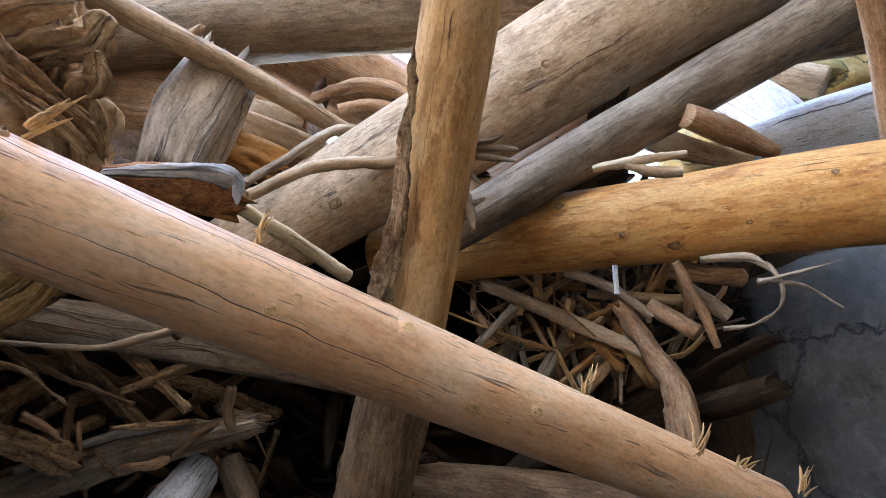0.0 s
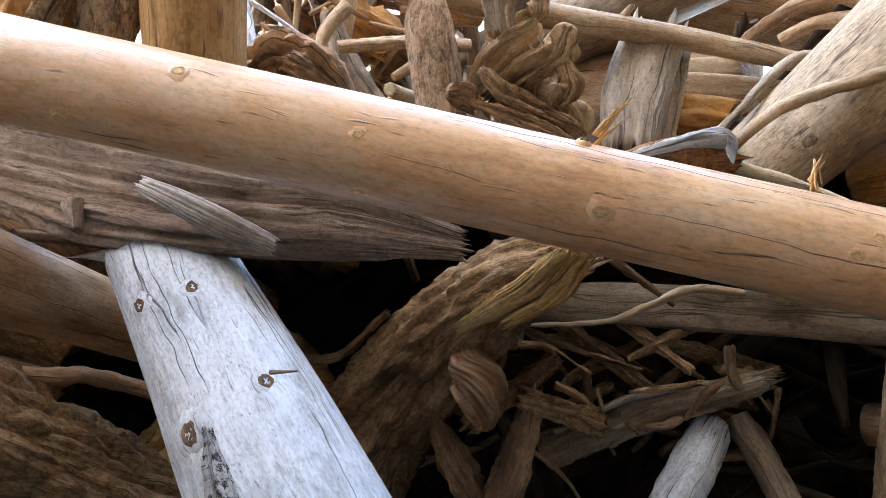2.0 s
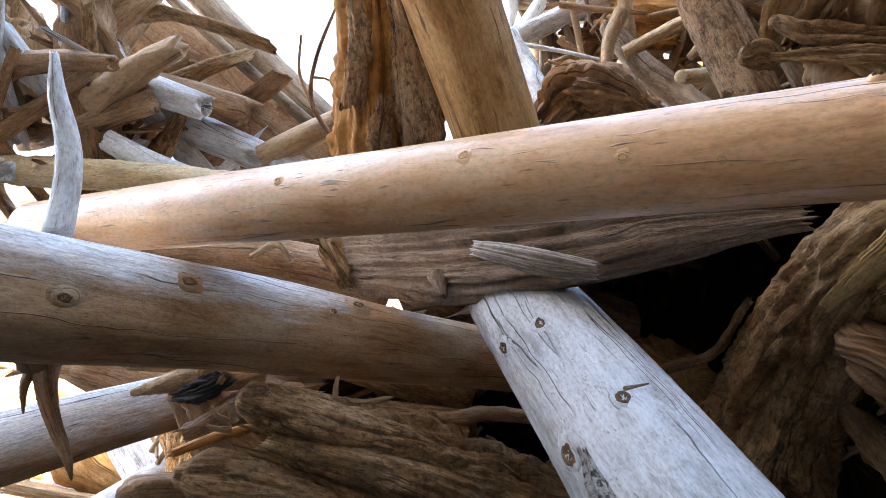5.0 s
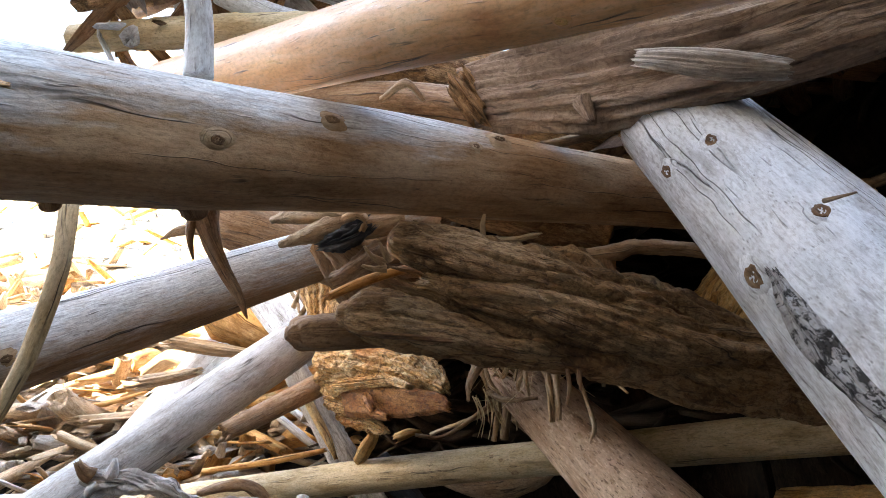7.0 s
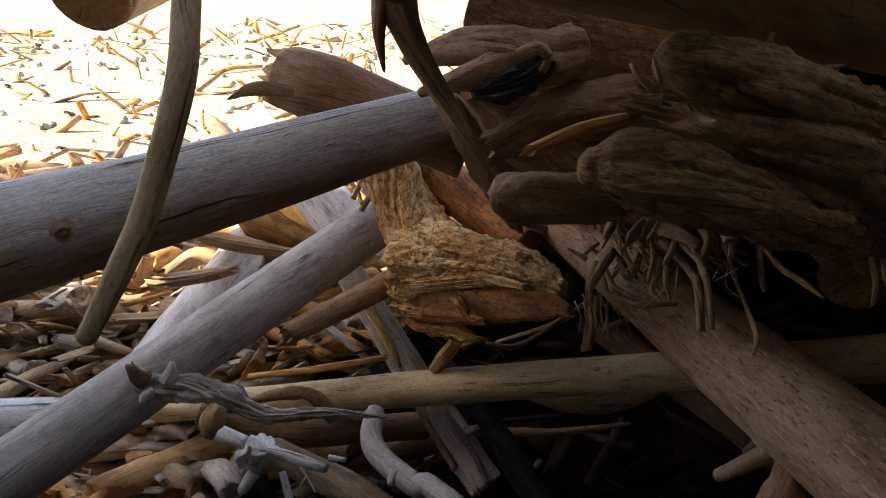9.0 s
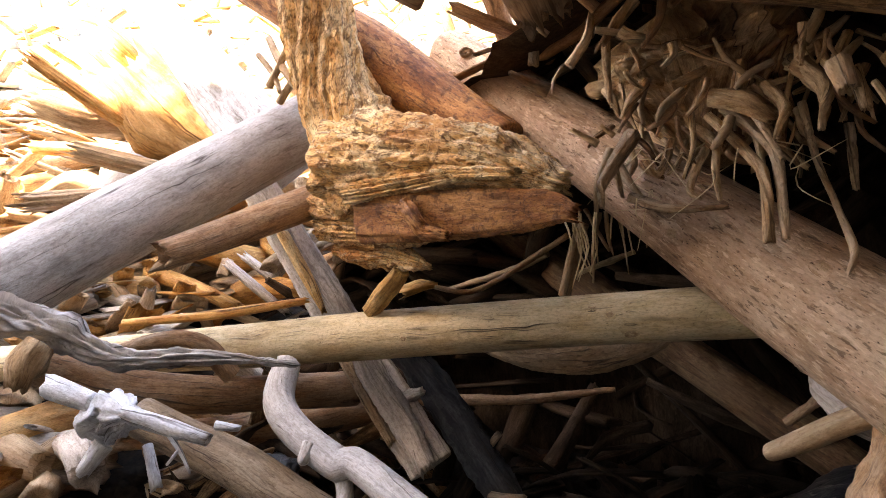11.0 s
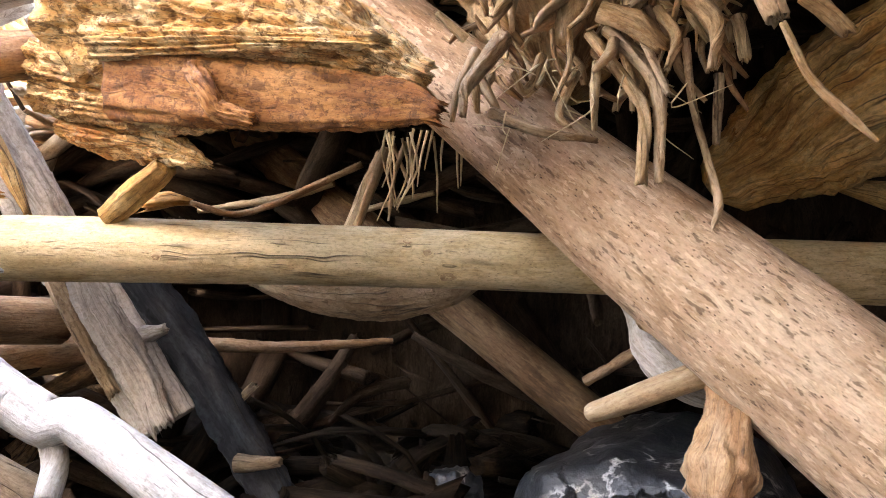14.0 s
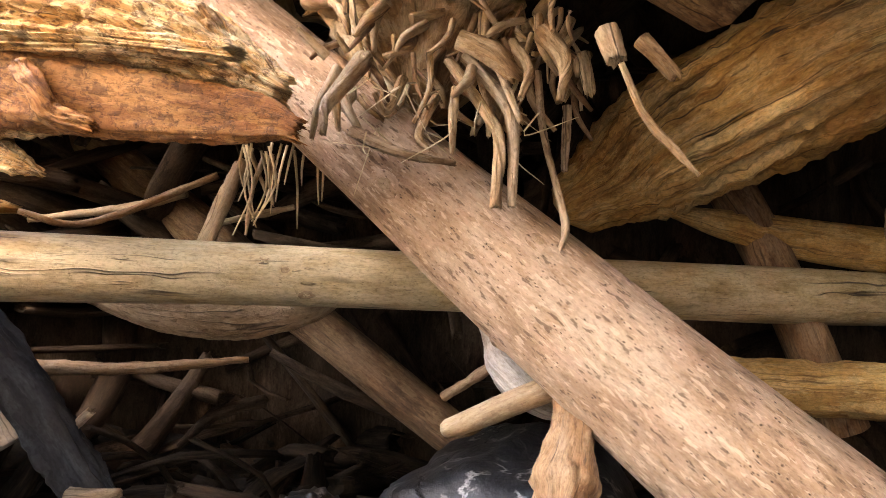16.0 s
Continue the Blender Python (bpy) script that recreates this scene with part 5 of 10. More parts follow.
branch(kn[0], "prong", ((-2.342, -0.257, 1.843, 0.012), (-2.306, -0.187, 1.853, 0.0253), (-2.264, -0.103, 1.861, 0.0382), (-2.245, -0.045, 1.872, 0.0411)), PALE, sides=40, rough=0.12, crumb=0.004, step=0.01, ends=("round", "round"))
branch(kn[0], "charred_hollow", ((-2.28, -0.129, 1.808, 0.0161), (-2.258, -0.083, 1.808, 0.0305), (-2.232, -0.035, 1.815, 0.039), (-2.219, 0.01, 1.841, 0.0319)), CHARRED, label="blackened hollow end", sides=72, step=0.005, rough=0.3, gnarl=0.3, chip=0.4, crumb=0.01, ends=("broken", "broken"))
branch(kn[0], "rim", ((-2.186, -0.053, 1.857, 0.0128), (-2.17, -0.012, 1.865, 0.0142), (-2.172, 0.013, 1.844, 0.0128), (-2.177, -0.001, 1.814, 0.0099)), PALE, sides=16, gnarl=0.2)
le = driftwood("log_end", ((-3.324, -0.584, 2.327, 0.128), (-3.231, -0.448, 2.227, 0.135), (-3.213, -0.215, 2.104, 0.123), (-3.193, 0.049, 1.964, 0.123)), BROWN, "brown log end behind the brown log", sides=28, ends=("cut", "cut"))
branch(le[0], "cut_face", ((-3.331, -0.594, 2.335, 0.116), (-3.322, -0.581, 2.325, 0.12)), HONEY, label="rough tan broken end", sides=48, rough=0.12, flute=0.1, crumb=0.004, ends=("broken", "cut"))
driftwood("thin_stick", ((-3.064, -0.798, 2.153, 0.006), (-3.064, -0.715, 2.183, 0.025), (-3.095, -0.585, 2.184, 0.023)), BROWN, "thin pointed brown stick", "stick", sides=14, ends=("point", "cut"), crumb=0.003, step=0.014, gnarl=0.1)
le = driftwood("log_end", ((-3.973, -1.514, 3.147, 0.218), (-4.688, -1.34, 3.806, 0.273), (-5.05, -1.252, 4.14, 0.273)), TAN, "round tan log end seen over the gravel", sides=28)
branch(le[0], "cut_face", ((-3.962, -1.517, 3.137, 0.2), (-3.98, -1.512, 3.154, 0.208)), HONEY, label="tan sawn end", sides=48, rough=0.05, flute=0.05, crumb=0.003, ends=("cut", "cut"))
smalll = driftwood("grey_blue_log", ((-3.86, -2.447, 0.589, 0.154), (-4.294, -1.271, 1.331, 0.15), (-4.728, -0.095, 2.073, 0.146)), BONE, "bluish grey weathered log in the lower pile", sides=32, rough=0.03, flute=0.05, ends=("cut", "broken"))
thinl = driftwood("thin_log", ((-4.121, -0.729, 1.383, 0.054), (-4.318, -0.401, 1.524, 0.067), (-4.494, -0.003, 1.695, 0.075), (-4.532, 0.082, 1.731, 0.075)), BROWN, "thin brown log beside a grey log", sides=18, ends=("broken", "cut"))
driftwood("dark_log", ((-2.437, -0.491, 2.371, 0.06), (-2.191, 0.078, 2.25, 0.074), (-2.014, 0.514, 2.072, 0.084)), BROWN, "dark log wedged under the peeled log", sides=20, flute=0.1)
# added to shut out sky seen past the brown log
driftwood("dark_log", ((-2.589, 0.406, 2.569, 0.129), (-2.552, 0.48, 2.514, 0.129), (-2.363, 0.857, 2.24, 0.129), (-2.354, 1.322, 2.084, 0.15), (-2.349, 1.606, 1.989, 0.15)), ROTTEN, "dark log wedged behind the brown log", sides=24, flute=0.12)
driftwood("dark_log", ((-2.737, -0.254, 2.781, 0.08), (-2.613, 0.286, 2.619, 0.088), (-2.376, 0.743, 2.462, 0.081)), ROTTEN, "dark log wedged behind the brown log", sides=20, flute=0.12)
driftwood("thin_stick", ((-1.943, 0.083, 2.129, 0.01), (-1.862, 0.146, 2.132, 0.012), (-1.868, 0.192, 2.077, 0.008)), TAN, "thin tan stick under the peeled log", "stick", sides=14, crumb=0.003, step=0.014, gnarl=0.1)
# these two are added to fill a bright gap over the stump
driftwood("dark_log", ((-2.932, 0.088, 2.387, 0.124), (-2.9, 0.168, 2.337, 0.124), (-2.796, 0.427, 2.176, 0.129), (-2.688, 0.759, 2.013, 0.143), (-2.604, 1.017, 1.887, 0.143)), ROTTEN, "log added over the stump to block a bright gap", sides=24, flute=0.12)
driftwood("dark_log", ((-2.926, 0.079, 1.995, 0.108), (-2.865, 0.198, 1.928, 0.108), (-2.76, 0.405, 1.81, 0.113), (-2.636, 0.665, 1.725, 0.117), (-2.513, 0.924, 1.64, 0.117)), ROTTEN, "log added over the stump to block a bright gap", sides=24, flute=0.12)
driftwood("dark_chunk", ((-2.407, -0.089, 1.871, 0.051), (-2.414, 0.041, 1.75, 0.093), (-2.375, 0.197, 1.613, 0.091)), BROWN, "dark brown broken chunk wedged in the gap", "wood chunk", sides=40, step=0.012, flute=0.2, ridge=0.1, crumb=0.008, ends=("broken", "broken"))
# added plug, so less daylight reaches the grey log
driftwood("dark_chunk", ((-2.573, -0.113, 1.9, 0.055), (-2.626, -0.019, 1.73, 0.07), (-2.648, 0.053, 1.572, 0.05)), BROWN, "dark brown broken chunk wedged in the gap", "wood chunk", sides=40, step=0.012, flute=0.2, ridge=0.1, crumb=0.008, ends=("broken", "broken"))
driftwood("dark_chunk", ((-2.386, -0.074, 1.709, 0.041), (-2.328, 0.075, 1.751, 0.065), (-2.263, 0.241, 1.743, 0.072)), BROWN, "dark brown broken chunk wedged in the gap", "wood chunk", sides=40, step=0.012, flute=0.2, ridge=0.1, crumb=0.008, ends=("broken", "broken"))
driftwood("sunlit_slab", ((-6.65, -1.289, 2.975, 0.211), (-6.54, -1.039, 2.744, 0.266), (-6.32, -0.754, 2.408, 0.202)), HONEY, "tan driftwood slab lying in the sun", "slab", sides=32, thin=0.6, flute=0.12, ridge=0.08, ends=("broken", "broken"))
driftwood("sunlit_slab", ((-7.056, -1.926, 3.235, 0.1), (-6.86, -1.536, 3.008, 0.118), (-6.63, -1.122, 2.695, 0.096)), TAN, "tan driftwood slab lying in the sun", "slab", sides=32, thin=0.6, flute=0.12, ridge=0.08, ends=("broken", "broken"))
driftwood("sunlit_slab", ((-6.885, -1.881, 2.586, 0.076), (-6.63, -1.362, 2.476, 0.094), (-6.364, -0.927, 2.337, 0.066)), HONEY, "tan driftwood slab lying in the sun", "slab", sides=32, thin=0.6, flute=0.12, ridge=0.08, ends=("broken", "broken"))
driftwood("sunlit_slab", ((-7.294, -1.435, 3.639, 0.131), (-7.228, -1.275, 3.345, 0.196), (-7.073, -1.144, 3.022, 0.148)), PALE, "tan driftwood slab lying in the sun", "slab", sides=32, thin=0.6, flute=0.12, ridge=0.08, ends=("broken", "broken"))
driftwood("sunlit_slab", ((-6.49, -1.74, 2.125, 0.105), (-6.417, -1.51, 2.213, 0.123), (-6.305, -1.274, 2.076, 0.069)), TAN, "tan driftwood slab lying in the sun", "slab", sides=32, thin=0.6, flute=0.12, ridge=0.08, ends=("broken", "broken"))

# the crumbling orange stump and the lower pile
stump = driftwood("crumbling_stump", ((-4.073, -0.045, 1.68, 0.198), (-3.942, 0.019, 1.645, 0.183), (-3.668, 0.148, 1.583, 0.132), (-3.463, 0.257, 1.514, 0.101), (-3.325, 0.328, 1.441, 0.064), (-3.248, 0.355, 1.398, 0.034)), CRUMBLY, "crumbling orange-yellow rotten stump with a torn snag", "stump", sides=170, step=0.006, rough=0.1, flute=0.05, ridge=0.06, crumb=0.011, ends=("round", "broken"))
branch(stump[0], "torn_ridge", ((-3.946, -0.08, 1.531, 0.07), (-3.658, 0.073, 1.496, 0.058), (-3.485, 0.182, 1.478, 0.05), (-3.344, 0.275, 1.452, 0.034)), CRUMBLY, label="pale layered torn ridge", sides=120, step=0.008, flute=0.14, ridge=0.34, rough=0.1, thin=0.55, square=3, crumb=0.006, ends=("round", "broken"))
branch(stump[0], "torn_ridge", ((-4.141, -0.061, 1.628, 0.0291), (-3.908, 0.043, 1.595, 0.033), (-3.602, 0.12, 1.521, 0.0269), (-3.352, 0.155, 1.457, 0.0246), (-3.163, 0.191, 1.409, 0.0176)), CRUMBLY, label="pale layered torn ridge", sides=96, step=0.008, flute=0.14, ridge=0.34, rough=0.12, thin=0.6, square=3, crumb=0.006, ends=("broken", "broken"))
branch(stump[0], "snag", ((-3.955, -0.05, 1.476, 0.112), (-3.77, 0.041, 1.431, 0.099), (-3.538, 0.177, 1.377, 0.077), (-3.354, 0.279, 1.348, 0.059), (-3.24, 0.333, 1.327, 0.041), (-3.191, 0.352, 1.307, 0.025)), RUST, label="rust-brown split underside", sides=90, step=0.009, thin=0.45, square=3, flute=0.08, ridge=0.08, crumb=0.006, ends=("round", "broken"), face=(0.83, -0.51, -0.25))
branch(stump[0], "rotten_lobe", ((-4.351, -0.16, 1.587, 0.0707), (-4.195, -0.096, 1.536, 0.0808), (-4.008, -0.013, 1.489, 0.071), (-3.764, 0.064, 1.424, 0.0451)), CRUMBLY, sides=110, step=0.007, rough=0.18, flute=0.1, ridge=0.2, crumb=0.01, thin=0.8, ends=("round", "broken"))
branch(stump[0], "rotten_lobe", ((-4.374, -0.147, 1.486, 0.0668), (-4.214, -0.078, 1.447, 0.0771), (-4.002, 0.013, 1.4, 0.0669), (-3.817, 0.082, 1.36, 0.043), (-3.743, 0.118, 1.338, 0.0208)), CRUMBLY, sides=110, step=0.007, rough=0.18, flute=0.1, ridge=0.2, crumb=0.01, thin=0.8, ends=("round", "broken"))
branch(stump[0], "rotten_lobe", ((-4.333, -0.099, 1.392, 0.0423), (-4.171, -0.031, 1.346, 0.0538), (-3.977, 0.048, 1.309, 0.0461), (-3.861, 0.096, 1.271, 0.0313), (-3.822, 0.125, 1.25, 0.0138)), CRUMBLY, sides=110, step=0.007, rough=0.18, flute=0.1, ridge=0.2, crumb=0.01, thin=0.8, ends=("round", "broken"))
branch(stump[0], "rotten_lobe", ((-3.653, 0.024, 1.435, 0.024), (-3.608, 0.036, 1.38, 0.026), (-3.588, 0.055, 1.335, 0.023), (-3.535, 0.107, 1.313, 0.019)), RUST, label="dark broken knot", sides=40, step=0.005, gnarl=0.25, crumb=0.007, ends=("round", "broken"))
driftwood("golden_stick", ((-3.933, 0.054, 1.256, 0.03), (-4.033, 0.014, 1.195, 0.036), (-4.13, -0.031, 1.13, 0.035)), GOLD, "short golden stick under the stump", "stick", sides=24, flute=0.1, ridge=0.1, crumb=0.003, step=0.014, gnarl=0.1)
branch(stump[0], "upper_stem", ((-4.071, -0.164, 2.388, 0.1376), (-4.136, -0.136, 2.164, 0.1437), (-4.161, -0.088, 1.977, 0.158), (-4.136, -0.016, 1.791, 0.1777), (-4.036, 0.093, 1.646, 0.1571)), CRUMBLY, sides=110, step=0.008, rough=0.1, flute=0.1, ridge=0.1, crumb=0.009)
branch(stump[0], "root", ((-4.383, -0.339, 2.096, 0.018), (-4.292, -0.274, 2.197, 0.015), (-4.262, -0.229, 2.298, 0.013)), TAN, sides=8)
branch(stump[0], "root", ((-4.378, -0.301, 2.027, 0.018), (-4.228, -0.219, 2.126, 0.015), (-4.2, -0.194, 2.248, 0.011)), TAN, sides=8)
branch(stump[0], "root", ((-4.404, -0.328, 2.315, 0.016), (-4.303, -0.277, 2.134, 0.017), (-4.187, -0.192, 1.938, 0.014)), TAN, sides=8)
branch(stump[0], "root", ((-4.425, -0.374, 2.251, 0.013), (-4.366, -0.317, 2.136, 0.013), (-4.313, -0.302, 2.047, 0.009)), TAN, sides=8)
branch(stump[0], "root", ((-4.246, -0.262, 2.066, 0.011), (-4.149, -0.164, 2.138, 0.01), (-4.13, -0.141, 2.217, 0.008)), TAN, sides=8)
driftwood("reddish_log", ((-4.85, -0.495, 2.89, 0.11), (-4.587, -0.222, 2.565, 0.11), (-4.285, 0.091, 2.193, 0.135), (-3.955, 0.35, 1.797, 0.111), (-3.841, 0.44, 1.659, 0.111)), RUST, "smooth reddish-brown log behind the stump", sides=28)
driftwood("bleached_plank", ((-5.419, -0.951, 3.017, 0.117), (-5.35, -0.793, 2.771, 0.117), (-5.249, -0.558, 2.409, 0.157), (-5.122, -0.333, 2.049, 0.167), (-5.065, -0.231, 1.887, 0.167)), SILVER, "bleached plank with nail-like holes", "plank", thin=0.35, square=4, sides=28, flute=0.12, face=(0.93, 0.04, -0.37))
plk = driftwood("grey_plank", ((-4.888, -0.387, 1.768, 0.083), (-4.818, -0.31, 1.597, 0.083), (-4.646, -0.12, 1.173, 0.086), (-4.489, 0.053, 0.812, 0.095), (-4.324, 0.195, 0.5, 0.094)), SPLIT, "split grey plank standing aslant with holes", "plank", thin=0.45, square=4, sides=90, step=0.012, flute=0.05, ridge=0.16, crumb=0.005, ends=("cut", "cut"), face=(0.99, -0.1, -0.05))
branch(plk[0], "torn_edge", ((-4.745, -0.304, 1.534, 0.037), (-4.657, -0.215, 1.323, 0.04), (-4.57, -0.163, 1.161, 0.016)), GOLD, label="golden split edge", flute=0.3, thin=0.6)
branch(plk[0], "torn_edge", ((-4.478, -0.071, 1.06, 0.029), (-4.419, 0.013, 0.861, 0.051), (-4.334, 0.098, 0.68, 0.054), (-4.256, 0.158, 0.518, 0.037)), SPLIT, label="deeply grooved torn face", thin=0.5, sides=64, step=0.012, flute=0.1, ridge=0.35, crumb=0.006, ends=("broken", "broken"), face=(0.97, -0.2, 0.14))
branch(plk[0], "torn_edge", ((-4.569, -0.125, 1.032, 0.035), (-4.473, -0.029, 0.801, 0.04), (-4.374, 0.05, 0.608, 0.032)), PALE, label="tan split edge", thin=0.6, sides=40, step=0.012, ridge=0.25, crumb=0.005, ends=("broken", "broken"))
branch(plk[0], "branch_stub", ((-4.421, 0.139, 0.774, 0.033), (-4.342, 0.184, 0.796, 0.015)), SPLIT, gnarl=0.3)
cp = driftwood("charred_plank", ((-4.771, 0.11, 1.117, 0.067), (-4.701, 0.202, 0.953, 0.07), (-4.573, 0.372, 0.652, 0.078), (-4.398, 0.508, 0.34, 0.075), (-4.307, 0.579, 0.177, 0.068)), CHARRED, "blackened charred plank in the shade", "plank", thin=0.55, square=2.6, sides=72, step=0.012, rough=0.14, flute=0.15, ridge=0.14, crumb=0.009, face=(0.95, -0.27, 0.13))
branch(cp[0], "branch_stub", ((-4.372, 0.445, 0.323, 0.0299), (-4.305, 0.496, 0.327, 0.0231), (-4.242, 0.541, 0.34, 0.0165)), GREY, label="pale broken stub", sides=14, gnarl=0.2)
branch(cp[0], "branch_stub", ((-4.521, 0.459, 0.491, 0.0266), (-4.468, 0.495, 0.522, 0.0175), (-4.42, 0.524, 0.57, 0.0151)), GREY, label="pale broken stub", sides=14, gnarl=0.2)
hp = driftwood("horizontal_pole", ((-5.34, -1.628, 1.065, 0.084), (-5.052, -1.219, 1.057, 0.084), (-4.538, -0.491, 1.043, 0.091), (-4.082, 0.095, 1.038, 0.091), (-3.66, 0.677, 1.022, 0.085), (-2.743, 1.807, 0.982, 0.093), (-2.365, 2.273, 0.966, 0.093)), YELLOW, "long level yellowish pole with small knots", sides=32, rough=0.025, flute=0.02)
knots(hp, ((-4.003, 0.056, 1.018, 0.013), (-3.595, 0.588, 1.091, 0.016), (-3.564, 0.632, 1.039, 0.014), (-3.766, 0.369, 1.009, 0.009), (-3.551, 0.694, 0.966, 0.022)), TAN, 0.25)
diag = driftwood("bare_log", ((-4.375, 0.458, 2.258, 0.105), (-3.31, 0.812, 1.287, 0.146), (-2.244, 1.166, 0.345, 0.19)), BARE, "thick smooth pinkish-tan bare log leaning down", sides=48, rough=0.05, flute=0.03)
branch(diag[0], "branch_stub", ((-2.906, 0.972, 0.775, 0.033), (-3.009, 0.9, 0.721, 0.031), (-3.093, 0.864, 0.678, 0.029), (-3.162, 0.825, 0.645, 0.024)), TAN, label="broken stub with a rounded pale end", sides=18, ends=("cut", "round"))
stub = branch(diag[0], "branch_stub", ((-2.889, 0.971, 0.751, 0.0624), (-2.862, 0.903, 0.681, 0.0546), (-2.844, 0.852, 0.626, 0.0639), (-2.836, 0.82, 0.58, 0.0789), (-2.832, 0.802, 0.554, 0.066)), BROWN, label="snapped branch stub", sides=64, step=0.008, rough=0.12, flute=0.05, ridge=0.03, crumb=0.007, chip=0.03, ends=("cut", "round"))
branch(stub, "rotten_core", ((-2.85, 0.791, 0.587, 0.0286), (-2.838, 0.778, 0.562, 0.0387), (-2.836, 0.781, 0.535, 0.0286)), KNOT, label="crumbling hollow heart", sides=64, step=0.005, rough=0.3, chip=0.5, crumb=0.014, ends=("broken", "broken"))
branch(diag[0], "bulge", ((-3.02, 0.85, 0.893, 0.039), (-2.93, 0.891, 0.831, 0.038), (-2.867, 0.923, 0.771, 0.031)), BARE, sides=18, gnarl=0.3, ends=("round", "round"))
knots(diag, ((-3.256, 0.695, 1.248, 0.021), (-2.89, 0.812, 1.118, 0.016), (-2.54, 0.938, 0.833, 0.023), (-2.527, 0.926, 0.779, 0.011), (-2.471, 0.934, 0.751, 0.01)), TAN, 0.3)
driftwood("burl_underside", ((-4.217, 0.424, 0.972, 0.037), (-4.092, 0.561, 0.931, 0.073), (-3.946, 0.726, 0.915, 0.092), (-3.779, 0.873, 0.93, 0.063), (-3.701, 0.937, 0.952, 0.027)), PALE, "rounded mottled burl under the pole", "burl", sides=64, step=0.012, rough=0.06, crumb=0.004, ends=("round", "round"))
driftwood("under_log", ((-5.666, 0.87, 1.829, 0.12), (-4.449, 1.421, 0.876, 0.098), (-3.232, 1.971, -0.076, 0.076)), KNOT, "dark brown pole crossing under the pole", sides=24, rough=0.04)
fk = driftwood("forked_branch", ((-4.095, -0.353, 0.957, 0.048), (-3.995, -0.387, 0.852, 0.053), (-3.883, -0.338, 0.757, 0.053), (-3.724, -0.222, 0.663, 0.052), (-3.69, -0.188, 0.673, 0.047), (-3.459, -0.057, 0.557, 0.049), (-3.139, 0.124, 0.398, 0.049)), BONE, "smooth bleached forked branch", "branch", sides=24, flute=0.04, ends=("round", "cut"))
branch(fk[0], "branch_stub", ((-3.787, -0.305, 0.726, 0.029), (-3.77, -0.332, 0.687, 0.019)), ends=("cut", "round"))
branch(fk[0], "side_branch", ((-3.732, -0.225, 0.641, 0.026), (-3.696, -0.222, 0.588, 0.026), (-3.661, -0.241, 0.531, 0.024)), ends=("cut", "cut"))
driftwood("thin_stick", ((-5.503, -0.167, 0.628, 0.028), (-4.922, 0.342, 0.695, 0.027), (-4.486, 0.68, 0.694, 0.022), (-4.206, 0.981, 0.722, 0.011)), BROWN, "long thin dark stick in the shade", "stick", sides=14, crumb=0.003, step=0.014, gnarl=0.1)
driftwood("split_board", ((-5.062, -1.028, 1.201, 0.032), (-4.875, -0.607, 1.197, 0.044), (-4.675, -0.219, 1.218, 0.033)), ORANGE, "split orange board lying on the pole", "board", thin=0.5, square=3, sides=20, flute=0.15, ends=("broken", "broken"))
driftwood("bent_branch", ((-4.509, -0.954, 1.076, 0.022), (-4.405, -0.784, 1.094, 0.034), (-4.365, -0.654, 1.068, 0.036), (-4.403, -0.549, 0.937, 0.041)), BROWN, "short bent brown branch over the pole", "branch", sides=16, flute=0.1, ends=("broken", "cut"), crumb=0.003, step=0.014, gnarl=0.1)
driftwood("dark_log", ((-4.488, -1.231, 1.035, 0.068), (-4.52, -0.933, 0.923, 0.081), (-4.569, -0.601, 0.86, 0.075), (-4.75, -0.023, 0.804, 0.074)), BROWN, "dark log low in the pile", sides=24, flute=0.1)
driftwood("dark_log", ((-4.859, -0.941, 0.678, 0.068), (-4.9, -0.401, 0.668, 0.079), (-4.902, 0.2, 0.704, 0.079)), BROWN, "dark log low in the pile", sides=20, flute=0.1)
driftwood("low_log", ((-4.272, -0.855, 0.83, 0.072), (-4.186, -0.698, 0.74, 0.072), (-4.093, -0.53, 0.643, 0.08), (-3.996, -0.369, 0.527, 0.078), (-3.908, -0.224, 0.422, 0.078)), GREY, "grey log slanting down beside the branch", sides=24)
rw = driftwood("twisted_root", ((-3.675, -1.31, 1.279, 0.0221), (-3.68, -1.255, 1.217, 0.049), (-3.689, -1.117, 1.192, 0.0462), (-3.684, -0.952, 1.12, 0.0433), (-3.656, -0.804, 1.042, 0.0309), (-3.624, -0.564, 1.023, 0.0187), (-3.59, -0.345, 0.981, 0.0093)), BONE, "twisted bleached grey root with a burred end", "root", sides=56, rough=0.3, gnarl=0.3, ridge=0.25, chip=0.35, step=0.007, ends=("broken", "point"), crumb=0.006)
branch(rw[0], "burr", ((-3.654, -1.188, 1.216, 0.029), (-3.648, -1.168, 1.255, 0.0217), (-3.648, -1.162, 1.294, 0.0096)), BONE, sides=12, gnarl=0.3)
branch(rw[0], "burr", ((-3.647, -1.26, 1.235, 0.034), (-3.628, -1.294, 1.265, 0.029), (-3.623, -1.311, 1.301, 0.0145)), KNOT, label="dark broken tip", sides=24, gnarl=0.3, crumb=0.005)
branch(rw[0], "burr", ((-3.642, -1.239, 1.19, 0.029), (-3.626, -1.264, 1.168, 0.0217), (-3.623, -1.272, 1.144, 0.0096)), BONE, sides=12, gnarl=0.3)
branch(rw[0], "burr", ((-3.638, -0.989, 1.096, 0.038), (-3.62, -1.02, 1.048, 0.0426), (-3.615, -1.036, 1.001, 0.0237)), ROOT, sides=16, gnarl=0.3)
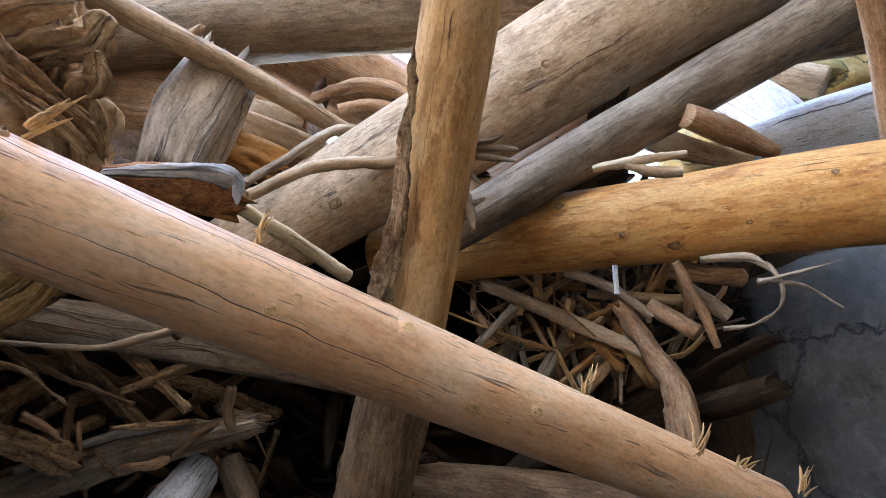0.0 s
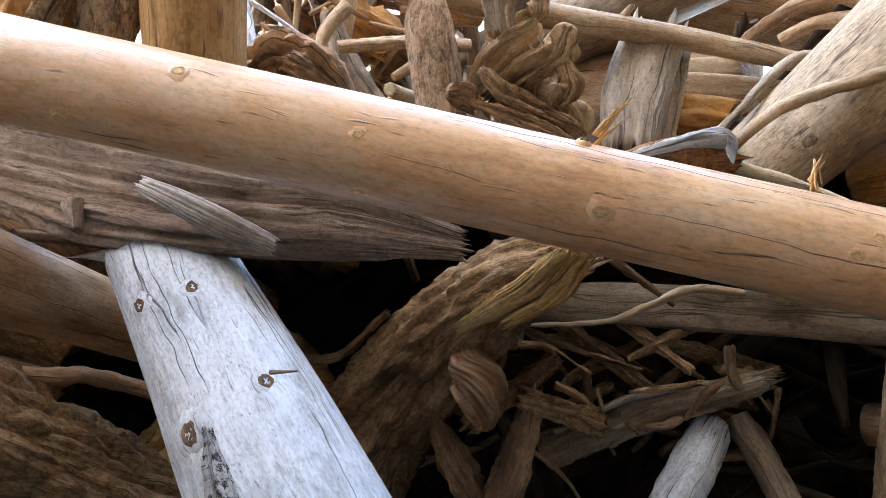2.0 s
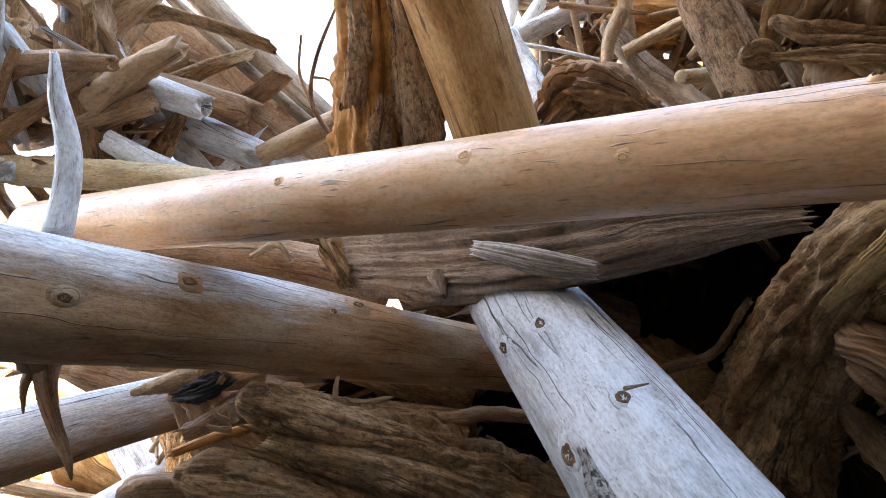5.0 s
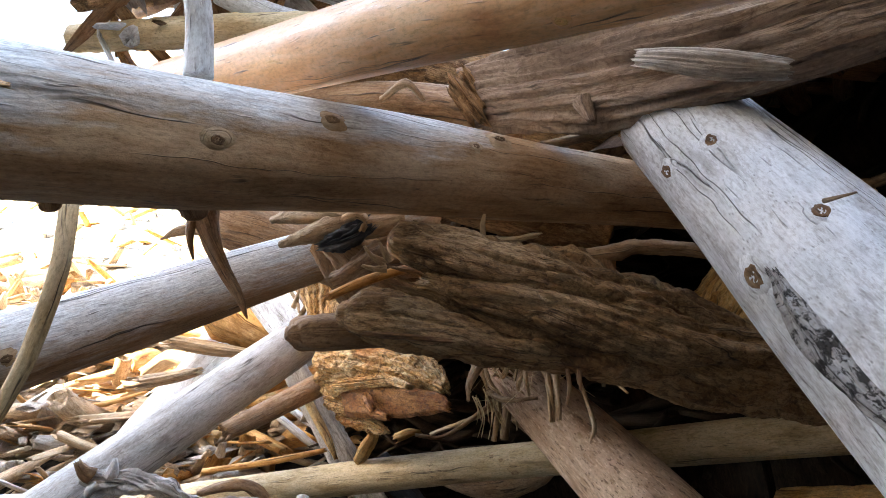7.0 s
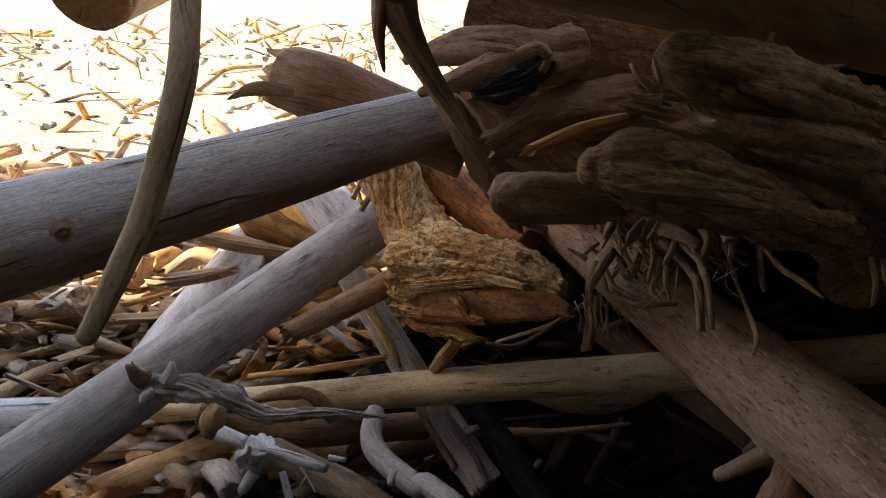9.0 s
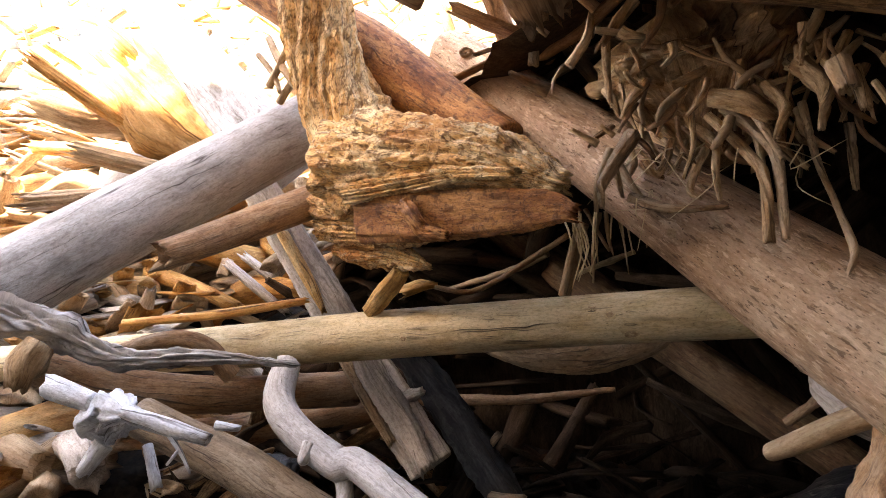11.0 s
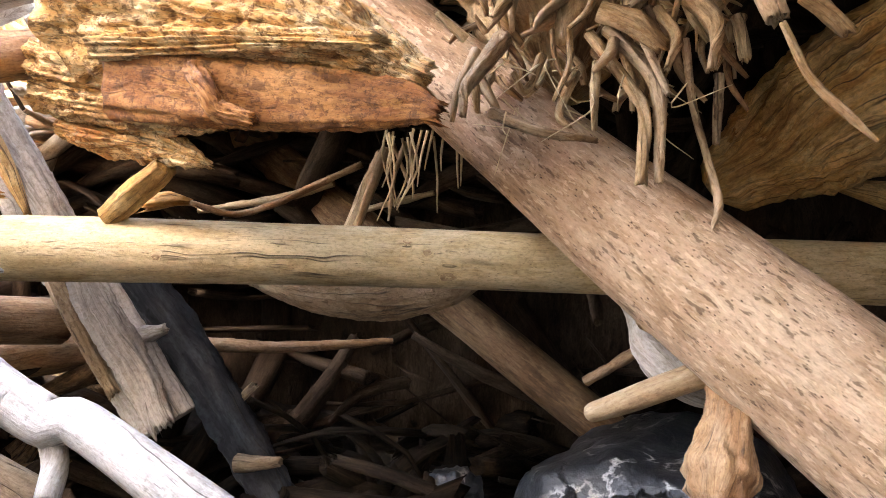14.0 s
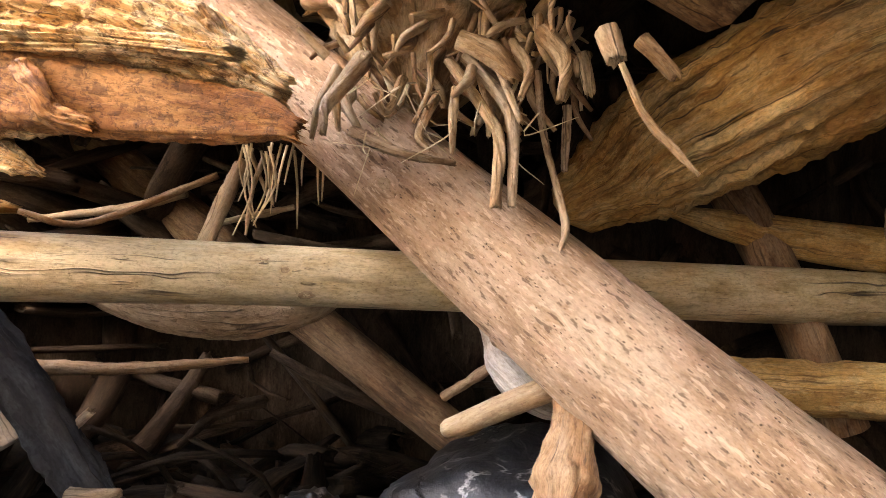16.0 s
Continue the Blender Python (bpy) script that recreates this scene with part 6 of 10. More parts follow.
rw2 = driftwood("root_knot", ((-3.97, -0.956, 0.853, 0.047), (-3.943, -0.881, 0.869, 0.071), (-3.873, -0.826, 0.87, 0.038)), SILVER, "bleached knotted root end with broken twigs", "root", sides=28, gnarl=0.4, step=0.01, ends=("round", "round"), crumb=0.003)
branch(rw2[0], "broken_twig", ((-3.865, -0.838, 0.88, 0.026), (-3.81, -0.721, 0.834, 0.027), (-3.745, -0.6, 0.789, 0.019)), SILVER, sides=10)
branch(rw2[0], "broken_twig", ((-3.792, -0.706, 0.812, 0.01), (-3.774, -0.672, 0.752, 0.007), (-3.759, -0.651, 0.701, 0.004)), SILVER, sides=10)
branch(rw2[0], "broken_twig", ((-3.773, -0.678, 0.767, 0.006), (-3.788, -0.714, 0.727, 0.004)), SILVER, sides=10)
branch(rw2[0], "broken_twig", ((-3.925, -0.585, 0.806, 0.015), (-3.9, -0.516, 0.79, 0.011)), SILVER, sides=10)
branch(rw2[0], "broken_twig", ((-3.948, -0.911, 0.788, 0.031), (-3.946, -0.965, 0.721, 0.023)), SILVER, sides=10)
branch(rw2[0], "broken_twig", ((-4.005, -0.796, 0.763, 0.016), (-3.959, -0.77, 0.642, 0.019)), SILVER, sides=10)
branch(rw2[0], "broken_twig", ((-3.942, -0.935, 0.915, 0.031), (-4.043, -1.07, 0.97, 0.04)), SILVER, sides=10)
driftwood("grey_log", ((-4.292, -2.173, 1.149, 0.095), (-4.274, -1.827, 1.13, 0.08), (-4.244, -1.531, 1.139, 0.048)), SILVER, "bleached grey log low beside the gravel", sides=20, ends=("cut", "broken"))
driftwood("white_log", ((-6.574, -2.422, 0.953, 0.203), (-6.669, -2.237, 1.169, 0.203), (-6.919, -1.753, 1.73, 0.208), (-7.243, -1.223, 2.339, 0.204), (-7.318, -1.101, 2.479, 0.204)), SILVER, "bleached log lying in full sun on the gravel", sides=20)

driftwood("sunlit_log", ((-6.504, -0.799, 2.741, 0.1742), (-6.288, -1.211, 2.122, 0.1752), (-6.19, -1.441, 1.837, 0.1817), (-5.966, -1.672, 1.505, 0.1844), (-5.724, -1.845, 1.227, 0.1776)), SILVER, "white bleached log lying in the sun", sides=28, rough=0.05, flute=0.06, ends=("broken", "cut"))

driftwood("tan_slab", ((-5.719, -1.033, 2.657, 0.2395), (-5.731, -0.837, 2.431, 0.2977), (-5.733, -0.579, 2.18, 0.1556)), HONEY, "broad tan log end lying on the heap", "slab", sides=64, thin=0.55, rough=0.14, flute=0.1, chip=0.08, ridge=0.08, ends=("broken", "broken"), face=(0.95, -0.2, 0.2))
driftwood("tan_slab", ((-5.756, -1.335, 2.221, 0.1076), (-5.746, -1.023, 2.125, 0.105), (-5.702, -0.74, 2.053, 0.0615)), TAN, "pale tan driftwood slab on the heap", "slab", sides=48, thin=0.5, flute=0.12, ridge=0.14, ends=("broken", "broken"))
driftwood("tan_slab", ((-5.678, -1.544, 2.721, 0.0966), (-5.72, -1.284, 2.51, 0.0944), (-5.786, -1.024, 2.307, 0.0574)), ORANGE, "split golden plank on the heap", "slab", sides=48, thin=0.4, square=3.5, flute=0.12, ridge=0.16, ends=("broken", "broken"))
driftwood("tan_slab", ((-5.667, -1.546, 1.925, 0.112), (-5.669, -1.33, 1.937, 0.1037), (-5.647, -1.176, 1.951, 0.0615)), PALE, "pale tan driftwood slab on the heap", "slab", sides=48, thin=0.5, flute=0.12, ridge=0.14, ends=("broken", "broken"))
driftwood("tan_slab", ((-5.886, -1.14, 2.845, 0.1691), (-5.916, -0.993, 2.7, 0.152), (-5.923, -0.911, 2.572, 0.0751)), HONEY, "tan driftwood chunk on the heap", "slab", sides=48, thin=0.6, rough=0.14, chip=0.1, ridge=0.1, ends=("broken", "broken"))
driftwood("tan_slab", ((-6.009, -1.564, 2.576, 0.1571), (-5.989, -1.346, 2.479, 0.1691), (-5.979, -1.179, 2.448, 0.114)), TAN, "tan driftwood chunk on the heap", "slab", sides=48, thin=0.5, rough=0.14, chip=0.1, ridge=0.1, ends=("broken", "broken"))
driftwood("split_board", ((-5.818, -0.579, 1.53, 0.0546), (-5.793, -0.417, 1.365, 0.0607), (-5.753, -0.281, 1.23, 0.04)), SPLIT, "pale split board beside the grey plank", "board", sides=28, thin=0.45, square=3, flute=0.1, ends=("broken", "broken"))
driftwood("split_board", ((-5.919, -0.477, 1.577, 0.0525), (-5.89, -0.301, 1.415, 0.0622), (-5.847, -0.16, 1.275, 0.0478)), SPLIT, "pale split board beside the grey plank", "board", sides=28, thin=0.45, square=3, flute=0.1, ends=("broken", "broken"))

# hanging root wad, golden log and the shaded corner
wad = driftwood("root_wad", ((-3.344, 0.852, 1.955, 0.231), (-3.35, 0.929, 1.824, 0.26), (-3.349, 0.926, 1.679, 0.205), (-3.33, 0.902, 1.543, 0.124)), ROOT, "hanging mass of tangled tan roots under a torn stump", "root wad", sides=48, step=0.02, gnarl=0.4, rough=0.1, ends=("cut", "round"))
branch(wad[0], "root", ((-3.23, 0.582, 1.522, 0.0244), (-3.223, 0.521, 1.455, 0.0185), (-3.234, 0.471, 1.385, 0.0141), (-3.226, 0.456, 1.325, 0.0081)), PALE, sides=20, step=0.008, gnarl=0.25, ridge=0.12, ends=("cut", "broken"))
branch(wad[0], "root", ((-3.237, 0.475, 1.499, 0.0118), (-3.265, 0.416, 1.549, 0.0067)), ROOT, sides=20, step=0.008, gnarl=0.25, ridge=0.12, ends=("cut", "broken"))
branch(wad[0], "root", ((-3.212, 0.511, 1.514, 0.0081), (-3.217, 0.482, 1.546, 0.0044)), ROOT, sides=20, step=0.008, gnarl=0.25, ridge=0.12, ends=("cut", "broken"))
branch(wad[0], "root", ((-3.241, 0.556, 1.349, 0.0141), (-3.145, 0.602, 1.298, 0.0118), (-3.078, 0.729, 1.284, 0.0074)), PALE, sides=20, step=0.008, gnarl=0.25, ridge=0.12, ends=("cut", "broken"))
branch(wad[0], "root", ((-3.066, 0.748, 1.542, 0.0141), (-2.985, 0.782, 1.439, 0.0141), (-2.954, 0.788, 1.358, 0.0141), (-2.944, 0.769, 1.181, 0.0096)), PALE, sides=20, step=0.008, gnarl=0.25, ridge=0.12, ends=("cut", "broken"))
branch(wad[0], "root", ((-3.09, 0.717, 1.529, 0.0126), (-3.002, 0.762, 1.388, 0.0133), (-2.97, 0.757, 1.319, 0.0141), (-2.971, 0.745, 1.182, 0.0133)), ROOT, sides=20, step=0.008, gnarl=0.25, ridge=0.12, ends=("cut", "broken"))
branch(wad[0], "root", ((-2.943, 0.878, 1.514, 0.0096), (-2.922, 0.875, 1.354, 0.0081), (-2.893, 0.881, 1.236, 0.0081), (-2.869, 0.883, 1.133, 0.0089), (-2.87, 0.846, 1.07, 0.0044)), PALE, sides=20, step=0.008, gnarl=0.25, ridge=0.12, ends=("cut", "broken"))
branch(wad[0], "root", ((-2.963, 0.795, 1.563, 0.0185), (-2.916, 0.796, 1.488, 0.0133), (-2.914, 0.758, 1.418, 0.0074)), ROOT, sides=20, step=0.008, gnarl=0.25, ridge=0.12, ends=("cut", "broken"))
branch(wad[0], "root", ((-2.915, 0.856, 1.603, 0.0237), (-2.86, 0.863, 1.513, 0.0163), (-2.86, 0.836, 1.421, 0.0081)), ROOT, sides=20, step=0.008, gnarl=0.25, ridge=0.12, ends=("cut", "broken"))
branch(wad[0], "root", ((-2.869, 0.973, 1.568, 0.017), (-2.847, 0.965, 1.469, 0.0133)), ROOT, sides=20, step=0.008, gnarl=0.25, ridge=0.12, ends=("cut", "broken"))
branch(wad[0], "root", ((-3.044, 0.697, 1.562, 0.0229), (-2.986, 0.742, 1.531, 0.0274), (-2.94, 0.778, 1.478, 0.0185)), ROOT, sides=20, step=0.008, gnarl=0.25, ridge=0.12, ends=("cut", "broken"))
branch(wad[0], "root", ((-2.985, 0.804, 1.418, 0.0096), (-2.968, 0.846, 1.37, 0.0044)), PALE, sides=20, step=0.008, gnarl=0.25, ridge=0.12, ends=("cut", "broken"))
branch(wad[0], "root", ((-2.984, 0.759, 1.522, 0.0111), (-2.926, 0.776, 1.369, 0.0067)), PALE, sides=20, step=0.008, gnarl=0.25, ridge=0.12, ends=("cut", "broken"))
branch(wad[0], "root", ((-2.919, 0.987, 1.451, 0.0118), (-2.924, 0.98, 1.29, 0.0081)), PALE, sides=20, step=0.008, gnarl=0.25, ridge=0.12, ends=("cut", "broken"))
branch(wad[0], "root", ((-2.696, 0.728, 1.509, 0.0237), (-2.673, 0.719, 1.447, 0.0192)), PALE, sides=20, step=0.008, gnarl=0.25, ridge=0.12, ends=("cut", "broken"))
branch(wad[0], "root", ((-2.665, 0.828, 1.516, 0.0178), (-2.604, 0.848, 1.433, 0.0141)), ROOT, sides=20, step=0.008, gnarl=0.25, ridge=0.12, ends=("cut", "broken"))
branch(wad[0], "root", ((-2.711, 0.834, 1.476, 0.0067), (-2.669, 0.858, 1.359, 0.0081), (-2.623, 0.899, 1.291, 0.0089), (-2.581, 0.924, 1.235, 0.0037)), ROOT, sides=20, step=0.008, gnarl=0.25, ridge=0.12, ends=("cut", "broken"))
branch(wad[0], "root", ((-3.193, 0.678, 1.494, 0.0126), (-3.198, 0.624, 1.404, 0.0096), (-3.197, 0.586, 1.436, 0.0059)), ROOT, sides=20, step=0.008, gnarl=0.25, ridge=0.12, ends=("cut", "broken"))
branch(wad[0], "root", ((-3.14, 0.737, 1.453, 0.0118), (-3.134, 0.668, 1.347, 0.0096), (-3.114, 0.683, 1.313, 0.0044)), ROOT, sides=20, step=0.008, gnarl=0.25, ridge=0.12, ends=("cut", "broken"))
branch(wad[0], "root", ((-3.118, 0.943, 1.529, 0.016), (-3.089, 0.93, 1.447, 0.014), (-3.055, 0.978, 1.376, 0.008)), ROOT, sides=9, step=0.015, gnarl=0.15)
branch(wad[0], "root", ((-3.165, 0.832, 1.452, 0.011), (-3.131, 0.824, 1.421, 0.01), (-3.106, 0.862, 1.4, 0.005)), BROWN, sides=9, step=0.015, gnarl=0.15)
branch(wad[0], "root", ((-3.04, 0.745, 1.505, 0.014), (-3.03, 0.711, 1.462, 0.013), (-3.054, 0.692, 1.432, 0.007)), TAN, sides=9, step=0.015, gnarl=0.15)
branch(wad[0], "root", ((-3.209, 0.588, 1.467, 0.005), (-3.173, 0.584, 1.436, 0.005), (-3.182, 0.586, 1.416, 0.003)), ROOT, sides=9, step=0.015, gnarl=0.15)
branch(wad[0], "root", ((-3.331, 0.765, 1.693, 0.017), (-3.288, 0.768, 1.643, 0.015), (-3.27, 0.794, 1.606, 0.009)), ROOT, sides=9, step=0.015, gnarl=0.15)
branch(wad[0], "root", ((-3.11, 1, 1.693, 0.016), (-3.089, 0.979, 1.589, 0.014), (-3.076, 1.003, 1.499, 0.008)), BROWN, sides=9, step=0.015, gnarl=0.15)
branch(wad[0], "root", ((-3.13, 0.684, 1.613, 0.012), (-3.145, 0.621, 1.566, 0.01), (-3.159, 0.615, 1.534, 0.006)), TAN, sides=9, step=0.015, gnarl=0.15)
branch(wad[0], "root", ((-3.022, 0.862, 1.595, 0.009), (-2.99, 0.854, 1.535, 0.008), (-2.978, 0.88, 1.49, 0.004)), ROOT, sides=9, step=0.015, gnarl=0.15)
branch(wad[0], "root", ((-3.101, 1.02, 1.74, 0.016), (-3.126, 0.946, 1.652, 0.014), (-3.144, 0.935, 1.579, 0.008)), ROOT, sides=9, step=0.015, gnarl=0.15)
branch(wad[0], "root", ((-3.01, 0.971, 1.619, 0.008), (-3.008, 0.927, 1.59, 0.007), (-3.052, 0.89, 1.576, 0.004)), BROWN, sides=9, step=0.015, gnarl=0.15)
branch(wad[0], "root", ((-3.327, 0.746, 1.536, 0.01), (-3.28, 0.754, 1.485, 0.009), (-3.261, 0.787, 1.445, 0.005)), TAN, sides=9, step=0.015, gnarl=0.15)
branch(wad[0], "root", ((-3.035, 1, 1.703, 0.006), (-2.991, 1.006, 1.61, 0.005), (-2.993, 1.019, 1.532, 0.003)), ROOT, sides=9, step=0.015, gnarl=0.15)
branch(wad[0], "root", ((-3.322, 0.641, 1.632, 0.016), (-3.276, 0.647, 1.58, 0.014), (-3.258, 0.675, 1.542, 0.008)), ROOT, sides=9, step=0.015, gnarl=0.15)
branch(wad[0], "root", ((-3.156, 0.669, 1.582, 0.012), (-3.144, 0.635, 1.546, 0.011), (-3.183, 0.601, 1.525, 0.006)), BROWN, sides=9, step=0.015, gnarl=0.15)
branch(wad[0], "root", ((-3.347, 0.735, 1.741, 0.009), (-3.322, 0.718, 1.681, 0.008), (-3.329, 0.723, 1.636, 0.004)), TAN, sides=9, step=0.015, gnarl=0.15)
branch(wad[0], "root", ((-2.974, 0.954, 1.583, 0.006), (-2.983, 0.901, 1.492, 0.005), (-3.012, 0.882, 1.414, 0.003)), ROOT, sides=9, step=0.015, gnarl=0.15)
branch(wad[0], "root", ((-3.009, 1.035, 1.702, 0.015), (-2.98, 1.022, 1.627, 0.013), (-2.948, 1.068, 1.566, 0.007)), ROOT, sides=9, step=0.015, gnarl=0.15)
branch(wad[0], "root", ((-3.207, 0.856, 1.684, 0.017), (-3.19, 0.83, 1.621, 0.015), (-3.215, 0.809, 1.573, 0.009)), BROWN, sides=9, step=0.015, gnarl=0.15)
branch(wad[0], "root", ((-2.919, 1.043, 1.6, 0.009), (-2.896, 1.025, 1.539, 0.008), (-2.885, 1.049, 1.493, 0.004)), TAN, sides=9, step=0.015, gnarl=0.15)
branch(wad[0], "root", ((-3.358, 0.73, 1.651, 0.012), (-3.316, 0.734, 1.575, 0.01), (-3.29, 0.774, 1.512, 0.006)), ROOT, sides=9, step=0.015, gnarl=0.15)
branch(wad[0], "root", ((-3.351, 0.668, 1.666, 0.015), (-3.301, 0.678, 1.611, 0.013), (-3.292, 0.697, 1.571, 0.007)), ROOT, sides=9, step=0.015, gnarl=0.15)
branch(wad[0], "root", ((-3.077, 0.966, 1.549, 0.009), (-3.069, 0.931, 1.471, 0.008), (-3.081, 0.929, 1.404, 0.004)), BROWN, sides=9, step=0.015, gnarl=0.15)
branch(wad[0], "root", ((-2.985, 0.905, 1.511, 0.012), (-2.959, 0.89, 1.441, 0.01), (-2.927, 0.936, 1.382, 0.006)), TAN, sides=9, step=0.015, gnarl=0.15)
branch(wad[0], "root", ((-3.13, 0.876, 1.645, 0.013), (-3.107, 0.858, 1.557, 0.011), (-3.121, 0.852, 1.482, 0.006)), ROOT, sides=9, step=0.015, gnarl=0.15)
branch(wad[0], "root", ((-3.231, 0.792, 1.543, 0.015), (-3.183, 0.801, 1.492, 0.014), (-3.178, 0.814, 1.452, 0.008)), ROOT, sides=9, step=0.015, gnarl=0.15)
branch(wad[0], "root", ((-3.107, 1.004, 1.478, 0.008), (-3.08, 0.99, 1.413, 0.007), (-3.093, 0.987, 1.358, 0.004)), BROWN, sides=9, step=0.015, gnarl=0.15)
branch(wad[0], "root", ((-2.959, 1.07, 1.609, 0.008), (-2.926, 1.064, 1.528, 0.007), (-2.926, 1.077, 1.461, 0.004)), TAN, sides=9, step=0.015, gnarl=0.15)
branch(wad[0], "root", ((-3.082, 0.843, 1.516, 0.012), (-3.052, 0.831, 1.436, 0.011), (-3.056, 0.838, 1.367, 0.006)), ROOT, sides=9, step=0.015, gnarl=0.15)
branch(wad[0], "root", ((-3.317, 0.58, 1.666, 0.013), (-3.283, 0.572, 1.623, 0.011), (-3.283, 0.581, 1.595, 0.006)), ROOT, sides=9, step=0.015, gnarl=0.15)
branch(wad[0], "root", ((-3.272, 0.55, 1.563, 0.009), (-3.281, 0.494, 1.53, 0.008), (-3.301, 0.482, 1.51, 0.004)), BROWN, sides=9, step=0.015, gnarl=0.15)
branch(wad[0], "root", ((-3.249, 0.663, 1.689, 0.012), (-3.243, 0.626, 1.617, 0.011), (-3.247, 0.631, 1.56, 0.006)), TAN, sides=9, step=0.015, gnarl=0.15)
branch(wad[0], "root", ((-2.937, 0.987, 1.703, 0.007), (-2.926, 0.955, 1.646, 0.006), (-2.951, 0.94, 1.607, 0.003)), ROOT, sides=9, step=0.015, gnarl=0.15)
branch(wad[0], "root", ((-3.194, 0.776, 1.691, 0.009), (-3.195, 0.73, 1.623, 0.008), (-3.225, 0.708, 1.571, 0.005)), ROOT, sides=9, step=0.015, gnarl=0.15)
branch(wad[0], "root", ((-2.921, 1.021, 1.499, 0.009), (-2.9, 1, 1.428, 0.008), (-2.878, 1.037, 1.37, 0.005)), BROWN, sides=9, step=0.015, gnarl=0.15)
branch(wad[0], "root", ((-3.148, 0.957, 1.587, 0.01), (-3.093, 0.975, 1.513, 0.009), (-3.082, 0.999, 1.452, 0.005)), TAN, sides=9, step=0.015, gnarl=0.15)
branch(wad[0], "root", ((-3.349, 0.586, 1.694, 0.013), (-3.31, 0.585, 1.656, 0.011), (-3.319, 0.584, 1.634, 0.006)), ROOT, sides=9, step=0.015, gnarl=0.15)
branch(wad[0], "root", ((-3.136, 0.705, 1.552, 0.009), (-3.117, 0.684, 1.459, 0.008), (-3.145, 0.664, 1.379, 0.005)), ROOT, sides=9, step=0.015, gnarl=0.15)
branch(wad[0], "root", ((-2.92, 0.963, 1.54, 0.01), (-2.885, 0.957, 1.48, 0.009), (-2.86, 0.998, 1.434, 0.005)), BROWN, sides=9, step=0.015, gnarl=0.15)
branch(wad[0], "root", ((-2.894, 1.004, 1.573, 0.012), (-2.883, 0.971, 1.54, 0.011), (-2.885, 0.977, 1.52, 0.006)), TAN, sides=9, step=0.015, gnarl=0.15)
branch(wad[0], "root", ((-3.266, 0.777, 1.514, 0.009), (-3.262, 0.737, 1.449, 0.008), (-3.307, 0.698, 1.396, 0.004)), ROOT, sides=9, step=0.015, gnarl=0.15)
branch(wad[0], "root", ((-2.973, 0.901, 1.62, 0.008), (-2.973, 0.857, 1.524, 0.007), (-2.999, 0.841, 1.443, 0.004)), ROOT, sides=9, step=0.015, gnarl=0.15)
branch(wad[0], "root", ((-3.154, 0.829, 1.53, 0.014), (-3.128, 0.813, 1.497, 0.012), (-3.112, 0.838, 1.475, 0.007)), BROWN, sides=9, step=0.015, gnarl=0.15)
branch(wad[0], "root", ((-3.081, 0.792, 1.586, 0.009), (-3.055, 0.776, 1.527, 0.008), (-3.065, 0.777, 1.483, 0.005)), TAN, sides=9, step=0.015, gnarl=0.15)
branch(wad[0], "root", ((-3.052, 0.813, 1.662, 0.015), (-3.037, 0.786, 1.57, 0.013), (-3.044, 0.787, 1.493, 0.007)), ROOT, sides=9, step=0.015, gnarl=0.15)
branch(wad[0], "root", ((-3.323, 0.573, 1.505, 0.012), (-3.297, 0.557, 1.43, 0.011), (-3.298, 0.566, 1.366, 0.006)), ROOT, sides=9, step=0.015, gnarl=0.15)
branch(wad[0], "root", ((-2.935, 0.99, 1.605, 0.009), (-2.893, 0.992, 1.565, 0.008), (-2.887, 1.011, 1.54, 0.004)), BROWN, sides=9, step=0.015, gnarl=0.15)
branch(wad[0], "root", ((-3.349, 0.643, 1.507, 0.015), (-3.319, 0.631, 1.462, 0.013), (-3.338, 0.617, 1.427, 0.007)), TAN, sides=9, step=0.015, gnarl=0.15)
branch(wad[0], "root", ((-3.284, 0.651, 1.583, 0.007), (-3.261, 0.632, 1.534, 0.006), (-3.269, 0.635, 1.498, 0.004)), ROOT, sides=9, step=0.015, gnarl=0.15)
branch(wad[0], "root", ((-2.957, 0.91, 1.664, 0.012), (-2.938, 0.887, 1.581, 0.011), (-2.913, 0.925, 1.514, 0.006)), ROOT, sides=9, step=0.015, gnarl=0.15)
branch(wad[0], "root", ((-3.1, 1.037, 1.484, 0.016), (-3.08, 1.014, 1.457, 0.014), (-3.063, 1.04, 1.439, 0.008)), BROWN, sides=9, step=0.015, gnarl=0.15)
branch(wad[0], "root", ((-3.097, 0.938, 1.467, 0.016), (-3.11, 0.878, 1.422, 0.014), (-3.123, 0.869, 1.386, 0.008)), TAN, sides=9, step=0.015, gnarl=0.15)
branch(wad[0], "root", ((-3.029, 0.799, 1.558, 0.006), (-3.009, 0.776, 1.53, 0.006), (-3.004, 0.794, 1.517, 0.003)), ROOT, sides=9, step=0.015, gnarl=0.15)
branch(wad[0], "root", ((-3.317, 0.619, 1.701, 0.007), (-3.285, 0.612, 1.608, 0.006), (-3.277, 0.635, 1.531, 0.003)), ROOT, sides=9, step=0.015, gnarl=0.15)
branch(wad[0], "root", ((-3.201, 0.723, 1.534, 0.006), (-3.153, 0.733, 1.483, 0.005), (-3.141, 0.76, 1.444, 0.003)), BROWN, sides=9, step=0.015, gnarl=0.15)
branch(wad[0], "root", ((-3.277, 0.651, 1.54, 0.012), (-3.241, 0.648, 1.475, 0.011), (-3.217, 0.684, 1.422, 0.006)), TAN, sides=9, step=0.015, gnarl=0.15)
branch(wad[0], "root", ((-3.136, 0.891, 1.65, 0.008), (-3.121, 0.862, 1.614, 0.007), (-3.121, 0.873, 1.592, 0.004)), ROOT, sides=9, step=0.015, gnarl=0.15)
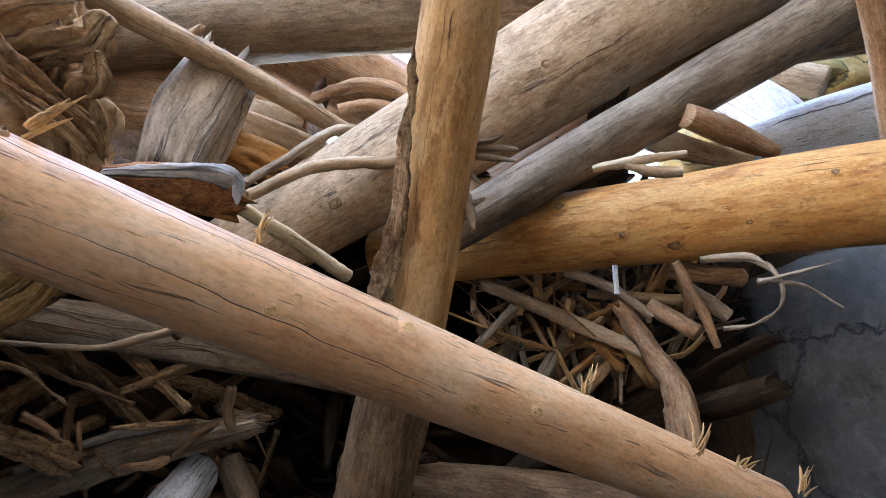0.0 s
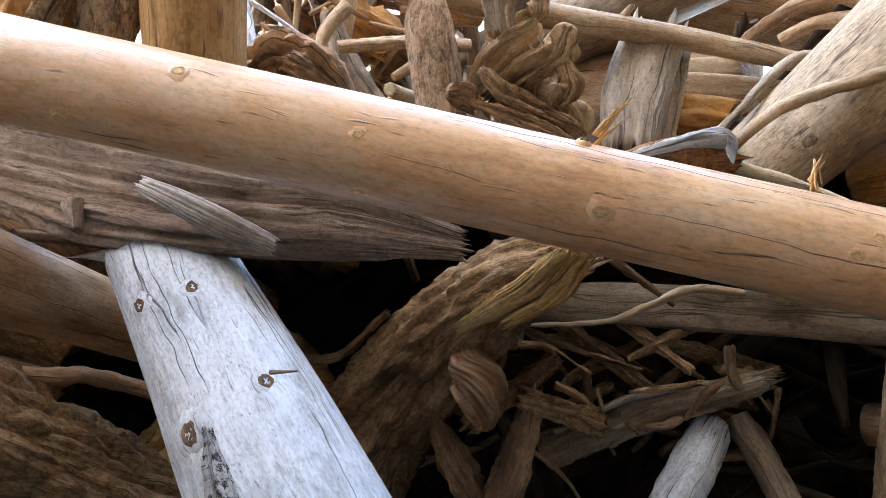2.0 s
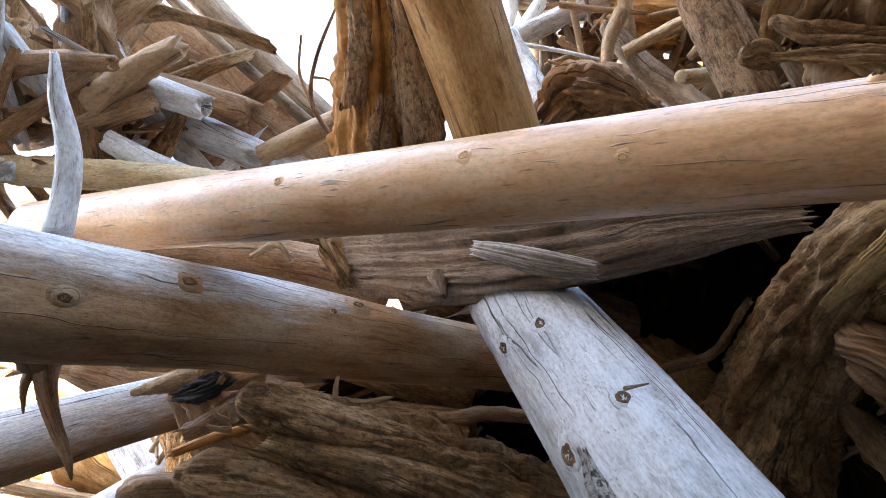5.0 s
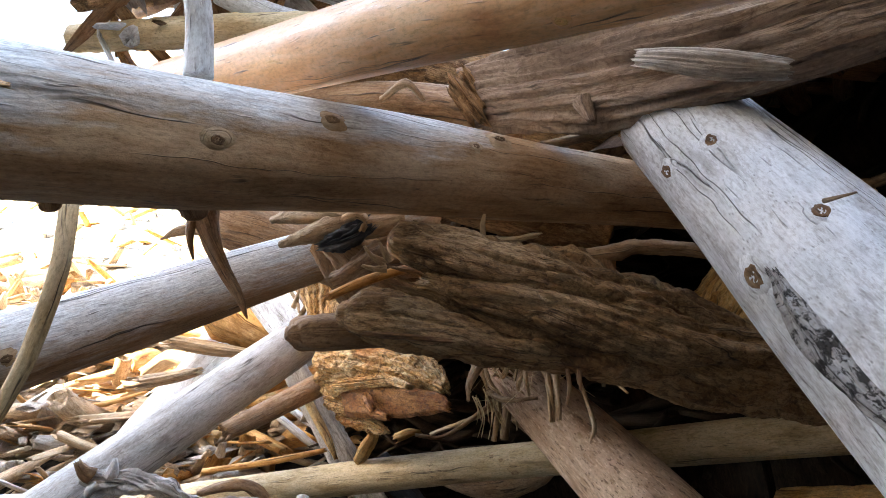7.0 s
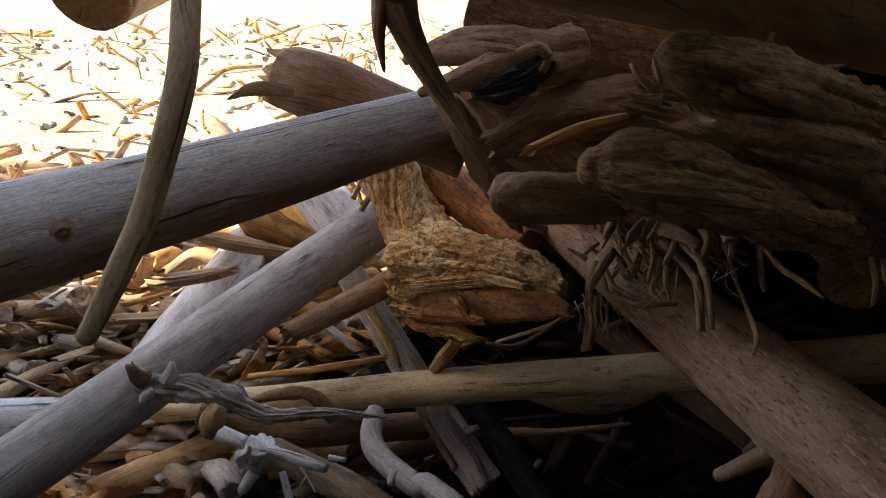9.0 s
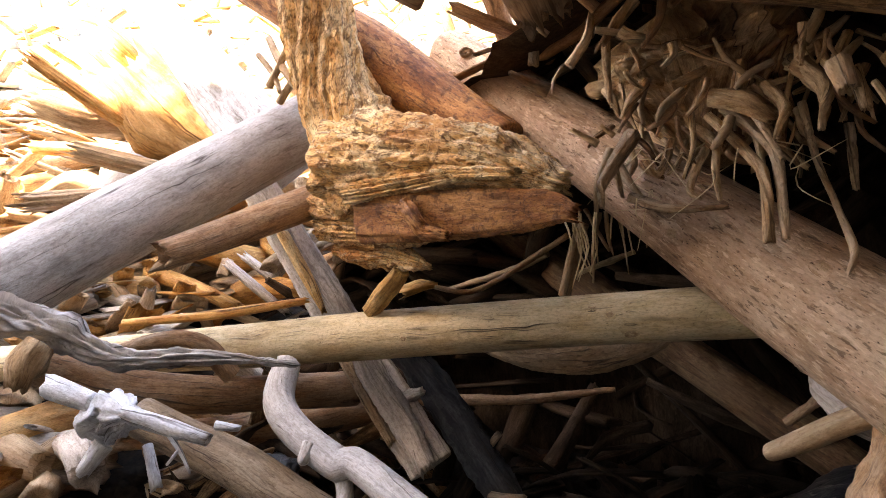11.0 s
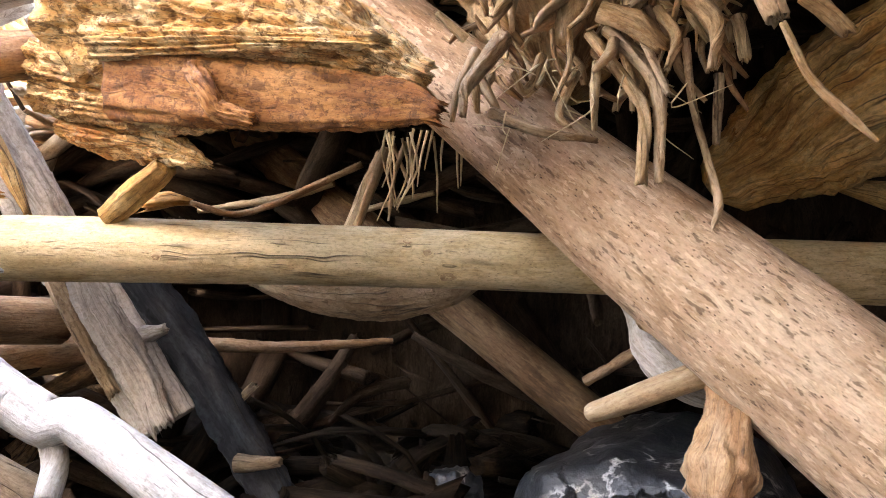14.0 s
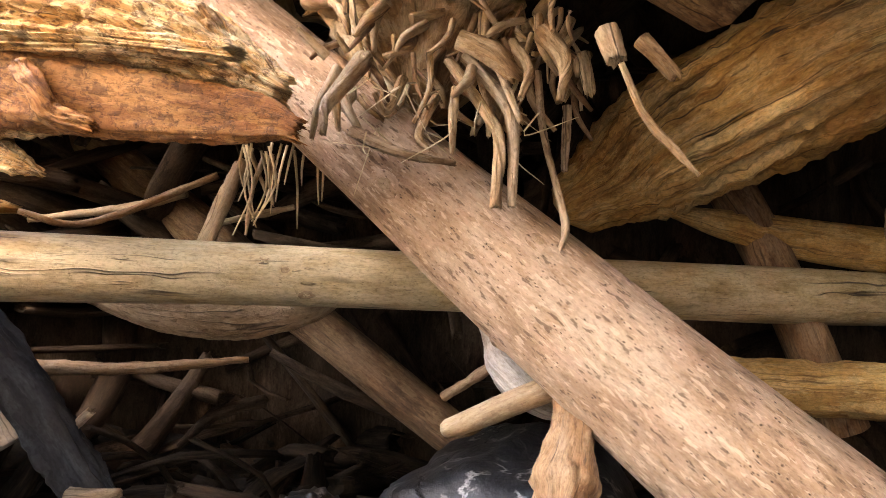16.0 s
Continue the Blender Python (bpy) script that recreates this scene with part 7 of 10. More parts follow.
branch(wad[0], "root", ((-3.051, 0.979, 1.68, 0.013), (-3.038, 0.948, 1.647, 0.012), (-3.021, 0.976, 1.629, 0.007)), ROOT, sides=9, step=0.015, gnarl=0.15)
branch(wad[0], "root", ((-3.241, 0.591, 1.528, 0.009), (-3.193, 0.6, 1.471, 0.008), (-3.187, 0.619, 1.425, 0.004)), BROWN, sides=9, step=0.015, gnarl=0.15)
branch(wad[0], "root", ((-3.251, 0.519, 1.488, 0.012), (-3.254, 0.471, 1.4, 0.011), (-3.27, 0.464, 1.322, 0.006)), TAN, sides=9, step=0.015, gnarl=0.15)
branch(wad[0], "root", ((-3.321, 0.663, 1.465, 0.013), (-3.286, 0.656, 1.431, 0.011), (-3.268, 0.685, 1.408, 0.006)), ROOT, sides=9, step=0.015, gnarl=0.15)
branch(wad[0], "root", ((-3.254, 0.707, 1.621, 0.007), (-3.233, 0.685, 1.566, 0.006), (-3.257, 0.672, 1.526, 0.004)), ROOT, sides=9, step=0.015, gnarl=0.15)
branch(wad[0], "root", ((-3.055, 0.878, 1.485, 0.012), (-3.018, 0.875, 1.424, 0.011), (-3.006, 0.899, 1.374, 0.006)), BROWN, sides=9, step=0.015, gnarl=0.15)
branch(wad[0], "root", ((-2.968, 0.844, 1.564, 0.006), (-2.965, 0.801, 1.525, 0.005), (-3.004, 0.771, 1.502, 0.003)), TAN, sides=9, step=0.015, gnarl=0.15)
branch(wad[0], "root", ((-3.063, 0.713, 1.454, 0.011), (-3.048, 0.685, 1.371, 0.01), (-3.053, 0.691, 1.299, 0.006)), ROOT, sides=9, step=0.015, gnarl=0.15)
branch(wad[0], "root", ((-3.087, 0.732, 1.627, 0.009), (-3.077, 0.699, 1.575, 0.008), (-3.108, 0.674, 1.539, 0.005)), ROOT, sides=9, step=0.015, gnarl=0.15)
branch(wad[0], "root", ((-3.234, 0.609, 1.615, 0.008), (-3.231, 0.567, 1.569, 0.007), (-3.254, 0.553, 1.539, 0.004)), BROWN, sides=9, step=0.015, gnarl=0.15)
branch(wad[0], "root", ((-3.306, 0.573, 1.462, 0.013), (-3.262, 0.577, 1.389, 0.011), (-3.243, 0.609, 1.327, 0.006)), TAN, sides=9, step=0.015, gnarl=0.15)
branch(wad[0], "root", ((-2.954, 1.073, 1.706, 0.014), (-2.961, 1.021, 1.627, 0.012), (-2.967, 1.024, 1.564, 0.007)), ROOT, sides=9, step=0.015, gnarl=0.15)
branch(wad[0], "root", ((-3.21, 0.628, 1.668, 0.016), (-3.215, 0.577, 1.613, 0.014), (-3.237, 0.56, 1.573, 0.008)), ROOT, sides=9, step=0.015, gnarl=0.15)
branch(wad[0], "root", ((-3.17, 0.685, 1.551, 0.007), (-3.146, 0.668, 1.476, 0.006), (-3.133, 0.696, 1.413, 0.003)), BROWN, sides=9, step=0.015, gnarl=0.15)
branch(wad[0], "root", ((-3.072, 0.925, 1.623, 0.006), (-3.107, 0.832, 1.596, 0.005), (-3.151, 0.793, 1.573, 0.003)), ROOT, sides=9, step=0.015, gnarl=0.15)
branch(wad[0], "root", ((-3.099, 0.683, 1.877, 0.01), (-3.085, 0.721, 1.877, 0.009), (-3.025, 0.759, 1.851, 0.005)), BROWN, sides=9, step=0.015, gnarl=0.15)
branch(wad[0], "root", ((-3.047, 1.216, 1.762, 0.007), (-3.036, 1.25, 1.744, 0.006), (-2.991, 1.25, 1.707, 0.003)), TAN, sides=9, step=0.015, gnarl=0.15)
branch(wad[0], "root", ((-3.106, 0.503, 1.762, 0.018), (-3.101, 0.516, 1.751, 0.016), (-3.084, 0.551, 1.736, 0.009)), ROOT, sides=9, step=0.015, gnarl=0.15)
branch(wad[0], "root", ((-3.011, 0.58, 1.689, 0.012), (-3.012, 0.582, 1.659, 0.01), (-3.03, 0.557, 1.634, 0.006)), ROOT, sides=9, step=0.015, gnarl=0.15)
branch(wad[0], "root", ((-2.86, 0.936, 1.723, 0.012), (-2.875, 0.885, 1.74, 0.011), (-2.894, 0.851, 1.76, 0.006)), BROWN, sides=9, step=0.015, gnarl=0.15)
branch(wad[0], "root", ((-2.981, 0.892, 1.592, 0.008), (-3.01, 0.811, 1.576, 0.007), (-3.014, 0.744, 1.551, 0.004)), TAN, sides=9, step=0.015, gnarl=0.15)
branch(wad[0], "root", ((-3.29, 0.425, 1.739, 0.007), (-3.302, 0.399, 1.706, 0.006), (-3.27, 0.374, 1.656, 0.003)), ROOT, sides=9, step=0.015, gnarl=0.15)
branch(wad[0], "root", ((-3.039, 0.63, 1.693, 0.006), (-3.026, 0.674, 1.665, 0.005), (-2.988, 0.723, 1.625, 0.003)), ROOT, sides=9, step=0.015, gnarl=0.15)
branch(wad[0], "root", ((-3.084, 0.627, 1.847, 0.013), (-3.095, 0.613, 1.784, 0.011), (-3.127, 0.575, 1.729, 0.006)), BROWN, sides=9, step=0.015, gnarl=0.15)
branch(wad[0], "root", ((-2.994, 0.966, 1.695, 0.018), (-2.974, 1.001, 1.75, 0.016), (-2.97, 1.032, 1.814, 0.009)), TAN, sides=9, step=0.015, gnarl=0.15)
branch(wad[0], "root", ((-3.128, 0.517, 1.662, 0.008), (-3.126, 0.526, 1.638, 0.007), (-3.131, 0.564, 1.618, 0.004)), ROOT, sides=9, step=0.015, gnarl=0.15)
branch(wad[0], "root", ((-3.187, 0.608, 1.913, 0.007), (-3.199, 0.565, 1.927, 0.006), (-3.189, 0.544, 1.931, 0.003)), ROOT, sides=9, step=0.015, gnarl=0.15)
branch(wad[0], "root", ((-3.01, 1.089, 1.603, 0.011), (-3.017, 1.085, 1.55, 0.009), (-2.981, 1.048, 1.482, 0.005)), BROWN, sides=9, step=0.015, gnarl=0.15)
branch(wad[0], "root", ((-3.114, 0.867, 1.671, 0.008), (-3.099, 0.921, 1.632, 0.007), (-3.085, 0.951, 1.592, 0.004)), TAN, sides=9, step=0.015, gnarl=0.15)
branch(wad[0], "root", ((-2.877, 1.023, 1.586, 0.011), (-2.896, 0.988, 1.522, 0.01), (-2.907, 0.95, 1.454, 0.005)), ROOT, sides=9, step=0.015, gnarl=0.15)
branch(wad[0], "root", ((-3.018, 0.983, 1.605, 0.007), (-2.992, 1.054, 1.61, 0.006), (-2.968, 1.09, 1.615, 0.003)), ROOT, sides=9, step=0.015, gnarl=0.15)
branch(wad[0], "root", ((-3.113, 0.284, 1.601, 0.016), (-3.124, 0.238, 1.628, 0.014), (-3.104, 0.186, 1.641, 0.008)), BROWN, sides=9, step=0.015, gnarl=0.15)
branch(wad[0], "root", ((-3.148, 0.565, 1.847, 0.009), (-3.171, 0.514, 1.796, 0.008), (-3.167, 0.46, 1.732, 0.004)), TAN, sides=9, step=0.015, gnarl=0.15)
branch(wad[0], "root", ((-3.016, 1.267, 1.646, 0.008), (-3.019, 1.244, 1.684, 0.007), (-3.029, 1.191, 1.724, 0.004)), ROOT, sides=9, step=0.015, gnarl=0.15)
branch(wad[0], "root", ((-3.1, 0.287, 1.806, 0.008), (-3.091, 0.287, 1.877, 0.007), (-3.073, 0.256, 1.938, 0.004)), ROOT, sides=9, step=0.015, gnarl=0.15)
branch(wad[0], "root", ((-3.06, 0.93, 1.641, 0.006), (-3.048, 0.947, 1.687, 0.005), (-3.042, 0.969, 1.736, 0.003)), BROWN, sides=9, step=0.015, gnarl=0.15)
branch(wad[0], "root", ((-3.123, 0.441, 1.771, 0.01), (-3.109, 0.481, 1.76, 0.009), (-3.109, 0.532, 1.756, 0.005)), TAN, sides=9, step=0.015, gnarl=0.15)
branch(wad[0], "root", ((-3.204, 0.716, 1.655, 0.015), (-3.178, 0.778, 1.682, 0.014), (-3.172, 0.856, 1.719, 0.008)), ROOT, sides=9, step=0.015, gnarl=0.15)
branch(wad[0], "root", ((-3.163, 0.657, 1.748, 0.007), (-3.181, 0.597, 1.76, 0.006), (-3.176, 0.562, 1.761, 0.003)), ROOT, sides=9, step=0.015, gnarl=0.15)
branch(wad[0], "root", ((-3.111, 0.862, 1.689, 0.01), (-3.127, 0.839, 1.613, 0.009), (-3.114, 0.767, 1.525, 0.005)), BROWN, sides=9, step=0.015, gnarl=0.15)
branch(wad[0], "root", ((-3.112, 1.088, 1.73, 0.018), (-3.083, 1.154, 1.767, 0.016), (-3.065, 1.205, 1.809, 0.009)), TAN, sides=9, step=0.015, gnarl=0.15)
branch(wad[0], "root", ((-3.266, 0.557, 1.813, 0.014), (-3.276, 0.554, 1.724, 0.012), (-3.239, 0.53, 1.616, 0.007)), ROOT, sides=9, step=0.015, gnarl=0.15)
branch(wad[0], "root", ((-3.137, 0.686, 1.859, 0.014), (-3.11, 0.745, 1.901, 0.013), (-3.048, 0.783, 1.92, 0.007)), ROOT, sides=9, step=0.015, gnarl=0.15)
branch(wad[0], "root", ((-3.069, 0.964, 1.737, 0.009), (-3.098, 0.898, 1.685, 0.008), (-3.101, 0.83, 1.622, 0.004)), BROWN, sides=9, step=0.015, gnarl=0.15)
branch(wad[0], "root", ((-2.978, 0.772, 1.589, 0.008), (-2.991, 0.715, 1.644, 0.007), (-2.996, 0.693, 1.697, 0.004)), TAN, sides=9, step=0.015, gnarl=0.15)
branch(wad[0], "root", ((-3.043, 1.095, 1.637, 0.013), (-3.055, 1.066, 1.613, 0.012), (-3.062, 0.983, 1.584, 0.006)), ROOT, sides=9, step=0.015, gnarl=0.15)
branch(wad[0], "root", ((-3.259, 0.633, 1.788, 0.008), (-3.257, 0.646, 1.756, 0.007), (-3.264, 0.658, 1.729, 0.004)), ROOT, sides=9, step=0.015, gnarl=0.15)
branch(wad[0], "root", ((-3.188, 0.49, 1.865, 0.015), (-3.199, 0.434, 1.924, 0.014), (-3.193, 0.412, 1.976, 0.008)), BROWN, sides=9, step=0.015, gnarl=0.15)
branch(wad[0], "root", ((-2.958, 0.994, 1.576, 0.017), (-2.942, 1.019, 1.623, 0.015), (-2.93, 1.079, 1.675, 0.009)), TAN, sides=9, step=0.015, gnarl=0.15)
branch(wad[0], "root", ((-2.887, 0.939, 1.669, 0.006), (-2.892, 0.935, 1.637, 0.006), (-2.894, 0.966, 1.606, 0.003)), ROOT, sides=9, step=0.015, gnarl=0.15)
branch(wad[0], "root", ((-3.27, 0.433, 1.735, 0.015), (-3.243, 0.482, 1.8, 0.014), (-3.262, 0.518, 1.888, 0.008)), ROOT, sides=9, step=0.015, gnarl=0.15)
branch(wad[0], "root", ((-2.965, 0.759, 1.566, 0.008), (-2.961, 0.775, 1.546, 0.007), (-2.949, 0.796, 1.524, 0.004)), BROWN, sides=9, step=0.015, gnarl=0.15)
branch(wad[0], "root", ((-2.939, 0.803, 1.615, 0.01), (-2.962, 0.745, 1.589, 0.009), (-2.98, 0.72, 1.562, 0.005)), TAN, sides=9, step=0.015, gnarl=0.15)
branch(wad[0], "root", ((-3.118, 0.631, 1.7, 0.007), (-3.086, 0.717, 1.711, 0.006), (-3.077, 0.797, 1.732, 0.003)), ROOT, sides=9, step=0.015, gnarl=0.15)
branch(wad[0], "root", ((-3.125, 0.572, 1.86, 0.017), (-3.147, 0.524, 1.808, 0.016), (-3.143, 0.471, 1.744, 0.009)), ROOT, sides=9, step=0.015, gnarl=0.15)
branch(wad[0], "root", ((-3.152, 0.805, 1.722, 0.01), (-3.157, 0.78, 1.746, 0.009), (-3.171, 0.725, 1.771, 0.005)), BROWN, sides=9, step=0.015, gnarl=0.15)
branch(wad[0], "root", ((-3.142, 0.314, 1.762, 0.009), (-3.147, 0.285, 1.791, 0.008), (-3.139, 0.285, 1.815, 0.004)), TAN, sides=9, step=0.015, gnarl=0.15)
branch(wad[0], "root", ((-2.91, 1.14, 1.677, 0.01), (-2.894, 1.181, 1.686, 0.009), (-2.851, 1.145, 1.676, 0.005)), ROOT, sides=9, step=0.015, gnarl=0.15)
branch(wad[0], "root", ((-2.888, 0.86, 1.693, 0.01), (-2.894, 0.857, 1.644, 0.009), (-2.866, 0.814, 1.578, 0.005)), ROOT, sides=9, step=0.015, gnarl=0.15)
branch(wad[0], "hair_root", ((-3.189, 0.59, 1.337, 0.002), (-3.191, 0.587, 1.355, 0.002), (-3.21, 0.538, 1.2, 0.001)), YELLOW, sides=5, step=0.02)
branch(wad[0], "hair_root", ((-2.987, 0.709, 1.412, 0.002), (-2.997, 0.7, 1.369, 0.002), (-2.986, 0.682, 1.327, 0.001)), YELLOW, sides=5, step=0.02)
branch(wad[0], "hair_root", ((-2.974, 0.883, 1.413, 0.002), (-3.014, 0.837, 1.437, 0.002), (-2.923, 0.912, 1.348, 0.001)), YELLOW, sides=5, step=0.02)
branch(wad[0], "hair_root", ((-3.012, 0.917, 1.388, 0.002), (-3.024, 0.906, 1.32, 0.002), (-2.962, 0.946, 1.251, 0.001)), YELLOW, sides=5, step=0.02)
branch(wad[0], "hair_root", ((-3.209, 0.559, 1.376, 0.002), (-3.171, 0.605, 1.312, 0.002), (-3.238, 0.497, 1.313, 0.001)), YELLOW, sides=5, step=0.02)
branch(wad[0], "hair_root", ((-3.15, 0.588, 1.432, 0.002), (-3.136, 0.603, 1.446, 0.002), (-3.186, 0.518, 1.364, 0.001)), YELLOW, sides=5, step=0.02)
branch(wad[0], "hair_root", ((-3.295, 0.589, 1.485, 0.002), (-3.26, 0.628, 1.493, 0.002), (-3.358, 0.489, 1.357, 0.001)), YELLOW, sides=5, step=0.02)
branch(wad[0], "hair_root", ((-2.907, 0.824, 1.397, 0.002), (-2.93, 0.8, 1.343, 0.002), (-2.833, 0.877, 1.387, 0.001)), YELLOW, sides=5, step=0.02)
branch(wad[0], "hair_root", ((-3.176, 0.553, 1.44, 0.002), (-3.155, 0.577, 1.432, 0.002), (-3.122, 0.584, 1.412, 0.001)), YELLOW, sides=5, step=0.02)
branch(wad[0], "hair_root", ((-3.116, 0.742, 1.347, 0.002), (-3.152, 0.702, 1.364, 0.002), (-3.082, 0.751, 1.289, 0.001)), YELLOW, sides=5, step=0.02)
branch(wad[0], "hair_root", ((-3.152, 0.665, 1.446, 0.002), (-3.112, 0.711, 1.45, 0.002), (-3.129, 0.662, 1.403, 0.001)), YELLOW, sides=5, step=0.02)
branch(wad[0], "hair_root", ((-3.043, 0.67, 1.372, 0.002), (-3.045, 0.668, 1.336, 0.002), (-3.103, 0.573, 1.264, 0.001)), YELLOW, sides=5, step=0.02)
branch(wad[0], "hair_root", ((-3.139, 0.689, 1.442, 0.002), (-3.113, 0.717, 1.463, 0.002), (-3.125, 0.673, 1.431, 0.001)), YELLOW, sides=5, step=0.02)
branch(wad[0], "hair_root", ((-3.081, 0.594, 1.442, 0.002), (-3.097, 0.576, 1.428, 0.002), (-3.047, 0.605, 1.313, 0.001)), YELLOW, sides=5, step=0.02)
branch(wad[0], "hair_root", ((-3.168, 0.684, 1.442, 0.002), (-3.13, 0.728, 1.381, 0.002), (-3.079, 0.755, 1.392, 0.001)), YELLOW, sides=5, step=0.02)
branch(wad[0], "hair_root", ((-3.16, 0.523, 1.331, 0.002), (-3.165, 0.518, 1.292, 0.002), (-3.142, 0.513, 1.274, 0.001)), YELLOW, sides=5, step=0.02)
gold = driftwood("golden_log", ((-3.138, 1.504, 1.29, 0.112), (-2.942, 1.595, 1.422, 0.196), (-2.615, 1.655, 1.59, 0.227), (-2.303, 1.673, 1.706, 0.221), (-2.191, 1.68, 1.748, 0.221)), GOLD, "thick golden-brown log with deep weathered grain", sides=140, step=0.01, rough=0.08, flute=0.12, ridge=0.1, crumb=0.012, ends=("round", "cut"))
driftwood("upright_post", ((-2.923, 1.938, 1.603, 0.081), (-2.837, 1.97, 1.425, 0.081), (-2.719, 2.013, 1.18, 0.079), (-2.635, 2.026, 0.983, 0.078), (-2.542, 2.05, 0.72, 0.076), (-2.475, 2.067, 0.533, 0.076)), BROWN, "brown post standing behind the pole", "post", sides=24, flute=0.08)
driftwood("split_log", ((-2.932, 1.773, 1.26, 0.021), (-2.804, 1.909, 1.22, 0.049), (-2.593, 2.102, 1.171, 0.071), (-2.316, 2.328, 1.125, 0.079), (-2.009, 2.579, 1.075, 0.079)), GOLD, "split golden log with a torn end", sides=24, flute=0.2, ends=("point", "cut"))
driftwood("low_pole", ((-2.946, 1.665, 0.695, 0.084), (-2.768, 1.758, 0.692, 0.084), (-2.517, 1.889, 0.689, 0.084), (-2.305, 1.988, 0.688, 0.085), (-1.943, 2.159, 0.685, 0.085)), GOLD, "golden pole low beside the bare log", "pole", sides=24, flute=0.05, crumb=0.003, step=0.014, gnarl=0.1)
driftwood("thin_stick", ((-3.386, 1.088, 0.665, 0.015), (-3.216, 1.126, 0.776, 0.016)), BROWN, "short brown stick under the bare log", "stick", sides=14, crumb=0.003, step=0.014, gnarl=0.1)
driftwood("grey_root", ((-3.196, 1.03, 0.93, 0.0348), (-3.145, 1.022, 0.85, 0.0404), (-3.098, 0.996, 0.775, 0.0456), (-3.02, 1.009, 0.711, 0.0451), (-2.949, 1.041, 0.682, 0.0361)), SPLIT, "smooth pale grey root under the bare log", "root", sides=40, rough=0.12, crumb=0.003, step=0.01, gnarl=0.08)
driftwood("hanging_root", ((-4.153, 0.892, 1.419, 0.027), (-4.241, 0.877, 1.28, 0.03), (-4.327, 0.857, 1.135, 0.028)), TAN, "thin root hanging in the dark gap", "root", sides=14, crumb=0.003, step=0.014, gnarl=0.1)
driftwood("hanging_root", ((-4.449, 0.855, 1.342, 0.022), (-4.625, 0.725, 1.281, 0.018), (-4.896, 0.485, 1.229, 0.012)), TAN, "thin root hanging in the dark gap", "root", sides=14, crumb=0.003, step=0.014, gnarl=0.1)
driftwood("hanging_root", ((-4.312, 0.924, 1.224, 0.013), (-4.097, 1.087, 1.283, 0.011)), TAN, "thin root hanging in the dark gap", "root", sides=14, crumb=0.003, step=0.014, gnarl=0.1)
driftwood("hanging_root", ((-4.047, 0.917, 1.448, 0.014), (-4.096, 0.903, 1.331, 0.009), (-4.109, 0.886, 1.167, 0.004)), TAN, "thin root hanging in the dark gap", "root", sides=14, crumb=0.003, step=0.014, gnarl=0.1)
driftwood("hanging_root", ((-4.071, 0.96, 1.457, 0.01), (-4.071, 0.96, 1.333, 0.008), (-4.062, 0.966, 1.271, 0.004)), TAN, "thin root hanging in the dark gap", "root", sides=14, crumb=0.003, step=0.014, gnarl=0.1)
driftwood("hanging_root", ((-4.125, 0.898, 1.478, 0.01), (-4.069, 0.933, 1.33, 0.008), (-4.053, 0.946, 1.289, 0.004)), TAN, "thin root hanging in the dark gap", "root", sides=14, crumb=0.003, step=0.014, gnarl=0.1)
driftwood("hanging_root", ((-4.602, 0.349, 1.232, 0.0111), (-4.554, 0.486, 1.195, 0.0133), (-4.494, 0.614, 1.23, 0.0133), (-4.421, 0.74, 1.303, 0.0155), (-4.309, 0.901, 1.397, 0.0133)), BROWN, "thin curved root in the dark gap", "root", sides=12, crumb=0.003, step=0.014, gnarl=0.1)
driftwood("hanging_root", ((-4.006, 0.802, 1.408, 0.0177), (-4.051, 0.774, 1.275, 0.0177), (-4.091, 0.736, 1.128, 0.0157)), TAN, "thin root hanging in the dark gap", "root", sides=12, crumb=0.003, step=0.014, gnarl=0.1)
driftwood("golden_stick", ((-4.787, 0.262, 1.237, 0.0517), (-4.764, 0.332, 1.254, 0.047), (-4.746, 0.388, 1.25, 0.0235)), ORANGE, "orange broken chip under the stump", "wood chip", sides=24, thin=0.6, flute=0.1, ridge=0.15, crumb=0.004, ends=("broken", "broken"))
branch(diag[0], "hair_root", ((-3.807, 0.848, 1.423, 0.0048), (-3.816, 0.871, 1.301, 0.0041), (-3.826, 0.881, 1.177, 0.0022)), YELLOW, sides=5, step=0.03)
branch(diag[0], "hair_root", ((-3.788, 0.657, 1.404, 0.0045), (-3.795, 0.685, 1.275, 0.0038), (-3.836, 0.652, 1.141, 0.0021)), YELLOW, sides=5, step=0.03)
branch(diag[0], "hair_root", ((-3.7, 0.716, 1.406, 0.0045), (-3.729, 0.709, 1.306, 0.0038), (-3.741, 0.715, 1.204, 0.0021)), YELLOW, sides=5, step=0.03)
branch(diag[0], "hair_root", ((-3.584, 0.575, 1.347, 0.004), (-3.59, 0.595, 1.25, 0.0034), (-3.623, 0.57, 1.152, 0.0019)), YELLOW, sides=5, step=0.03)
branch(diag[0], "hair_root", ((-3.78, 0.825, 1.438, 0.0048), (-3.799, 0.821, 1.374, 0.004), (-3.815, 0.818, 1.31, 0.0022)), YELLOW, sides=5, step=0.03)
branch(diag[0], "hair_root", ((-3.757, 0.922, 1.42, 0.0048), (-3.766, 0.933, 1.344, 0.0041), (-3.776, 0.938, 1.266, 0.0022)), YELLOW, sides=5, step=0.03)
branch(diag[0], "hair_root", ((-3.88, 0.775, 1.417, 0.0049), (-3.883, 0.802, 1.308, 0.0041), (-3.919, 0.775, 1.196, 0.0022)), YELLOW, sides=5, step=0.03)
branch(diag[0], "hair_root", ((-3.537, 0.56, 1.361, 0.004), (-3.552, 0.561, 1.299, 0.0033), (-3.557, 0.57, 1.236, 0.0018)), YELLOW, sides=5, step=0.03)
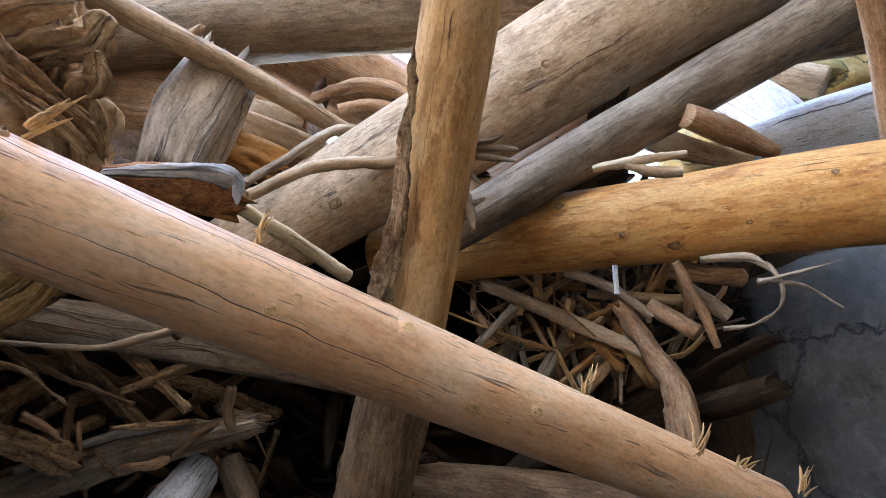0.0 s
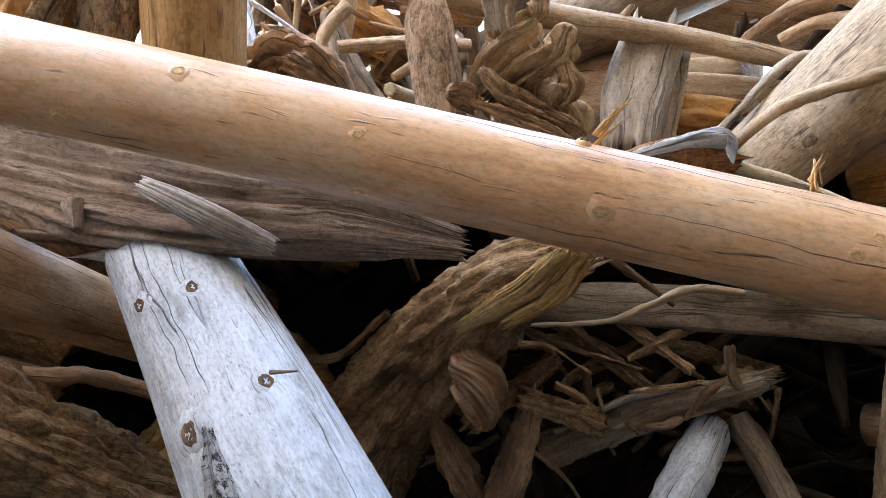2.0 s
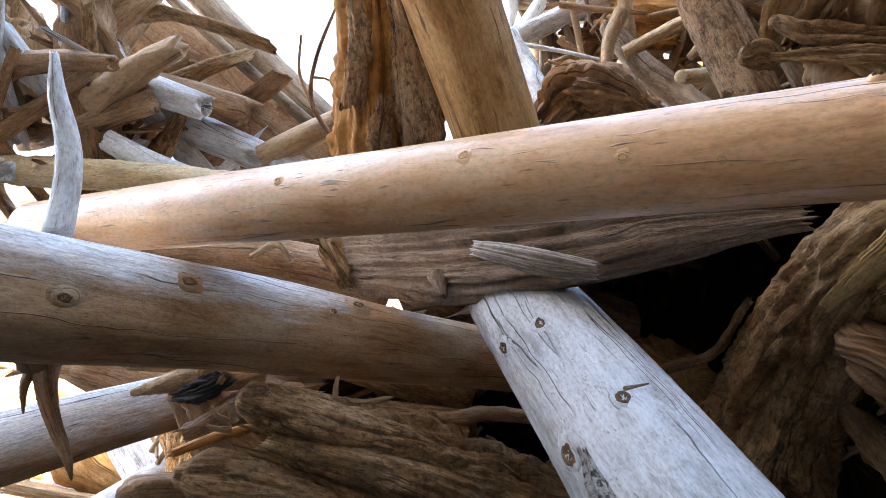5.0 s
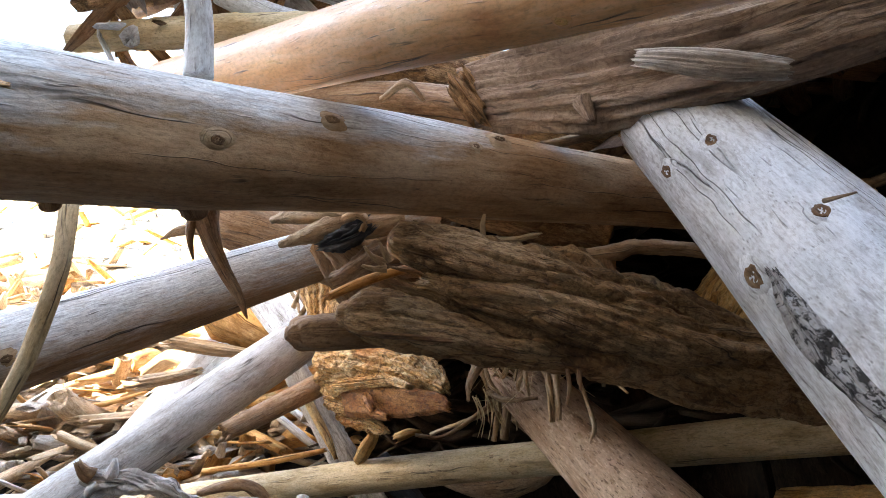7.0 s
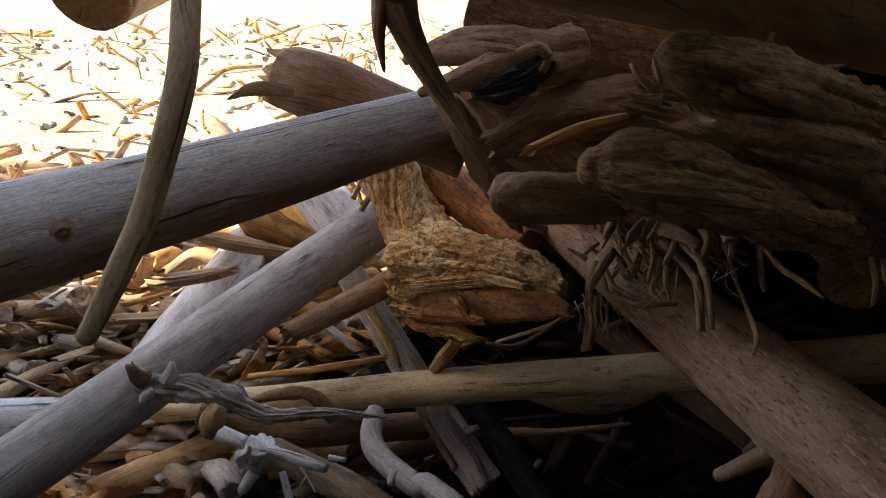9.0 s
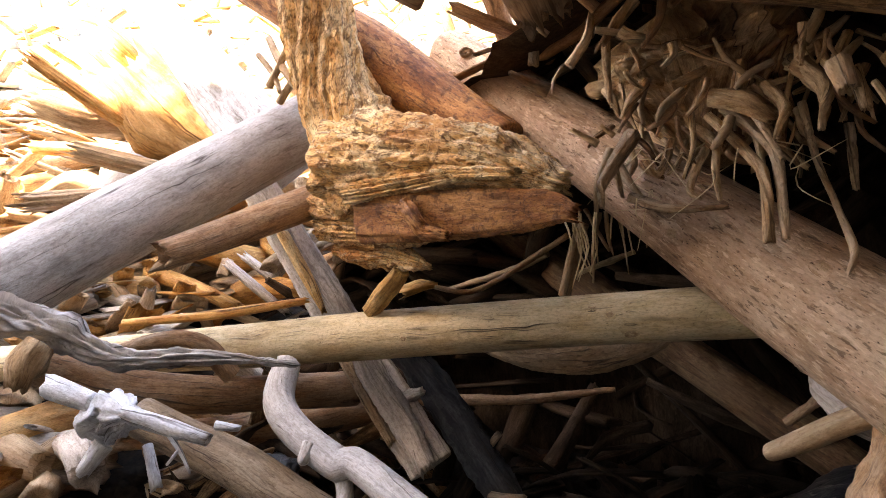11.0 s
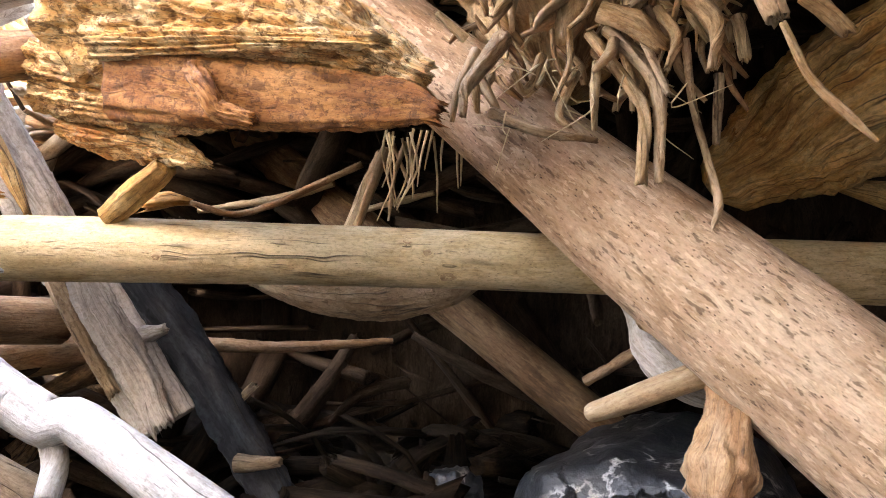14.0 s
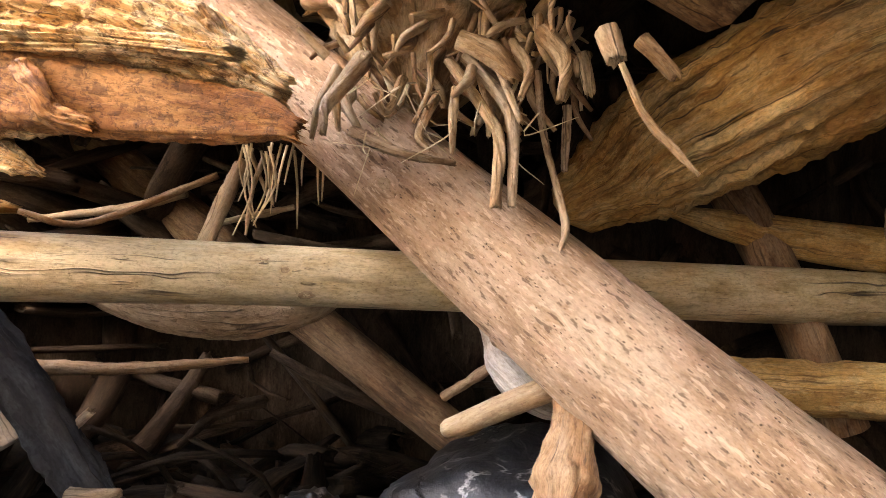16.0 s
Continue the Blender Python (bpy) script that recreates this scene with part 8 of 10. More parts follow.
branch(diag[0], "hair_root", ((-3.671, 0.567, 1.367, 0.0042), (-3.673, 0.586, 1.295, 0.0035), (-3.696, 0.572, 1.222, 0.0019)), YELLOW, sides=5, step=0.03)
branch(diag[0], "hair_root", ((-3.541, 0.552, 1.351, 0.0039), (-3.543, 0.578, 1.255, 0.0033), (-3.584, 0.544, 1.156, 0.0018)), YELLOW, sides=5, step=0.03)
branch(diag[0], "hair_root", ((-3.735, 0.829, 1.405, 0.0047), (-3.747, 0.83, 1.354, 0.004), (-3.753, 0.836, 1.302, 0.0022)), YELLOW, sides=5, step=0.03)
branch(diag[0], "hair_root", ((-3.899, 0.729, 1.446, 0.0048), (-3.92, 0.725, 1.366, 0.0041), (-3.92, 0.748, 1.284, 0.0022)), YELLOW, sides=5, step=0.03)
branch(diag[0], "hair_root", ((-3.564, 0.736, 1.364, 0.0042), (-3.573, 0.745, 1.294, 0.0036), (-3.578, 0.754, 1.224, 0.002)), YELLOW, sides=5, step=0.03)
branch(diag[0], "hair_root", ((-3.855, 0.727, 1.414, 0.0047), (-3.885, 0.72, 1.295, 0.004), (-3.874, 0.759, 1.174, 0.0022)), YELLOW, sides=5, step=0.03)
branch(diag[0], "hair_root", ((-3.876, 0.737, 1.433, 0.0048), (-3.897, 0.742, 1.322, 0.0041), (-3.896, 0.768, 1.208, 0.0022)), YELLOW, sides=5, step=0.03)
branch(diag[0], "hair_root", ((-3.554, 0.621, 1.367, 0.0041), (-3.576, 0.615, 1.293, 0.0034), (-3.59, 0.615, 1.218, 0.0019)), YELLOW, sides=5, step=0.03)
rock("veined_rock", (-3.30, 1.47, 0.13), (0.50, 0.42, 0.42), VEINED, "dark grey rock with pale veins on the ground", 2.2, lumps=0.16, facets=13, turn=30)
rock("cobble", (-3.902, 1.025, 0.198), (0.09, 0.1, 0.11), VEINED, "small dark cobble in the shade", 5.2, detail=4)
rock("cobble", (-4.311, -0.415, 0.529), (0.12, 0.1, 0.1), VEINED, "small dark cobble in the shade", 6.2, detail=4)

# upper left: stump, post and leaning planks
rs = driftwood("torn_stump", ((-1.199, 0.389, 2.965, 0.123), (-1.318, 0.406, 2.805, 0.123), (-1.43, 0.422, 2.652, 0.124), (-1.566, 0.446, 2.515, 0.136), (-1.712, 0.462, 2.37, 0.148), (-1.768, 0.468, 2.313, 0.148)), ORANGE, "torn reddish-orange stump with bark remnants", "stump", sides=110, step=0.01, flute=0.2, gnarl=0.08, rough=0.1, ridge=0.1, crumb=0.012)
branch(rs[0], "bark_patch", ((-1.296, 0.434, 2.565, 0.038), (-1.368, 0.476, 2.479, 0.063), (-1.468, 0.509, 2.366, 0.072), (-1.543, 0.536, 2.287, 0.065)), BARK, label="dark crusty bark", sides=48, step=0.008, thin=0.5, crumb=0.01, ends=("broken", "broken"))
branch(rs[0], "bark_patch", ((-1.32, 0.317, 2.595, 0.023), (-1.39, 0.332, 2.501, 0.031), (-1.498, 0.331, 2.392, 0.034)), BARK, label="dark crusty bark", sides=48, step=0.008, thin=0.5, crumb=0.01, ends=("broken", "broken"))
branch(rs[0], "bark_patch", ((-1.455, 0.407, 2.374, 0.023), (-1.52, 0.407, 2.325, 0.032), (-1.581, 0.405, 2.271, 0.024)), BARK, label="dark crusty bark", sides=48, step=0.008, thin=0.5, crumb=0.01, ends=("broken", "broken"))
po = driftwood("tan_post", ((-0.889, 0.298, 2.872, 0.128), (-1.181, 0.523, 2.538, 0.124), (-1.474, 0.749, 2.203, 0.12)), HONEY, "smooth tan post leaning behind the peeled log", "post", sides=28, rough=0.02, flute=0.02)
driftwood("wide_plank", ((-2.588, -0.777, 4.018, 0.143), (-2.612, -0.468, 3.765, 0.143), (-2.64, -0.113, 3.474, 0.17), (-2.63, 0.297, 3.094, 0.143), (-2.625, 0.516, 2.89, 0.143)), BROWN, "wide brown weathered plank leaning aslant", "plank", thin=0.25, square=5, sides=32, flute=0.15, face=(0.74, 0.02, -0.67))
driftwood("narrow_plank", ((-2.359, -0.4, 3.823, 0.03), (-2.379, -0.191, 3.609, 0.03), (-2.405, 0.067, 3.343, 0.032), (-2.428, 0.387, 3.025, 0.032), (-2.438, 0.528, 2.884, 0.032)), GREY, "narrow grey plank leaning aslant", "plank", thin=0.6, square=4, sides=16)
driftwood("grey_log", ((-2.539, -0.316, 4.147, 0.068), (-2.547, -0.071, 3.831, 0.068), (-2.556, 0.2, 3.482, 0.072), (-2.539, 0.484, 3.144, 0.065), (-2.531, 0.612, 2.991, 0.065)), GREY, "bleached grey log leaning aslant", sides=20, flute=0.1)
driftwood("broken_stump", ((-2.138, -0.519, 3.438, 0.096), (-2.189, -0.511, 3.353, 0.096), (-2.318, -0.49, 3.138, 0.107), (-2.44, -0.464, 2.89, 0.096), (-2.615, -0.426, 2.532, 0.096)), BROWN, "dark broken stump with loose fibres", "stump", sides=32, gnarl=0.25, flute=0.2, ends=("broken", "cut"))
driftwood("snapped_branch", ((-2.274, -0.457, 2.93, 0.061), (-2.124, -0.314, 2.966, 0.056), (-1.983, -0.165, 2.981, 0.039)), TAN, "snapped orange-brown branch stub", "branch", sides=20, ends=("cut", "broken"), crumb=0.003, step=0.014, gnarl=0.1)
driftwood("grey_log", ((-2.53, -0.355, 3.217, 0.054), (-2.486, -0.149, 3.034, 0.07), (-2.401, 0.092, 2.86, 0.068), (-2.318, 0.326, 2.691, 0.068)), SILVER, "bleached grey log leaning aslant", sides=22, flute=0.15, ends=("broken", "cut"))
driftwood("grey_log", ((-2.285, -0.393, 2.774, 0.04), (-2.273, -0.25, 2.681, 0.046), (-2.234, -0.079, 2.587, 0.04), (-2.196, 0.093, 2.492, 0.04)), SILVER, "bleached grey log leaning aslant", sides=20, flute=0.15, ends=("broken", "cut"))
driftwood("yellow_pole", ((-2.579, -0.976, 2.821, 0.055), (-2.402, -0.637, 2.703, 0.055), (-2.249, -0.342, 2.6, 0.054), (-2.131, -0.024, 2.515, 0.048), (-2.063, 0.157, 2.467, 0.048)), YELLOW, "yellowish pole behind the peeled log", "pole", sides=22, crumb=0.003, step=0.014, gnarl=0.1)
driftwood("short_log", ((-2.331, 0.152, 2.78, 0.049), (-2.231, 0.307, 2.819, 0.051), (-2.168, 0.472, 2.888, 0.05)), TAN, "short tan log with flaking bark", sides=22, flute=0.1)
tw = driftwood("bare_twig", ((-1.874, 0.341, 2.551, 0.008), (-1.836, 0.274, 2.675, 0.008), (-1.752, 0.29, 2.803, 0.007), (-1.638, 0.351, 2.94, 0.005)), BROWN, "thin bare brown twig standing up", "twig", sides=7)
branch(tw[0], "side_twig", ((-1.843, 0.279, 2.657, 0.007), (-1.804, 0.235, 2.76, 0.006), (-1.74, 0.237, 2.865, 0.004)), sides=6)
branch(tw[0], "side_twig", ((-1.794, 0.279, 2.737, 0.005), (-1.779, 0.332, 2.714, 0.004), (-1.799, 0.373, 2.642, 0.003)), sides=6)
driftwood("gnarled_stump", ((-2.386, -0.89, 3.448, 0.146), (-2.438, -0.79, 3.244, 0.135), (-2.457, -0.704, 3.069, 0.1)), ROOT, "gnarled torn stump beside the beach", "stump", sides=56, step=0.012, gnarl=0.3, crumb=0.012, ends=("cut", "broken"))

# upper middle: small pieces behind the peeled log
driftwood("bleached_pole", ((-2.188, 0.997, 3.253, 0.047), (-2.027, 1.243, 3.31, 0.047), (-1.855, 1.505, 3.369, 0.047), (-1.684, 1.752, 3.435, 0.044), (-1.629, 1.832, 3.457, 0.044)), SILVER, "bleached bluish pole above the tangle", "pole", sides=18, flute=0.1, crumb=0.003, step=0.014, gnarl=0.1)
driftwood("round_log", ((-1.091, 1.285, 2.654, 0.054), (-1.112, 1.307, 2.566, 0.076), (-1.149, 1.369, 2.313, 0.074), (-1.192, 1.44, 2.025, 0.074)), BARK, "dark rounded log standing in the tangle", sides=28, flute=0.08, ends=("round", "cut"))
driftwood("stalk", ((-1.706, 1.485, 3.089, 0.04), (-1.694, 1.566, 2.886, 0.054), (-1.64, 1.654, 2.697, 0.053), (-1.566, 1.777, 2.433, 0.053)), GREY, "pale grey stalk in the tangle", "branch", sides=16, ends=("round", "cut"), crumb=0.003, step=0.014, gnarl=0.1)
driftwood("cut_log", ((-1.252, 1.258, 2.39, 0.021), (-1.322, 1.504, 2.498, 0.026)), YELLOW, "small sawn log end in the tangle", sides=18)
driftwood("twisted_stump", ((-1.604, 1.031, 2.509, 0.058), (-1.527, 1.083, 2.545, 0.086), (-1.443, 1.171, 2.475, 0.074), (-1.419, 1.245, 2.391, 0.046)), BROWN, "twisted hollow stump behind the peeled log", "stump", sides=64, gnarl=0.35, step=0.01, crumb=0.016, ridge=0.15, ends=("broken", "broken"))
driftwood("twisted_stump", ((-1.684, 1.01, 2.965, 0.022), (-1.683, 1.046, 2.751, 0.037), (-1.668, 1.052, 2.561, 0.04)), SILVER, "bleached twisted root sweeping down", "root", sides=16, gnarl=0.2, crumb=0.003, step=0.014)
driftwood("rotten_chunk", ((-1.773, 1.641, 3.26, 0.089), (-1.703, 1.783, 3.166, 0.101)), ORANGE, "bright orange rotten chunk", "wood chunk", gnarl=0.4, sides=24, ends=("broken", "broken"))
driftwood("pale_stick", ((-1.637, 1.452, 2.881, 0.027), (-1.45, 1.652, 2.912, 0.026), (-1.283, 1.845, 2.912, 0.024)), PALE, "pale stick in the tangle", "stick", sides=14, crumb=0.003, step=0.014, gnarl=0.1)
driftwood("short_log", ((-1.338, 1.454, 2.991, 0.046), (-1.205, 1.596, 2.883, 0.05), (-1.143, 1.696, 2.88, 0.04)), BROWN, "short brown log across the tangle", sides=20)
driftwood("tangled_stick", ((-1.529, 1.458, 3.318, 0.021), (-1.556, 1.426, 3.295, 0.019), (-1.604, 1.341, 3.276, 0.013)), SILVER, "thin driftwood stick in the tangle", "stick", group="sticks in the tangle", sides=8)
driftwood("tangled_stick", ((-2.036, 1.291, 3.554, 0.031), (-1.99, 1.412, 3.52, 0.028), (-1.936, 1.537, 3.481, 0.019)), GREY, "thin driftwood stick in the tangle", "stick", group="sticks in the tangle", sides=8)
driftwood("tangled_stick", ((-1.374, 1.755, 3.537, 0.034), (-1.34, 1.883, 3.476, 0.031), (-1.308, 1.995, 3.412, 0.02)), TAN, "thin driftwood stick in the tangle", "stick", group="sticks in the tangle", sides=8)
driftwood("tangled_stick", ((-1.67, 2.121, 3.695, 0.031), (-1.63, 2.252, 3.64, 0.028), (-1.604, 2.344, 3.586, 0.019)), BROWN, "thin driftwood stick in the tangle", "stick", group="sticks in the tangle", sides=8)
driftwood("tangled_stick", ((-1.488, 1.46, 3.654, 0.031), (-1.493, 1.525, 3.584, 0.028), (-1.476, 1.626, 3.504, 0.019)), SILVER, "thin driftwood stick in the tangle", "stick", group="sticks in the tangle", sides=8)
driftwood("tangled_stick", ((-1.513, 1.842, 2.814, 0.007), (-1.552, 1.891, 2.702, 0.007), (-1.585, 1.949, 2.589, 0.004)), GREY, "thin driftwood stick in the tangle", "stick", group="sticks in the tangle", sides=8)
driftwood("tangled_stick", ((-1.412, 2.157, 3.822, 0.037), (-1.387, 2.279, 3.749, 0.033), (-1.34, 2.44, 3.665, 0.022)), TAN, "thin driftwood stick in the tangle", "stick", group="sticks in the tangle", sides=8)
driftwood("tangled_stick", ((-1.802, 1.137, 3.924, 0.024), (-1.753, 1.25, 3.903, 0.021), (-1.728, 1.301, 3.885, 0.014)), BROWN, "thin driftwood stick in the tangle", "stick", group="sticks in the tangle", sides=8)
driftwood("tangled_stick", ((-1.796, 1.655, 3.648, 0.014), (-1.75, 1.813, 3.584, 0.012), (-1.71, 1.953, 3.52, 0.008)), SILVER, "thin driftwood stick in the tangle", "stick", group="sticks in the tangle", sides=8)
driftwood("tangled_stick", ((-1.336, 2.169, 3.819, 0.017), (-1.378, 2.183, 3.733, 0.015), (-1.45, 2.122, 3.654, 0.01)), GREY, "thin driftwood stick in the tangle", "stick", group="sticks in the tangle", sides=8)
driftwood("tangled_stick", ((-1.409, 2.324, 3.875, 0.029), (-1.479, 2.182, 3.876, 0.026), (-1.516, 2.106, 3.863, 0.017)), TAN, "thin driftwood stick in the tangle", "stick", group="sticks in the tangle", sides=8)
driftwood("tangled_stick", ((-1.934, 1.601, 3.379, 0.019), (-1.978, 1.567, 3.329, 0.017), (-2.043, 1.479, 3.284, 0.012)), BROWN, "thin driftwood stick in the tangle", "stick", group="sticks in the tangle", sides=8)
driftwood("tangled_stick", ((-1.628, 1.713, 3.411, 0.008), (-1.684, 1.593, 3.421, 0.007), (-1.758, 1.43, 3.434, 0.005)), SILVER, "thin driftwood stick in the tangle", "stick", group="sticks in the tangle", sides=8)
driftwood("tangled_stick", ((-1.643, 1.363, 3.332, 0.01), (-1.683, 1.399, 3.228, 0.009), (-1.73, 1.418, 3.126, 0.006)), GREY, "thin driftwood stick in the tangle", "stick", group="sticks in the tangle", sides=8)
driftwood("tangled_stick", ((-1.786, 1.102, 2.972, 0.02), (-1.881, 1.006, 2.891, 0.018), (-1.984, 0.883, 2.81, 0.012)), TAN, "thin driftwood stick in the tangle", "stick", group="sticks in the tangle", sides=8)
driftwood("tangled_stick", ((-1.93, 1.406, 3.237, 0.02), (-1.935, 1.553, 3.094, 0.018), (-1.93, 1.716, 2.946, 0.012)), BROWN, "thin driftwood stick in the tangle", "stick", group="sticks in the tangle", sides=8)
driftwood("tangled_stick", ((-1.58, 2.161, 3.632, 0.017), (-1.572, 2.299, 3.519, 0.015), (-1.533, 2.503, 3.395, 0.01)), SILVER, "thin driftwood stick in the tangle", "stick", group="sticks in the tangle", sides=8)
driftwood("tangled_stick", ((-1.529, 2.448, 3.994, 0.009), (-1.624, 2.243, 4.013, 0.008), (-1.686, 2.108, 4.022, 0.006)), GREY, "thin driftwood stick in the tangle", "stick", group="sticks in the tangle", sides=8)
driftwood("tangled_stick", ((-1.881, 1.407, 3.668, 0.013), (-1.938, 1.292, 3.67, 0.011), (-1.998, 1.166, 3.671, 0.008)), TAN, "thin driftwood stick in the tangle", "stick", group="sticks in the tangle", sides=8)
driftwood("tangled_stick", ((-1.749, 1.283, 3.914, 0.022), (-1.796, 1.256, 3.853, 0.02), (-1.854, 1.199, 3.791, 0.013)), BROWN, "thin driftwood stick in the tangle", "stick", group="sticks in the tangle", sides=8)
driftwood("tangled_stick", ((-1.738, 2.195, 3.798, 0.036), (-1.701, 2.391, 3.68, 0.032), (-1.688, 2.522, 3.566, 0.021)), SILVER, "thin driftwood stick in the tangle", "stick", group="sticks in the tangle", sides=8)
driftwood("tangled_stick", ((-1.364, 1.422, 3.46, 0.024), (-1.419, 1.396, 3.384, 0.022), (-1.45, 1.419, 3.298, 0.014)), GREY, "thin driftwood stick in the tangle", "stick", group="sticks in the tangle", sides=8)
driftwood("tangled_stick", ((-1.281, 1.676, 3.304, 0.022), (-1.271, 1.769, 3.234, 0.02), (-1.253, 1.873, 3.159, 0.013)), TAN, "thin driftwood stick in the tangle", "stick", group="sticks in the tangle", sides=8)
driftwood("tangled_stick", ((-2.119, 1.511, 3.817, 0.01), (-2.224, 1.547, 3.604, 0.009), (-2.363, 1.504, 3.399, 0.006)), BROWN, "thin driftwood stick in the tangle", "stick", group="sticks in the tangle", sides=8)
driftwood("tangled_stick", ((-1.585, 2.115, 3.37, 0.01), (-1.687, 2.121, 3.187, 0.009), (-1.798, 2.106, 3.006, 0.006)), SILVER, "thin driftwood stick in the tangle", "stick", group="sticks in the tangle", sides=8)
driftwood("tangled_stick", ((-1.737, 1.835, 3.794, 0.032), (-1.798, 1.779, 3.733, 0.029), (-1.854, 1.727, 3.666, 0.019)), GREY, "thin driftwood stick in the tangle", "stick", group="sticks in the tangle", sides=8)
driftwood("tangled_stick", ((-1.589, 1.467, 3.06, 0.031), (-1.661, 1.425, 2.969, 0.028), (-1.714, 1.414, 2.869, 0.019)), TAN, "thin driftwood stick in the tangle", "stick", group="sticks in the tangle", sides=8)
driftwood("tangled_stick", ((-1.759, 2.134, 3.288, 0.028), (-1.802, 2.071, 3.266, 0.025), (-1.849, 1.988, 3.242, 0.017)), BROWN, "thin driftwood stick in the tangle", "stick", group="sticks in the tangle", sides=8)
driftwood("tangled_stick", ((-1.416, 1.622, 3.21, 0.012), (-1.418, 1.711, 3.127, 0.011), (-1.394, 1.852, 3.036, 0.007)), SILVER, "thin driftwood stick in the tangle", "stick", group="sticks in the tangle", sides=8)
driftwood("tangled_stick", ((-1.814, 1.544, 3.525, 0.019), (-1.734, 1.739, 3.485, 0.017), (-1.671, 1.89, 3.447, 0.011)), GREY, "thin driftwood stick in the tangle", "stick", group="sticks in the tangle", sides=8)
driftwood("tangled_stick", ((-2.252, 1.24, 3.189, 0.035), (-2.361, 1.005, 3.203, 0.032), (-2.439, 0.827, 3.204, 0.021)), TAN, "thin driftwood stick in the tangle", "stick", group="sticks in the tangle", sides=8)
driftwood("tangled_stick", ((-1.817, 1.623, 3.915, 0.012), (-1.821, 1.689, 3.846, 0.011), (-1.799, 1.811, 3.769, 0.007)), BROWN, "thin driftwood stick in the tangle", "stick", group="sticks in the tangle", sides=8)
driftwood("tangled_stick", ((-1.696, 2.117, 2.911, 0.023), (-1.785, 2.028, 2.832, 0.021), (-1.863, 1.954, 2.749, 0.014)), SILVER, "thin driftwood stick in the tangle", "stick", group="sticks in the tangle", sides=8)
driftwood("tangled_stick", ((-1.45, 1.674, 3.489, 0.02), (-1.485, 1.707, 3.397, 0.018), (-1.543, 1.678, 3.31, 0.012)), GREY, "thin driftwood stick in the tangle", "stick", group="sticks in the tangle", sides=8)
driftwood("tangled_stick", ((-1.942, 1.249, 4.122, 0.038), (-1.897, 1.37, 4.083, 0.034), (-1.857, 1.471, 4.04, 0.023)), TAN, "thin driftwood stick in the tangle", "stick", group="sticks in the tangle", sides=8)
driftwood("tangled_stick", ((-1.571, 1.262, 3.715, 0.036), (-1.587, 1.39, 3.568, 0.033), (-1.616, 1.476, 3.42, 0.022)), BROWN, "thin driftwood stick in the tangle", "stick", group="sticks in the tangle", sides=8)
driftwood("tangled_stick", ((-1.933, 2.393, 3.221, 0.012), (-2.061, 2.171, 3.198, 0.011), (-2.175, 1.976, 3.169, 0.007)), SILVER, "thin driftwood stick in the tangle", "stick", group="sticks in the tangle", sides=8)
driftwood("tangled_stick", ((-1.906, 1.422, 3.395, 0.02), (-1.959, 1.499, 3.231, 0.018), (-1.992, 1.616, 3.058, 0.012)), GREY, "thin driftwood stick in the tangle", "stick", group="sticks in the tangle", sides=8)
driftwood("tangled_stick", ((-1.883, 1.489, 3.593, 0.014), (-1.965, 1.466, 3.471, 0.013), (-2.039, 1.456, 3.345, 0.008)), TAN, "thin driftwood stick in the tangle", "stick", group="sticks in the tangle", sides=8)
driftwood("tangled_stick", ((-1.696, 1.493, 3.809, 0.029), (-1.693, 1.613, 3.701, 0.026), (-1.664, 1.782, 3.583, 0.017)), BROWN, "thin driftwood stick in the tangle", "stick", group="sticks in the tangle", sides=8)
driftwood("tangled_stick", ((-1.59, 1.785, 3.553, 0.035), (-1.688, 1.761, 3.401, 0.032), (-1.797, 1.699, 3.25, 0.021)), SILVER, "thin driftwood stick in the tangle", "stick", group="sticks in the tangle", sides=8)
driftwood("tangled_stick", ((-1.811, 1.313, 3.35, 0.022), (-1.743, 1.474, 3.319, 0.019), (-1.694, 1.583, 3.292, 0.013)), GREY, "thin driftwood stick in the tangle", "stick", group="sticks in the tangle", sides=8)
driftwood("tangled_stick", ((-1.987, 1.533, 3.195, 0.017), (-1.941, 1.697, 3.124, 0.015), (-1.896, 1.854, 3.051, 0.01)), TAN, "thin driftwood stick in the tangle", "stick", group="sticks in the tangle", sides=8)
driftwood("tangled_stick", ((-1.916, 1.333, 4.282, 0.015), (-1.892, 1.402, 4.259, 0.013), (-1.838, 1.535, 4.225, 0.009)), BROWN, "thin driftwood stick in the tangle", "stick", group="sticks in the tangle", sides=8)
driftwood("tangled_stick", ((-1.898, 2.174, 3.058, 0.025), (-1.976, 2.227, 2.872, 0.022), (-2.028, 2.33, 2.677, 0.015)), SILVER, "thin driftwood stick in the tangle", "stick", group="sticks in the tangle", sides=8)
driftwood("tangled_stick", ((-1.481, 1.743, 3.386, 0.013), (-1.5, 1.82, 3.283, 0.011), (-1.524, 1.88, 3.181, 0.008)), GREY, "thin driftwood stick in the tangle", "stick", group="sticks in the tangle", sides=8)
driftwood("tangled_stick", ((-1.382, 1.78, 3.029, 0.02), (-1.413, 1.772, 2.978, 0.018), (-1.463, 1.717, 2.93, 0.012)), TAN, "thin driftwood stick in the tangle", "stick", group="sticks in the tangle", sides=8)
driftwood("tangled_stick", ((-1.983, 2.061, 3.217, 0.024), (-1.985, 2.144, 3.135, 0.021), (-1.997, 2.197, 3.053, 0.014)), BROWN, "thin driftwood stick in the tangle", "stick", group="sticks in the tangle", sides=8)
